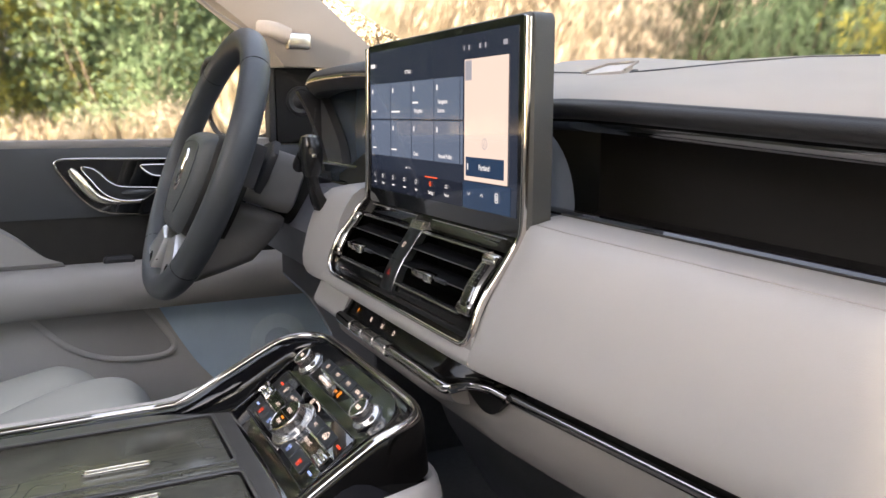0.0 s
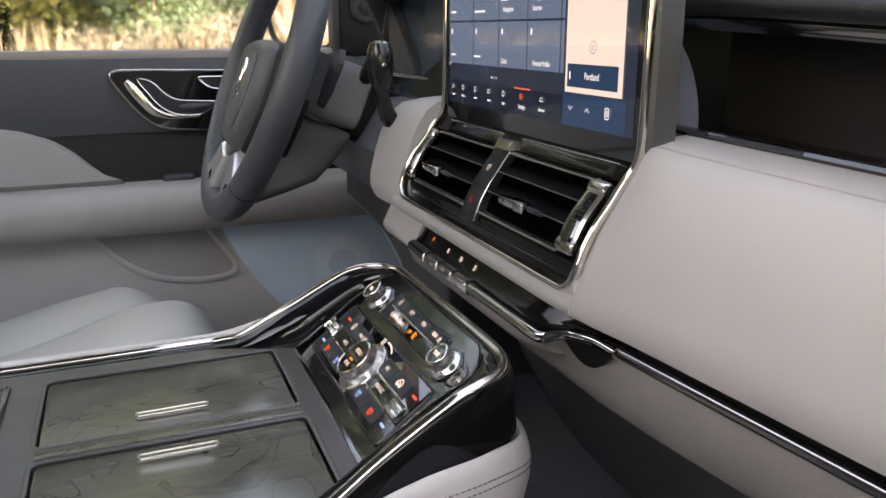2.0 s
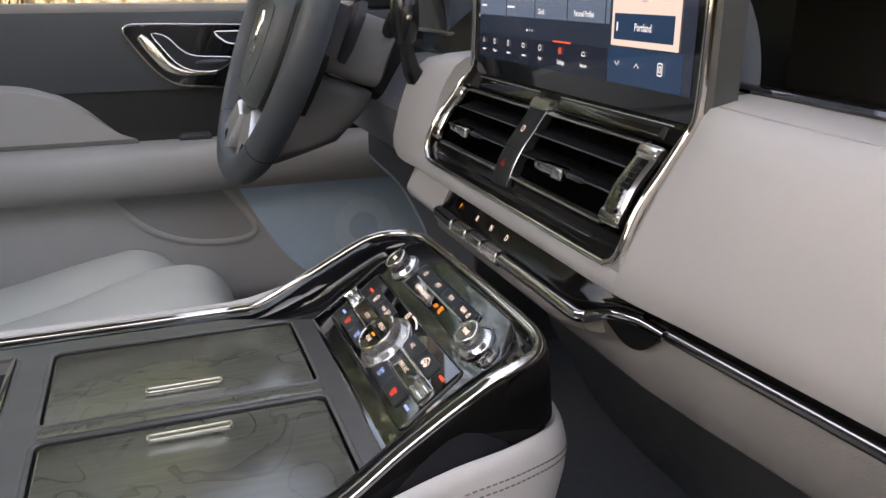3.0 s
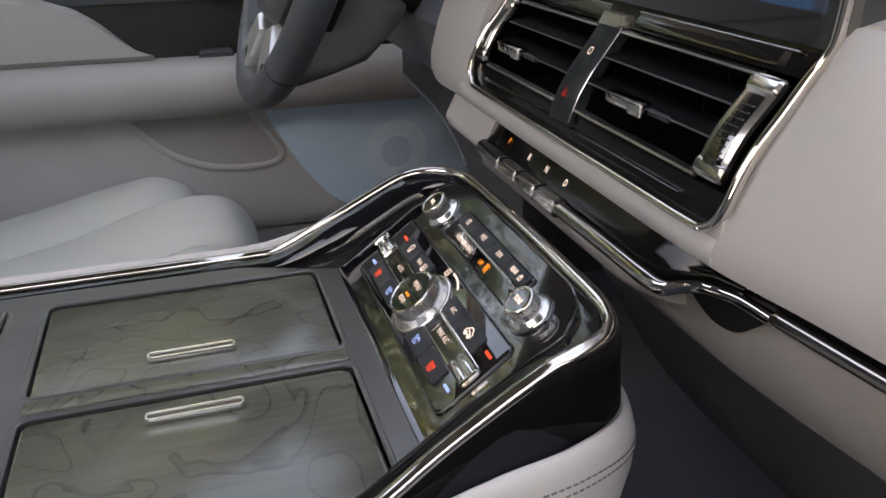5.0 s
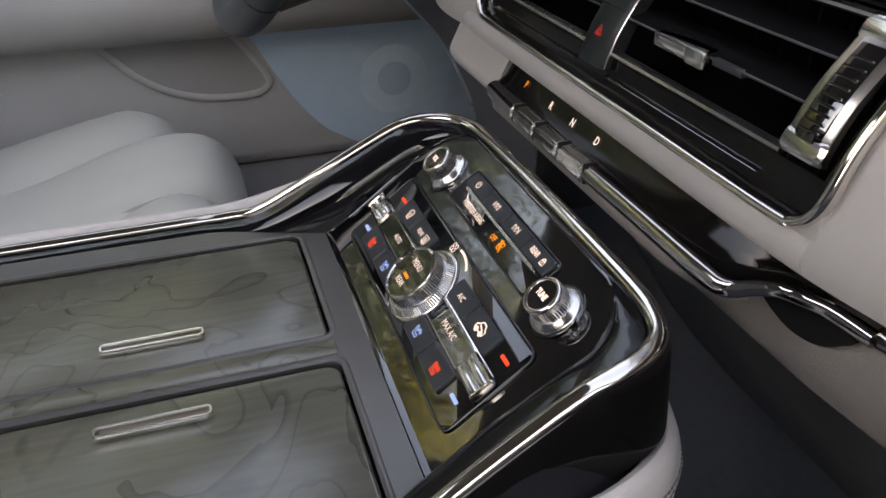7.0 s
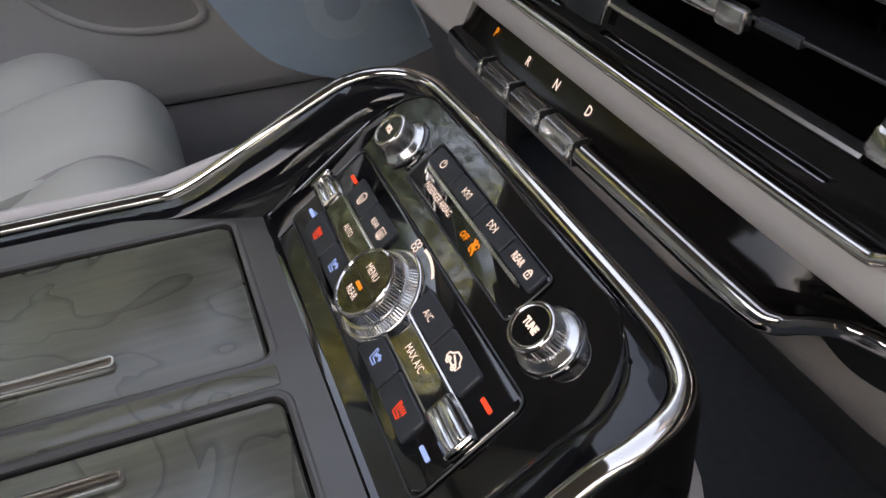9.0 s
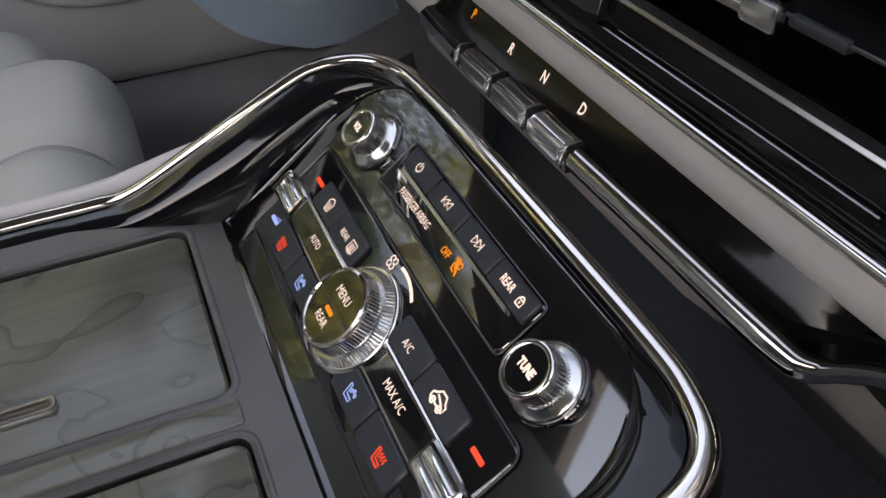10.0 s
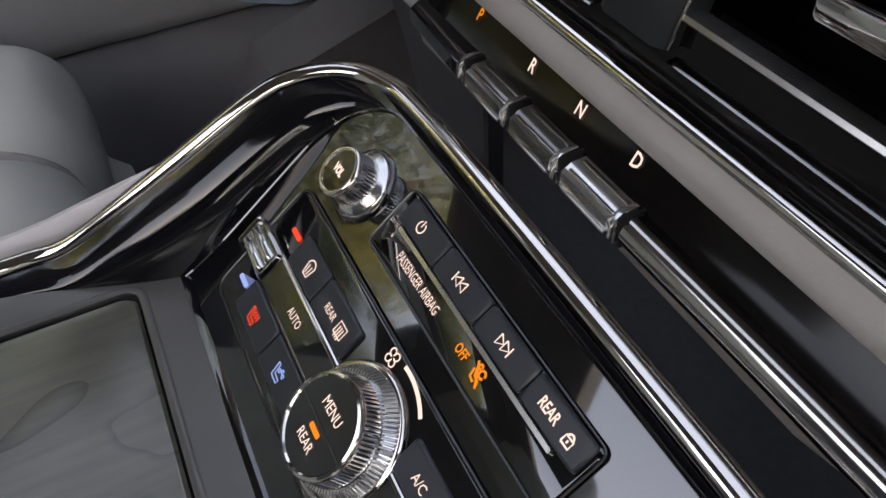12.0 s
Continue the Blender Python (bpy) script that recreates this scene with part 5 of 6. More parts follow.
part("hub_shell", dome([(x * 0.60, y * 0.60) for x, y in hub_line], -0.060, -0.030, M_WHEEL, 4, 0.3), BLACK, wheel)
part("emblem", slab([(0, 0.029), (0.005, 0.018), (0.0065, 0), (0.005, -0.018), (0, -0.029), (-0.005, -0.018), (-0.0065, 0), (-0.005, 0.018)], 0.019, 0.0235, M_WHEEL @ at(0, -0.016), 0.001), CHROME, wheel, "plain chrome emblem")
for s in (-1, 1):
    outline = [(s * x, y) for x, y in ((0.066, 0.040), (0.120, 0.034), (0.168, 0.040), (0.168, -0.012), (0.120, -0.010), (0.066, -0.030))]
    sp = part("spoke", slab(outline if s > 0 else outline[::-1], -0.032, -0.008, M_WHEEL, 0.004), BUTTON, wheel, "black spoke with switches")
    part("switch_pad", slab(round_rect(0.042, 0.040, 0.008, 4, s * 0.108, 0.010), -0.009, -0.004, M_WHEEL, 0.002), BLACK, sp)
    part("roller", box(s * 0.108 - 0.004, s * 0.108 + 0.004, 0.012, 0.022, -0.006, 0.0, 0.002, m=M_WHEEL), CHROME, sp, "chrome roller")
    part("switch_rim", sweep([M_WHEEL @ Vector((s * x, y, -0.006)) for x, y in ((0.082, -0.045), (0.09, -0.02), (0.128, -0.012), (0.150, -0.016))], oval(0.002, 0.002, 6), up=(0, -1, 0.4)), SATIN, sp)
for s in (-1, 1):
    strut = [(s * x, y) for x, y in ((0.002, -0.108), (0.042, -0.094), (0.098, -0.146), (0.034, -0.170))]
    ls = part("lower_spoke", slab(strut if s < 0 else strut[::-1], -0.014, 0.0125 if s < 0 else 0.009, M_WHEEL, 0.005), SILVER, wheel, "satin metal lower spoke")
    part("opening", slab(round_rect(0.027, 0.016, 0.006, 4), 0.0085, 0.0132 if s < 0 else 0.0097, M_WHEEL @ at(s * 0.058, -0.148, 0, -s * 42)), GLOSS, ls)
part("hub_ring", sweep([M_WHEEL @ Vector((x * 0.64, (y + 0.018) * 0.66 - 0.018, 0.0202)) for x, y in hub_line], oval(0.0016, 0.0016, 6), up=tuple(M_WHEEL.to_3x3() @ Vector((0, 0, 1))), closed=True), BUTTON, wheel)

COVER = material("slate_cover", (0.15, 0.158, 0.182), 0.5, scale=20, bump=0.2, bump_scale=1200)
column = thing("steering_column", "dark grey steering column shroud with paddle and stalk", "steering column")
def shell(levels):
    """A shroud half: rounded sections (depth, half width, low, high) strung along the column."""
    rings = []
    for w, hw, lo, hi in levels:
        rings.append([M_WHEEL @ Vector((x, y, w)) for x, y in round_rect(2 * hw, hi - lo, min(0.016, (hi - lo) * 0.35), 4, 0.0, (hi + lo) / 2)])
    return loft(rings)


part("upper_shroud", shell(((-0.040, 0.058, -0.026, 0.042), (-0.046, 0.067, -0.029, 0.048), (-0.10, 0.072, -0.029, 0.050), (-0.114, 0.071, -0.027, 0.046), (-0.118, 0.064, -0.022, 0.040))), COLUMN, column, "grey upper shroud")
SHROUD_DARK = material("dark_shroud", (0.085, 0.083, 0.083), 0.55, scale=30, bump=0.25, bump_scale=1300)
part("lower_shroud", shell(((-0.026, 0.050, -0.146, -0.034), (-0.032, 0.062, -0.149, -0.032), (-0.060, 0.069, -0.126, -0.031), (-0.090, 0.071, -0.101, -0.031), (-0.106, 0.070, -0.064, -0.031), (-0.112, 0.064, -0.048, -0.033))), SHROUD_DARK, column, "dark lower shroud")
for s in (-1, 1):
    blade = [(s * x, y) for x, y in ((0.068, 0.050), (0.104, 0.056), (0.114, 0.040), (0.108, 0.004), (0.094, -0.014), (0.076, -0.004))]
    part("inner_tube", shell(((-0.112, 0.058, -0.040, 0.036), (-0.165, 0.058, -0.040, 0.036))), BLACK, column) if s < 0 else None
    part("paddle", slab(blade if s > 0 else blade[::-1], -0.062, -0.052, M_WHEEL, 0.003), DARK, column, "dark shift paddle")
STALK = material("glossy_stalk", (0.012, 0.012, 0.013), 0.25, scale=30)
stalk = [(-0.330, 0.415, 1.375), (-0.285, 0.405, 1.385), (-0.250, 0.398, 1.392)]
part("stalk", sweep(spline(stalk, 5), oval(0.016, 0.016, 10)), BLACK, column, "black stalk")
head_rings = [[(-0.2205 + a, 0.397 + b, z) for a, b in oval(w, d, 14, 2.6)] for z, w, d in ((1.4160, 0.010, 0.008), (1.4135, 0.024, 0.018), (1.4060, 0.032, 0.023), (1.3940, 0.034, 0.024), (1.3820, 0.029, 0.022), (1.3740, 0.021, 0.018), (1.3700, 0.016, 0.014))]
part("stalk_head", loft(head_rings), STALK, column, "glossy black stalk head")
part("head_mark", lathe([(0.0030, -0.003), (0.0030, 0.0), (0.0022, 0.0012), (0.0004, 0.0016)], 12, frame_of((-0.2045, 0.396, 1.3935), (0, 1, 0), (0, 0, 1))), CHROME, column, "chrome push button")
foot_path = spline([(-0.2205, 0.397, 1.374), (-0.222, 0.400, 1.360), (-0.226, 0.404, 1.349), (-0.232, 0.411, 1.339), (-0.239, 0.420, 1.331)], 4)
foot_rings = [[(p.x + a * (0.8 + 1.1 * k * k), p.y + b * (0.8 + 1.1 * k * k), p.z) for a, b in oval(0.015, 0.015, 12, 2.4)] for p, k in zip(foot_path, np.linspace(0, 1, len(foot_path)))]
part("stalk_foot", loft(foot_rings), STALK, column, "flared black stalk boot")
part("thin_rod", sweep([(-0.221, 0.398, 1.408), (-0.219, 0.404, 1.444)], oval(0.0014, 0.0014, 6)), DARK, column)
part("lower_cover", loft([[(x, y, z) for y, z in ((0.425, 1.29), (0.46, 1.345), (0.52, 1.345), (0.52, 1.20), (0.455, 1.225))] for x in (-0.70, -0.27)]), COVER, dash, "dark cover under the column")

# ---- instrument binnacle ----
# the blue in this base colour is sky reflected on the display glass
CLUSTER = material("display_sky_reflection", (0.075, 0.105, 0.145), 0.2, scale=20, second=(0.055, 0.08, 0.112), spec=0.5)
binnacle = thing("instrument_binnacle", "dark padded instrument hood with a chrome trim strip", "instrument cluster")
xs = np.linspace(-0.585, -0.19, 14)


def hood_y(x):
    k = abs((x + 0.39) / 0.195)
    return 0.478 + 0.035 * k ** 4, 1.498 - 0.010 * k ** 3


hood = []
for x in xs:
    y, z = hood_y(x)
    hood.append([(x, y + dy, z + dz) for dy, dz in ((0.012, -0.028), (0.003, -0.020), (0.0, -0.008), (0.006, 0.000), (0.03, 0.006), (0.14, 0.006), (0.14, -0.02))])
part("hood", loft(hood), DARK, binnacle)
part("trim_strip", sweep([(x, hood_y(x)[0] - 0.0012, hood_y(x)[1] - 0.013) for x in xs], oval(0.003, 0.0050, 8, 3)), CHROME, binnacle, "slim chrome strip")
part("cluster_glass", box(-0.575, -0.20, 0.535, 0.540, 1.345, 1.475, 0.002), CLUSTER, binnacle, "dark instrument display, sky reflection in its colour")
arch = [(p.x, p.y) for p in spline([(-0.579, 1.466, 0), (-0.556, 1.452, 0), (-0.522, 1.424, 0), (-0.494, 1.398, 0), (-0.482, 1.376, 0), (-0.480, 1.362, 0)], 4)] + [(-0.545, 1.362), (-0.577, 1.40)]
part("side_fairing", slab(arch[::-1], 0.0, 0.012, frame_of((0, 0.5345, 0), (1, 0, 0), (0, 0, 1)), 0.003), KNEE, binnacle, "dark curved fairing beside the display")
part("foot_strip", sweep([(x, 0.5215, 1.3655 - 0.004 * (x + 0.6)) for x in np.linspace(-0.575, -0.205, 10)], oval(0.0040, 0.0052, 8, 3)), SATIN, binnacle, "satin strip under the display")
for x in (-0.585, -0.195):
    cheek = [[(x + dx, y, z) for y, z in ((0.488, 1.472), (0.505, 1.44), (0.52, 1.40), (0.528, 1.35), (0.60, 1.345), (0.60, 1.475))] for dx in (-0.008, 0.008)]
    part("cheek", loft(cheek), DARK, binnacle)
part("shelf", box(-0.58, -0.19, 0.495, 0.56, 1.338, 1.346, 0.003), GLOSS, binnacle)
part("shelf_strip", box(-0.58, -0.19, 0.490, 0.496, 1.340, 1.347, 0.002), CHROME, binnacle)

# ---- driver's door ----
DX = -0.82
door = tagged(thing("door_1", "driver door in slate, charcoal and pale grey leather, closed", "door"), kind="structure")


def door_sheet(outline, x, depth=0.012):
    """A panel of the door: outline in (y, z), its face at x."""
    m = frame_of((x, 0, 0), (0, 1, 0), (0, 0, 1))
    return slab(outline, -depth, 0.0, m, min(0.002, depth / 3))


upper = [[(DX + dx, y, z) for dx, z in ((-0.05, 1.27), (0.0, 1.268), (0.004, 1.30), (0.0, 1.37), (-0.004, 1.383), (-0.016, 1.390), (-0.05, 1.391))] for y in np.linspace(-0.9, 0.62, 8)]
part("upper_panel", loft(upper), DOOR_DARK, door, "slate upper door skin")
part("sill_strip", box(DX - 0.055, DX - 0.004, -0.9, 0.60, 1.3800, 1.396, 0.004), TRIM, door, "grey window sill strip")
ins = [[(DX + dx, y, z) for dx, z in ((-0.05, 1.16), (-0.010, 1.16), (-0.006, 1.20), (-0.004, 1.2685), (-0.05, 1.2685))] for y in np.linspace(-0.9, 0.62, 6)]
part("insert", loft(ins), CHARCOAL, door, "charcoal insert")
arm = []
for y in np.linspace(-0.9, 0.62, 12):
    rise = 0.0
    arm.append([(DX + dx, y, z) for dx, z in ((-0.04, 1.188), (0.02, 1.190), (0.050, 1.187), (0.062, 1.176), (0.066, 1.155), (0.062, 1.128), (0.048, 1.113), (0.0, 1.108), (-0.04, 1.108))])
part("armrest", loft(arm), LEATHER, door, "pale grey leather armrest")
pillow = [(p.x, p.y) for p in spline([(0.154, 1.186, 0), (0.130, 1.198, 0), (0.106, 1.219, 0), (0.076, 1.247, 0), (0.035, 1.270, 0), (-0.04, 1.285, 0), (-0.3, 1.292, 0), (-0.6, 1.292, 0), (-0.6, 1.186, 0)], 4)]
part("arm_pad", slab(pillow, -0.03, 0.020, frame_of((DX, 0, 0), (0, 1, 0), (0, 0, 1)), 0.012), LEATHER, door, "pale grey leather pad")
part("door_cap", slab(round_rect(0.05, 0.02, 0.008, 4, 0.235, 1.190), -0.02, 0.016, frame_of((DX, 0, 0), (0, 1, 0), (0, 0, 1)), 0.004), DARK, door)
DOOR_PALE = material("pale_door_skin", (0.55, 0.54, 0.535), 0.55, scale=14, second=(0.49, 0.48, 0.475), bump=0.3, bump_scale=1100)
lowd = [[(DX + dx, y, z) for dx, z in ((-0.05, 1.112), (0.0, 1.112), (0.006, 1.06), (0.006, 0.98), (0.002, 0.925), (-0.004, 0.908), (-0.016, 0.900), (-0.05, 0.90))] for y in np.linspace(-0.9, 0.64, 9)]
part("lower_panel", loft(lowd), DOOR_PALE, door, "grey lower door skin")
POCKET = material("pocket_trim", (0.40, 0.39, 0.385), 0.6, scale=14, bump=0.3, bump_scale=1100)
spk = [(p.x, p.y) for p in spline([(0.092, 1.108, 0), (0.110, 1.086, 0), (0.140, 1.056, 0), (0.175, 1.034, 0), (0.215, 1.021, 0), (0.262, 1.016, 0), (0.300, 1.019, 0), (0.315, 1.030, 0), (0.312, 1.046, 0), (0.296, 1.072, 0), (0.272, 1.106, 0)], 4)]
part("pocket_rim", sweep([(DX + 0.0085, y, z) for y, z in spk], oval(0.011, 0.006, 10), up=(1, 0, 0)), DOOR_PALE, door, "moulded pocket rim")
part("pocket", door_sheet(spk, DX + 0.0085, 0.01), POCKET, door, "darker inset pocket")
kick = [(0.60, 1.108), (0.66, 0.98), (0.62, 0.90), (0.50, 0.902)] + [(p.x, p.y) for p in spline([(0.470, 0.912, 0), (0.436, 0.925, 0), (0.392, 0.952, 0), (0.355, 0.995, 0), (0.323, 1.048, 0), (0.292, 1.108, 0)], 4)]
KICK = material("blue_grey_grille", (0.66, 0.82, 0.98), 0.34, metal=0.1, scale=12, second=(0.52, 0.67, 0.83), bump=0.3, bump_scale=450)
KICK_RING = material("speaker_ring_mesh", (0.70, 0.84, 0.97), 0.42, metal=0.1, scale=60, second=(0.62, 0.76, 0.90), bump=0.3, bump_scale=450)
KICK_DISC = material("speaker_disc_mesh", (0.54, 0.67, 0.82), 0.36, metal=0.1, scale=60, second=(0.48, 0.60, 0.75), bump=0.3, bump_scale=450)
grille = part("speaker_grille", door_sheet(kick, DX + 0.012, 0.012), KICK, door, "blue-grey perforated speaker grille")
disc = part("speaker_disc", lathe([(0.0535, 0.0), (0.0532, 0.0008), (0.0524, 0.0009), (0.030, 0.0009), (0.0005, 0.0009)], 48, frame_of((DX + 0.0115, 0.502, 1.018), (0, 1, 0), (0, 0, 1))), KICK_RING, grille, "paler speaker ring behind the mesh")
part("speaker_core", lathe([(0.0262, 0.0006), (0.0260, 0.0011), (0.0254, 0.0012), (0.0005, 0.0012)], 40, frame_of((DX + 0.0115, 0.502, 1.018), (0, 1, 0), (0, 0, 1))), KICK_DISC, disc)

# door release in its bezel
bez = [(p.x, p.y) for p in spline([(0.1475, 1.359, 0), (0.156, 1.3645, 0), (0.172, 1.3655, 0), (0.24, 1.3645, 0), (0.40, 1.3600, 0), (0.440, 1.356, 0), (0.448, 1.345, 0), (0.440, 1.286, 0), (0.420, 1.270, 0), (0.30, 1.2690, 0), (0.245, 1.2715, 0), (0.215, 1.277, 0), (0.192, 1.292, 0), (0.170, 1.318, 0), (0.150, 1.348, 0)], 5, True)]
release = thing("door_release", "chrome door release handle in a gloss black bezel", "door handle")
M_DOOR = frame_of((DX + 0.0045, 0, 0), (0, 1, 0), (0, 0, 1))
part("bezel_plate", slab(bez, -0.006, 0.002, M_DOOR), GLOSS, release, "gloss black plate")
part("bezel_rim", sweep([(DX + 0.007, y, z) for y, z in bez], oval(0.0040, 0.0046, 8), up=(1, 0, 0), closed=True), CHROME, release, "chrome bezel rim")


def ribbon(path, x=DX + 0.007):
    """A tapered rounded bar lying on the door: path of (y, z, width, height)."""
    pts = spline([(y, z, w) for y, z, w, _ in path], 5)
    hs = np.interp(np.linspace(0, 1, len(pts)), np.linspace(0, 1, len(path)), [h for *_, h in path])
    rings = []
    for i, (p, h) in enumerate(zip(pts, hs)):
        q, r = pts[max(0, i - 1)], pts[min(len(pts) - 1, i + 1)]
        t = Vector((r.x - q.x, r.y - q.y)).normalized()
        rings.append([(x + b, p.x - t.y * a, p.y + t.x * a) for a, b in oval(p.z, 2 * h, 12)])
    return loft(rings)


# chrome tinted gold for the warm outdoors it would mirror
GOLD_REFLECTION = material("chrome_gold_reflection", (0.86, 0.80, 0.66), 0.16, metal=1.0, second=(0.78, 0.72, 0.58), scale=60)
part("lever", ribbon([(0.169, 1.349, 0.010, 0.005), (0.178, 1.338, 0.0175, 0.008), (0.192, 1.319, 0.0190, 0.010), (0.206, 1.303, 0.0170, 0.010), (0.224, 1.2945, 0.0120, 0.008), (0.246, 1.2915, 0.0070, 0.006), (0.276, 1.2915, 0.0045, 0.004)]), GOLD_REFLECTION, release, "swept chrome lever, golden reflection in its colour")
cup = [(p.x, p.y) for p in spline([(0.186, 1.351, 0), (0.200, 1.3505, 0), (0.212, 1.343, 0), (0.227, 1.3275, 0), (0.248, 1.3180, 0), (0.298, 1.3150, 0), (0.302, 1.3110, 0), (0.292, 1.3030, 0), (0.274, 1.2945, 0), (0.242, 1.2960, 0), (0.218, 1.3080, 0), (0.200, 1.3300, 0)], 4, True)]
part("cup", slab(cup, 0.0, 0.006, M_DOOR, 0.002), BUTTON, release, "dark finger cup")
part("cup_rim", sweep([(DX + 0.0105, y, z) for y, z in cup], oval(0.0020, 0.0024, 6), up=(1, 0, 0), closed=True), CHROME, release)
part("blade", ribbon([(0.246, 1.3065, 0.006, 0.004), (0.262, 1.3075, 0.0115, 0.006), (0.284, 1.3085, 0.0085, 0.005), (0.294, 1.3100, 0.003, 0.003)], DX + 0.010), DOOR_DARK, release)
lock = [(p.x, p.y) for p in spline([(0.2785, 1.3515, 0), (0.290, 1.3535, 0), (0.345, 1.3525, 0), (0.362, 1.345, 0), (0.350, 1.3345, 0), (0.306, 1.3345, 0), (0.290, 1.340, 0)], 4, True)]
part("lock_plate", slab(lock, 0.0, 0.005, M_DOOR, 0.001), BUTTON, release)
part("lock_rim", sweep([(DX + 0.0095, y, z) for y, z in lock], oval(0.0028, 0.003, 6), up=(1, 0, 0), closed=True), CHROME, release)

# mirror sail, tweeter, window edge
sail = [(0.515, 1.386), (0.640, 1.386), (0.640, 1.49), (0.545, 1.548), (0.512, 1.552)]
part("mirror_sail", door_sheet(sail, DX + 0.004, 0.02), BLACK, door, "black mirror sail panel")
part("window_channel", box(DX - 0.03, DX + 0.006, 0.502, 0.514, 1.388, 1.56, 0.003), DARK, door)
tweeter = thing("tweeter", "small round black tweeter on the door sail", "loudspeaker")
TM = frame_of((DX + 0.004, 0.560, 1.462), (0, 1, 0), (0, 0, 1))
part("ring", lathe([(0.027, 0.0), (0.026, 0.004), (0.022, 0.006), (0.019, 0.003)], 32, TM), DARK, tweeter)
part("dome", lathe([(0.019, 0.001), (0.014, 0.003), (0.011, 0.007), (0.004, 0.010), (0.0005, 0.0105)], 28, TM), DARK, tweeter)

# left front pillar and roof edge
PILLAR = material("pillar_fabric", (0.46, 0.42, 0.385), 0.7, scale=16, second=(0.42, 0.385, 0.35), bump=0.2, bump_scale=900)
pil = []
for ya, yb, z, x in ((0.52, 0.74, 1.520, -0.770), (0.485, 0.672, 1.558, -0.745), (0.42, 0.610, 1.605, -0.735), (0.345, 0.54, 1.655, -0.715), (0.22, 0.43, 1.73, -0.69), (0.05, 0.28, 1.83, -0.655), (-0.08, 0.14, 1.89, -0.62)):
    pil.append([(x - 0.05, ya - 0.015, z), (x, ya, z), (x + 0.006, ya * 0.7 + yb * 0.3, z), (x + 0.002, ya * 0.25 + yb * 0.75, z), (x - 0.012, yb, z + 0.004), (x - 0.05, yb + 0.008, z + 0.004)])
pillar = part("wall_pillar_left", loft(pil), PILLAR)
tagged(pillar, "pale fabric covered windscreen pillar", "pillar", kind="structure")
part("pillar_seam", sweep([(-0.742, 0.448, 1.575), (-0.728, 0.40, 1.60), (-0.715, 0.335, 1.648), (-0.70, 0.25, 1.70)], oval(0.004, 0.004, 6)), TRIM, pillar)
pil_r = [[(-x, y, z) for x, y, z in ring] for ring in pil]
tagged(part("wall_pillar_right", loft(pil_r), PILLAR), "pale fabric covered windscreen pillar", "pillar", kind="structure")
tagged(part("wall_roof_rail_left", sweep(spline([(-0.66, 0.08, 1.85), (-0.68, -0.3, 1.875), (-0.68, -1.2, 1.87)], 4), oval(0.10, 0.06, 10)), HEADLINER), "pale roof rail above the side windows", "roof rail", kind="structure")
tagged(part("wall_roof_rail_right", sweep(spline([(0.66, 0.08, 1.85), (0.68, -0.3, 1.875), (0.68, -1.2, 1.87)], 4), oval(0.10, 0.06, 10)), HEADLINER), "pale roof rail above the side windows", "roof rail", kind="structure")
grab = thing("grab_handle", "pale pillar grab handle with a chrome end cap", "grab handle")
GX = -0.715
part("grip", sweep(spline([(GX - 0.01, 0.470, 1.578), (GX + 0.004, 0.486, 1.576), (GX + 0.006, 0.512, 1.566)], 5), oval(0.028, 0.026, 12, 3.0)), PILLAR, grab)
part("end_cap", box(GX - 0.008, GX + 0.018, 0.508, 0.548, 1.545, 1.571, 0.004, m=None), SATIN, grab, "bright end cap")

# outside mirror
mirror = thing("wing_mirror", "black wing mirror outside the driver window", "mirror")
MM = Matrix.Translation((-1.07, 0.500, 1.472)) @ Matrix.Rotation(radians(22), 4, "Z") @ Matrix.Rotation(radians(9), 4, "X") @ frame_of((0, 0, 0), (1, 0, 0), (0, 0, 1))
part("housing", dome(round_rect(0.235, 0.175, 0.05), 0.0, -0.10, MM, 5, 0.4), BLACK, mirror)
part("housing_rim", sweep([MM @ Vector((x, y, 0.002)) for x, y in round_rect(0.225, 0.165, 0.048)], oval(0.014, 0.014, 8), up=tuple(MM.to_3x3() @ Vector((0, 0, 1))), closed=True), BLACK, mirror)
part("mirror_glass", slab(round_rect(0.215, 0.155, 0.045), -0.002, 0.003, MM), material("mirror", (0.66, 0.70, 0.76), 0.03, metal=1.0), mirror, "mirror glass")
part("arm", box(-0.97, -0.83, 0.575, 0.635, 1.385, 1.425, 0.012), BLACK, mirror)

SILL = material("sill_trim", (0.205, 0.200, 0.205), 0.6, scale=20, second=(0.165, 0.162, 0.168), bump=0.3, bump_scale=900)
tagged(part("trim_sill", loft([[(-0.86, y, 0.70), (-0.86, y, 0.905), (-0.80, y, 0.895), (-0.765, y, 0.860), (-0.75, y, 0.70)] for y in np.linspace(-0.9, 0.64, 8)]), SILL), "dark grey moulded door sill trim", "sill", kind="structure")
rest = [[(x, y, z) for y, z in ((0.36, 0.70), (0.375, 0.80), (0.43, 0.90), (0.62, 0.96), (0.64, 0.70))] for x in (-0.75, -0.648)]
tagged(part("trim_footrest", loft(rest), SILL), "dark carpeted footrest beside the sill", "footrest", kind="structure")

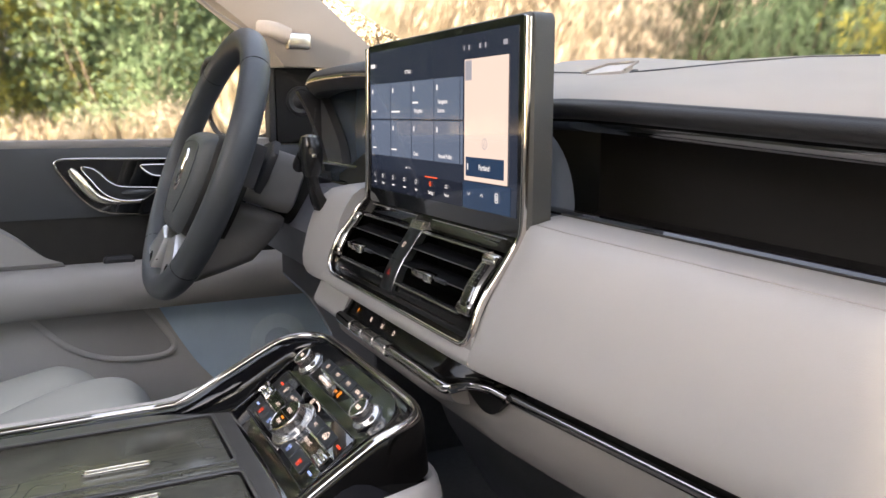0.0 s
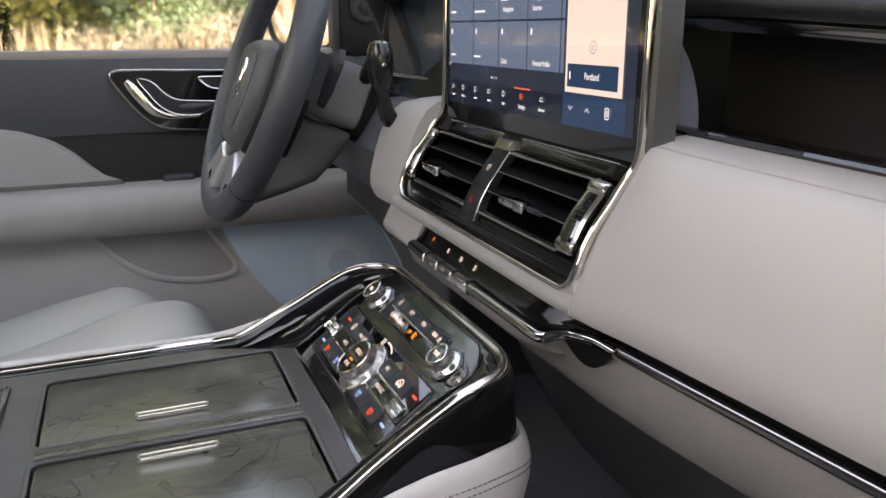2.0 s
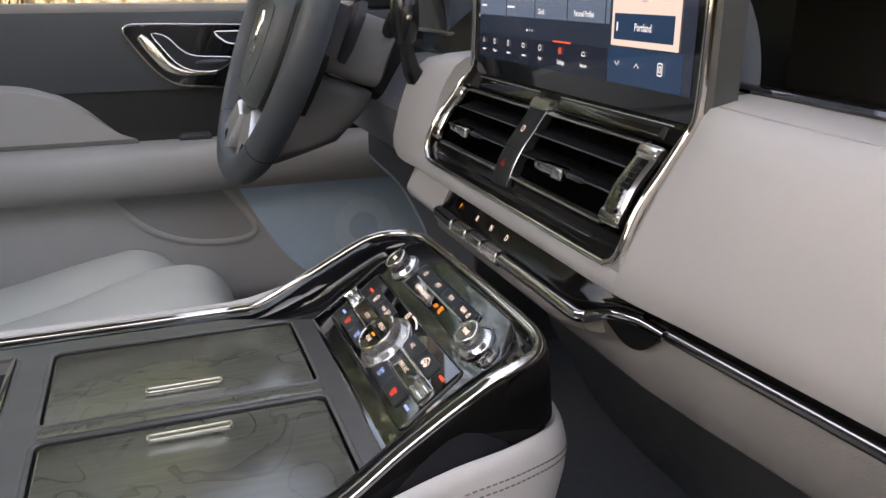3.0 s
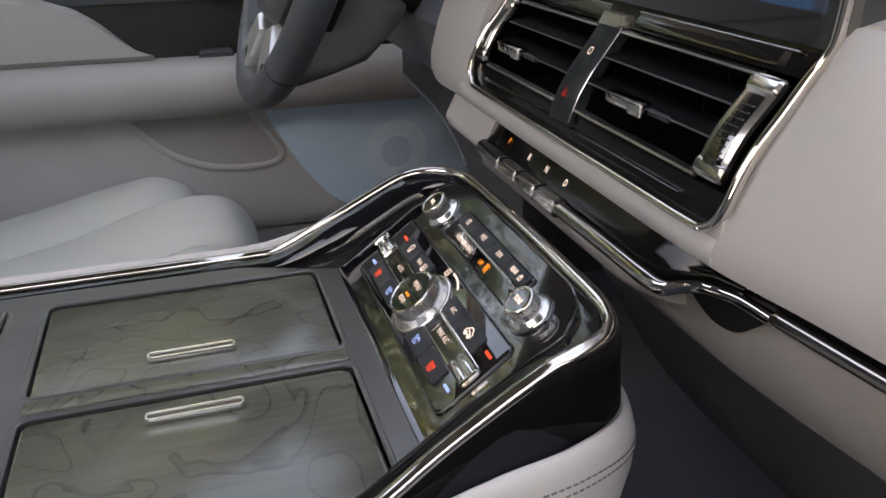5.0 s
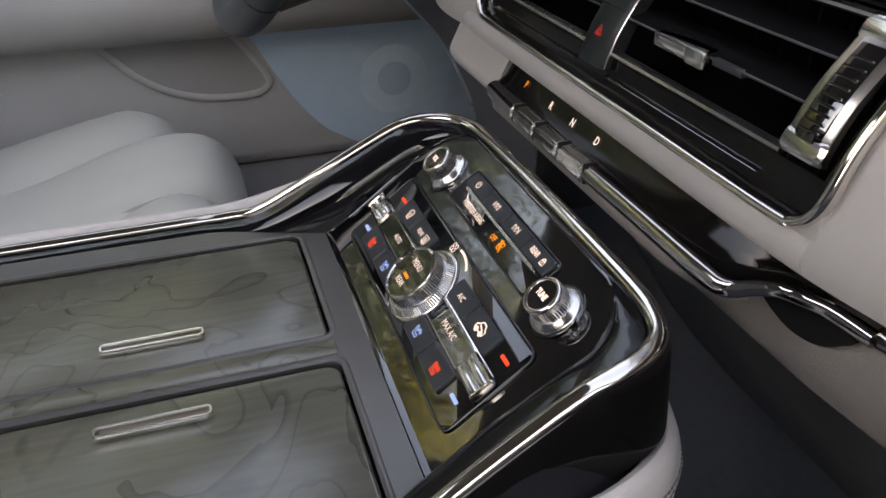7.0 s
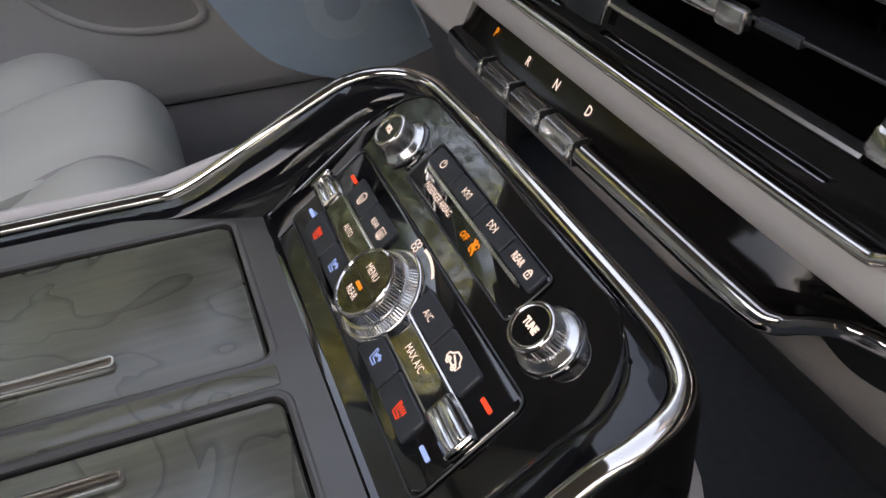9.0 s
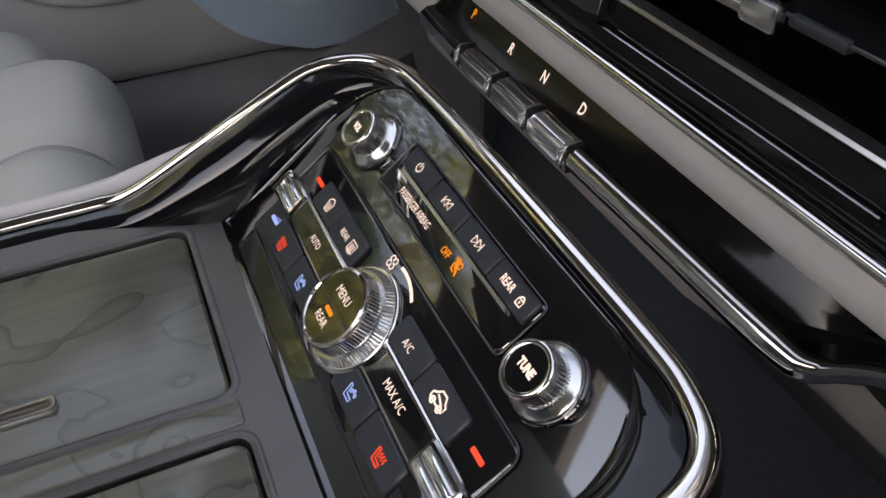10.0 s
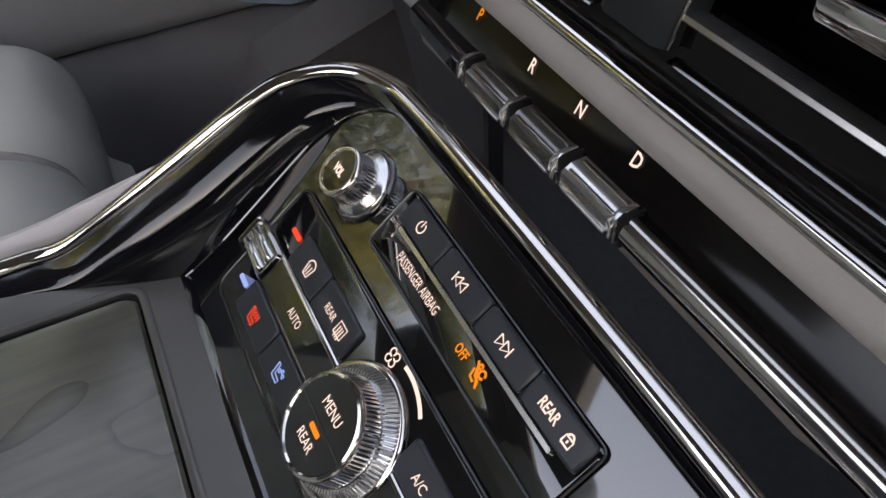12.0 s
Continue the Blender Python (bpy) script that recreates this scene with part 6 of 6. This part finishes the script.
# ---- driver's seat ----
seat = thing("driver_seat", "pale grey leather driver seat with stitched bolsters", "car seat")
part("base", box(-0.66, -0.24, -0.35, 0.15, 0.74, 0.92, 0.02), DARK, seat, "dark seat base")
part("side_valance", box(-0.235, -0.21, -0.40, 0.17, 0.80, 0.98, 0.01), DARK, seat)
cen = []
for x in np.linspace(-0.545, -0.374, 13):
    k = (x + 0.4595) / 0.0855
    e = 0.020 * abs(k) ** 5
    cen.append([(x, p.y - 0.02 * k ** 6, p.z - e) for p in spline([(0, -0.42, 0.985), (0, -0.2, 1.005), (0, 0.02, 1.043), (0, 0.12, 1.074), (0, 0.175, 1.085), (0, 0.215, 1.080), (0, 0.240, 1.055), (0, 0.247, 1.02), (0, 0.240, 0.97), (0, 0.205, 0.92), (0, -0.40, 0.90)], 4)])
part("cushion", loft(cen), SEAT_LEATHER, seat, "stitched leather cushion")
for x0, x1, yf, zt, fall in ((-0.705, -0.535, 0.192, 1.072, 0.0), (-0.392, -0.205, 0.240, 1.102, 0.028)):
    bol = []
    xm, hw = (x0 + x1) / 2, (x1 - x0) / 2
    for x in np.linspace(x0, x1, 13):
        k = (x - xm) / hw
        s = math.sqrt(max(0.02, 1 - k * k * 0.98))
        bol.append([(x, p.y - 0.03 * (1 - s), 0.96 + (p.z - 0.96) * (0.5 + 0.5 * s)) for p in spline([(0, -0.42, zt - 0.075 - fall * 2), (0, -0.1, zt - 0.050 - fall * 1.6), (0, yf - 0.15, zt - 0.018 - fall), (0, yf - 0.095, zt - 0.006 - fall * 0.3), (0, yf - 0.055, zt - 0.001), (0, yf - 0.016, zt - 0.022), (0, yf, zt - 0.06), (0, yf - 0.012, zt - 0.11), (0, yf - 0.05, 0.90), (0, -0.40, 0.88)], 4)])
    part("bolster", loft(bol), SEAT_LEATHER, seat, "padded side bolster")
for x in (-0.540, -0.382):
    part("piping", sweep(spline([(x, 0.0, 1.012), (x, 0.09, 1.045), (x, 0.15, 1.064), (x, 0.19, 1.066), (x, 0.219, 1.042), (x, 0.227, 1.0)], 5), oval(0.014, 0.013, 8)), SEAM, seat, "grey piped seam")

# backrest and headrest, leaning back behind the cushion
back = []
for z, y, w, t in ((0.98, -0.330, 0.235, 0.055), (1.06, -0.345, 0.262, 0.070), (1.20, -0.375, 0.268, 0.070), (1.35, -0.410, 0.258, 0.062), (1.50, -0.445, 0.225, 0.054), (1.57, -0.462, 0.18, 0.045), (1.60, -0.470, 0.12, 0.025)):
    back.append([(-0.43 + x, y + d, z) for x, d in oval(2 * w, 2 * t, 20, 3.0)])
part("backrest", loft(back), SEAT_LEATHER, seat, "pale leather backrest")
head = [[(-0.43 + x, y + d, z) for x, d in oval(2 * w, 2 * t, 16, 3.0)] for z, y, w, t in ((1.615, -0.470, 0.10, 0.03), (1.635, -0.472, 0.13, 0.05), (1.72, -0.480, 0.135, 0.055), (1.80, -0.486, 0.115, 0.045), (1.82, -0.488, 0.08, 0.02))]
part("headrest", loft(head), SEAT_LEATHER, seat, "pale leather headrest")
# ---- outside: trees, shrubs and tall grass ----
def leaf_material(name, a, b, through=0.35, centre=1.2):
    m = material(name, a, 0.6, second=b, scale=3.0, island=0.35)
    nt = m.node_tree
    p = nt.nodes["Principled BSDF"]
    tr = nt.nodes.new("ShaderNodeBsdfTranslucent")
    # leaves shade with the roundness of their crown: their normals lean towards the crown's outline
    tc = nt.nodes.new("ShaderNodeTexCoord")
    off = nt.nodes.new("ShaderNodeVectorMath")
    off.operation, off.inputs[1].default_value = "SUBTRACT", (0, 0, centre)
    unit = nt.nodes.new("ShaderNodeVectorMath")
    unit.operation = "NORMALIZE"
    turn = nt.nodes.new("ShaderNodeVectorTransform")
    turn.vector_type, turn.convert_from, turn.convert_to = "NORMAL", "OBJECT", "WORLD"
    geo = nt.nodes.new("ShaderNodeNewGeometry")
    lerp = nt.nodes.new("ShaderNodeMix")
    lerp.data_type = "VECTOR"
    lerp.inputs["Factor"].default_value = 0.6
    end = nt.nodes.new("ShaderNodeVectorMath")
    end.operation = "NORMALIZE"
    nt.links.new(tc.outputs["Object"], off.inputs[0])
    nt.links.new(off.outputs[0], unit.inputs[0])
    nt.links.new(unit.outputs[0], turn.inputs["Vector"])
    nt.links.new(geo.outputs["Normal"], lerp.inputs["A"])
    nt.links.new(turn.outputs["Vector"], lerp.inputs["B"])
    nt.links.new(lerp.outputs["Result"], end.inputs[0])
    nt.links.new(end.outputs[0], p.inputs["Normal"])
    nt.links.new(end.outputs[0], tr.inputs["Normal"])
    nt.links.new(p.inputs["Base Color"].links[0].from_socket, tr.inputs["Color"])
    mix = nt.nodes.new("ShaderNodeMixShader")
    mix.inputs["Fac"].default_value = through
    nt.links.new(p.outputs["BSDF"], mix.inputs[1])
    nt.links.new(tr.outputs["BSDF"], mix.inputs[2])
    nt.links.new(mix.outputs["Shader"], nt.nodes["Material Output"].inputs["Surface"])
    return m


GREEN = leaf_material("green_leaves", (0.125, 0.20, 0.095), (0.055, 0.095, 0.042), 0.4)
YELLOWGREEN = leaf_material("yellow_green_leaves", (0.44, 0.42, 0.09), (0.26, 0.27, 0.06), 0.6)
# darker copy of the green leaves: shade of the left rear trees, in colour
SHADED_GREEN = leaf_material("shaded_green_leaves", (0.060, 0.100, 0.052), (0.028, 0.048, 0.026), 0.3)
GOLD = leaf_material("golden_leaves", (0.54, 0.47, 0.36), (0.46, 0.40, 0.29), 0.45)
STRAW = leaf_material("straw_blades", (0.68, 0.56, 0.40), (0.50, 0.42, 0.26), 0.45, -1.0)
BARK = material("bark", (0.16, 0.12, 0.09), 0.9, second=(0.07, 0.055, 0.045), scale=14, stretch=(1, 1, 0.2), bump=1.0, bump_scale=40)
rng = np.random.default_rng(7)


def leaf_cloud(centres, spread, leaves, size):
    """Many small leaves scattered round clump centres, as plain vertex arrays."""
    n = len(centres) * leaves
    c = np.repeat(np.array(centres), leaves, axis=0)
    p = c + rng.normal(size=(n, 3)) * spread
    u = rng.normal(size=(n, 3))
    u /= np.linalg.norm(u, axis=1)[:, None]
    v = np.cross(u, rng.normal(size=(n, 3)))
    v /= np.linalg.norm(v, axis=1)[:, None]
    s = size * rng.uniform(0.6, 1.4, (n, 1))
    quad = np.stack([p - u * s, p + v * s * 0.45, p + u * s, p - v * s * 0.45], 1).reshape(-1, 3)
    return quad, np.arange(4 * n).reshape(-1, 4)


def leaf_part(name, quad, faces, mat, parent, label=""):
    me = bpy.data.meshes.new(name)
    me.from_pydata(quad.tolist(), [], faces.tolist())
    me.materials.append(mat)
    ob = new(name, me)
    ob.parent = parent
    if label:
        ob["label"] = label
    return ob


def tree(height, spread, mat, label, clumps=110, leaves=330, size=0.036, low=0.2):
    t = thing("tree", label, "tree", "trees round the meadow")
    limbs = bmesh.new()
    lean = rng.normal(size=2) * 0.25
    trunk = [Vector((lean[0] * k ** 2, lean[1] * k ** 2, height * 0.85 * k)) for k in np.linspace(0, 1, 8)]
    rings = [[p + Vector((math.cos(a), math.sin(a), 0)) * 0.16 * (1.15 - k / 7) for a in np.linspace(0, 2 * math.pi, 8, endpoint=False)] for k, p in enumerate(trunk)]
    loft(rings, bm=limbs)
    centres = []
    for k in range(clumps):
        a, h = rng.uniform(0, 2 * math.pi), rng.uniform(low, 1.0)
        r = spread * math.sqrt(rng.uniform(0.1, 1)) * (1.05 - 0.75 * abs(h - 0.5) ** 1.4)
        q = Vector((r * math.cos(a), r * math.sin(a), height * h)) + Vector((*lean, 0))
        centres.append(q)
        if k % 4 == 0:
            s = trunk[min(7, max(1, int(7 * (h - 0.12))))]
            loft([[c + Vector((math.cos(b), math.sin(b), 0)) * w for b in (0, 2.1, 4.2)] for c, w in ((s, 0.05), (s.lerp(q, 0.6) + Vector((0, 0, 0.1)), 0.03), (q, 0.008))], bm=limbs)
    part("trunk", limbs, BARK, t)
    leaf_part("crown", *leaf_cloud(centres, 0.30, leaves, size), mat, t)
    return t


def shrub(height, spread, mat, label, clumps=70, leaves=300, size=0.026):
    t = thing("shrub", label, "shrub", "shrubs round the meadow")
    stems = bmesh.new()
    centres = []
    for k in range(clumps):
        a, h = rng.uniform(0, 2 * math.pi), rng.uniform(0.15, 1.0)
        r = spread * rng.uniform(0.1, 1) * (1.1 - 0.5 * h)
        q = Vector((r * math.cos(a), r * math.sin(a), height * h))
        centres.append(q)
        loft([[c + Vector((math.cos(b), math.sin(b), 0)) * w for b in (0, 2.1, 4.2)] for c, w in ((Vector((0, 0, 0)), 0.02), (q * 0.5 + Vector((0, 0, 0.1)), 0.012), (q, 0.004))], bm=stems)
    part("branchwork", stems, BARK, t)
    leaf_part("foliage", *leaf_cloud(centres, 0.15, leaves, size), mat, t)
    return t


kinds = [tree(7.5, 2.2, GREEN, "tall leafy green tree at the edge of the meadow"), tree(6.0, 1.9, YELLOWGREEN, "yellow-green sunlit tree at the edge of the meadow"), tree(8.5, 2.3, GREEN, "tall dark green tree with gaps in its crown", 95, 300, 0.036, 0.15), tree(6.2, 2.1, SHADED_GREEN, "green tree at the edge of the meadow, shade put into its leaf colour", 100, 260, 0.04, 0.1)]
bushes = [shrub(2.6, 1.5, GREEN, "dense green shrub behind the grass"), shrub(2.4, 1.6, GOLD, "pale golden shrub in full sun"), shrub(2.8, 1.5, YELLOWGREEN, "yellow-green shrub in the sun")]
kinds[0].matrix_basis = pose(-8.6, 1.2, 0)
kinds[1].matrix_basis = pose(-7.2, -5.0, 0) @ Matrix.Diagonal((0.85, 0.85, 1.25, 1))
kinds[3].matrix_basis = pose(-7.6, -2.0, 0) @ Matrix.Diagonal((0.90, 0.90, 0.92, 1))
kinds[2].matrix_basis = pose(-9.5, -0.6, 0)
# unseen trees at (6.2, -7.4), (5.0, -8.8), (3.6, -9.8) are added as sun blockers
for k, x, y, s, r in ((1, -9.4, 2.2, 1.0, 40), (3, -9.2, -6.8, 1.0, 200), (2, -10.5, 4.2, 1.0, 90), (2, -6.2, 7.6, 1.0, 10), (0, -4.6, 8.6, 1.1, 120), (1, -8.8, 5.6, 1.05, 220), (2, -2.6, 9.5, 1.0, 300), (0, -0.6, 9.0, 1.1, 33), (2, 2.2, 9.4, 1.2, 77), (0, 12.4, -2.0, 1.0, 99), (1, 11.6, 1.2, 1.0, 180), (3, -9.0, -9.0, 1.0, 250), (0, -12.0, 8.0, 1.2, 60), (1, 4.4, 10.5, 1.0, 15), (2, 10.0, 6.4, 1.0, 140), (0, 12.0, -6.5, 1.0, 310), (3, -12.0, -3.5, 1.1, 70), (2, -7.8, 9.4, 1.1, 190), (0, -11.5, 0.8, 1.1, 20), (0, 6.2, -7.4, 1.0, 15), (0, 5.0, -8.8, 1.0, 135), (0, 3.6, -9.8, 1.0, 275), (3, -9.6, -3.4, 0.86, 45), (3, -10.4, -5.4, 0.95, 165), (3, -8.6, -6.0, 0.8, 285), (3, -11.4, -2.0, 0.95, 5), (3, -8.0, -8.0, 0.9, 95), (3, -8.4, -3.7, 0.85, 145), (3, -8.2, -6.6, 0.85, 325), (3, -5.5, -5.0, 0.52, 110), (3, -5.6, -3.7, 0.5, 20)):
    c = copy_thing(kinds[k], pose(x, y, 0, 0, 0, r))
    c.scale = (s, s, s)
bushes[0].matrix_basis = pose(-7.0, 0.9, 0)
bushes[1].matrix_basis = pose(-6.9, 2.9, 0)
bushes[2].matrix_basis = pose(-7.2, -0.5, 0)
for k, x, y, s, r in ((0, -7.6, 1.7, 1.0, 80), (2, -7.8, 0.3, 1.1, 140), (0, -6.8, -1.8, 1.0, 200), (1, -6.4, 3.7, 1.25, 20), (1, -7.6, 3.9, 1.25, 60), (1, -6.0, 4.5, 1.3, 170), (1, -6.9, 5.2, 1.3, 210), (1, -5.3, 5.0, 1.2, 290), (0, -4.5, 5.9, 1.1, 40), (1, -5.5, 4.3, 0.8, 260), (0, -3.7, 6.3, 1.2, 100), (0, -6.6, -3.4, 1.0, 10), (1, -8.2, 4.9, 1.3, 130), (2, -2.6, 6.8, 1.2, 330), (0, -1.2, 7.2, 1.1, 45), (1, 4.2, -0.6, 1.0, 145), (1, 4.4, 2.6, 1.1, 245), (2, -7.3, -5.0, 1.1, 280), (0, -5.6, 6.4, 1.2, 5), (1, -5.4, 0.15, 0.55, 30), (1, -5.6, 0.9, 0.6, 90), (1, -5.3, -0.5, 0.5, 150), (1, -5.4, 1.6, 0.55, 210), (2, -5.0, 2.3, 0.5, 270), (1, -5.8, -1.3, 0.6, 300)):
    c = copy_thing(bushes[k], pose(x, y, 0, 0, 0, r))
    c.scale = (s, s, s)

# tall dry grass between the car and the trees
n = 40000
gx = np.where(rng.uniform(size=n) < 0.55, rng.uniform(-6.6, -2.6, n), rng.uniform(-6.6, 7.5, n))
gy = np.where(gx < -2.2, rng.uniform(-5, 9.5, n), rng.uniform(4.2, 9.5, n))
h = rng.uniform(0.35, 1.0, n) * np.where(gx < -4.2, 1.5, np.where(gy > 5.5, 1.2, 0.7))
lean = rng.normal(size=(n, 2)) * 0.16 * h[:, None]
a = rng.uniform(0, 2 * np.pi, n)
w = np.stack([np.cos(a), np.sin(a), 0 * a], 1) * 0.006
foot = np.stack([gx, gy, 0 * gx], 1)
mid_p = foot + np.stack([lean[:, 0] * 0.3, lean[:, 1] * 0.3, h * 0.6], 1)
tip = foot + np.stack([lean[:, 0], lean[:, 1], h], 1)
plume = w * 2.6
verts = np.stack([foot - w * 0.5, foot + w * 0.5, mid_p + w * 0.6, mid_p - w * 0.6, mid_p * 0.35 + tip * 0.65 + plume, tip, mid_p * 0.35 + tip * 0.65 - plume], 1).reshape(-1, 3)
base_i = (np.arange(n) * 7)[:, None]
faces = [list(f) for f in np.concatenate([base_i + [0, 1, 2, 3]], 0)] + [list(f) for f in base_i + [3, 2, 4, 6]] + [list(f) for f in base_i + [6, 4, 5]]
me = bpy.data.meshes.new("grass")
me.from_pydata(verts.tolist(), [], [[int(q) for q in f] for f in faces])
me.materials.append(STRAW)
tagged(new("grass", me), "tall dry golden grass with pale plumes", "grass", kind="stuff")
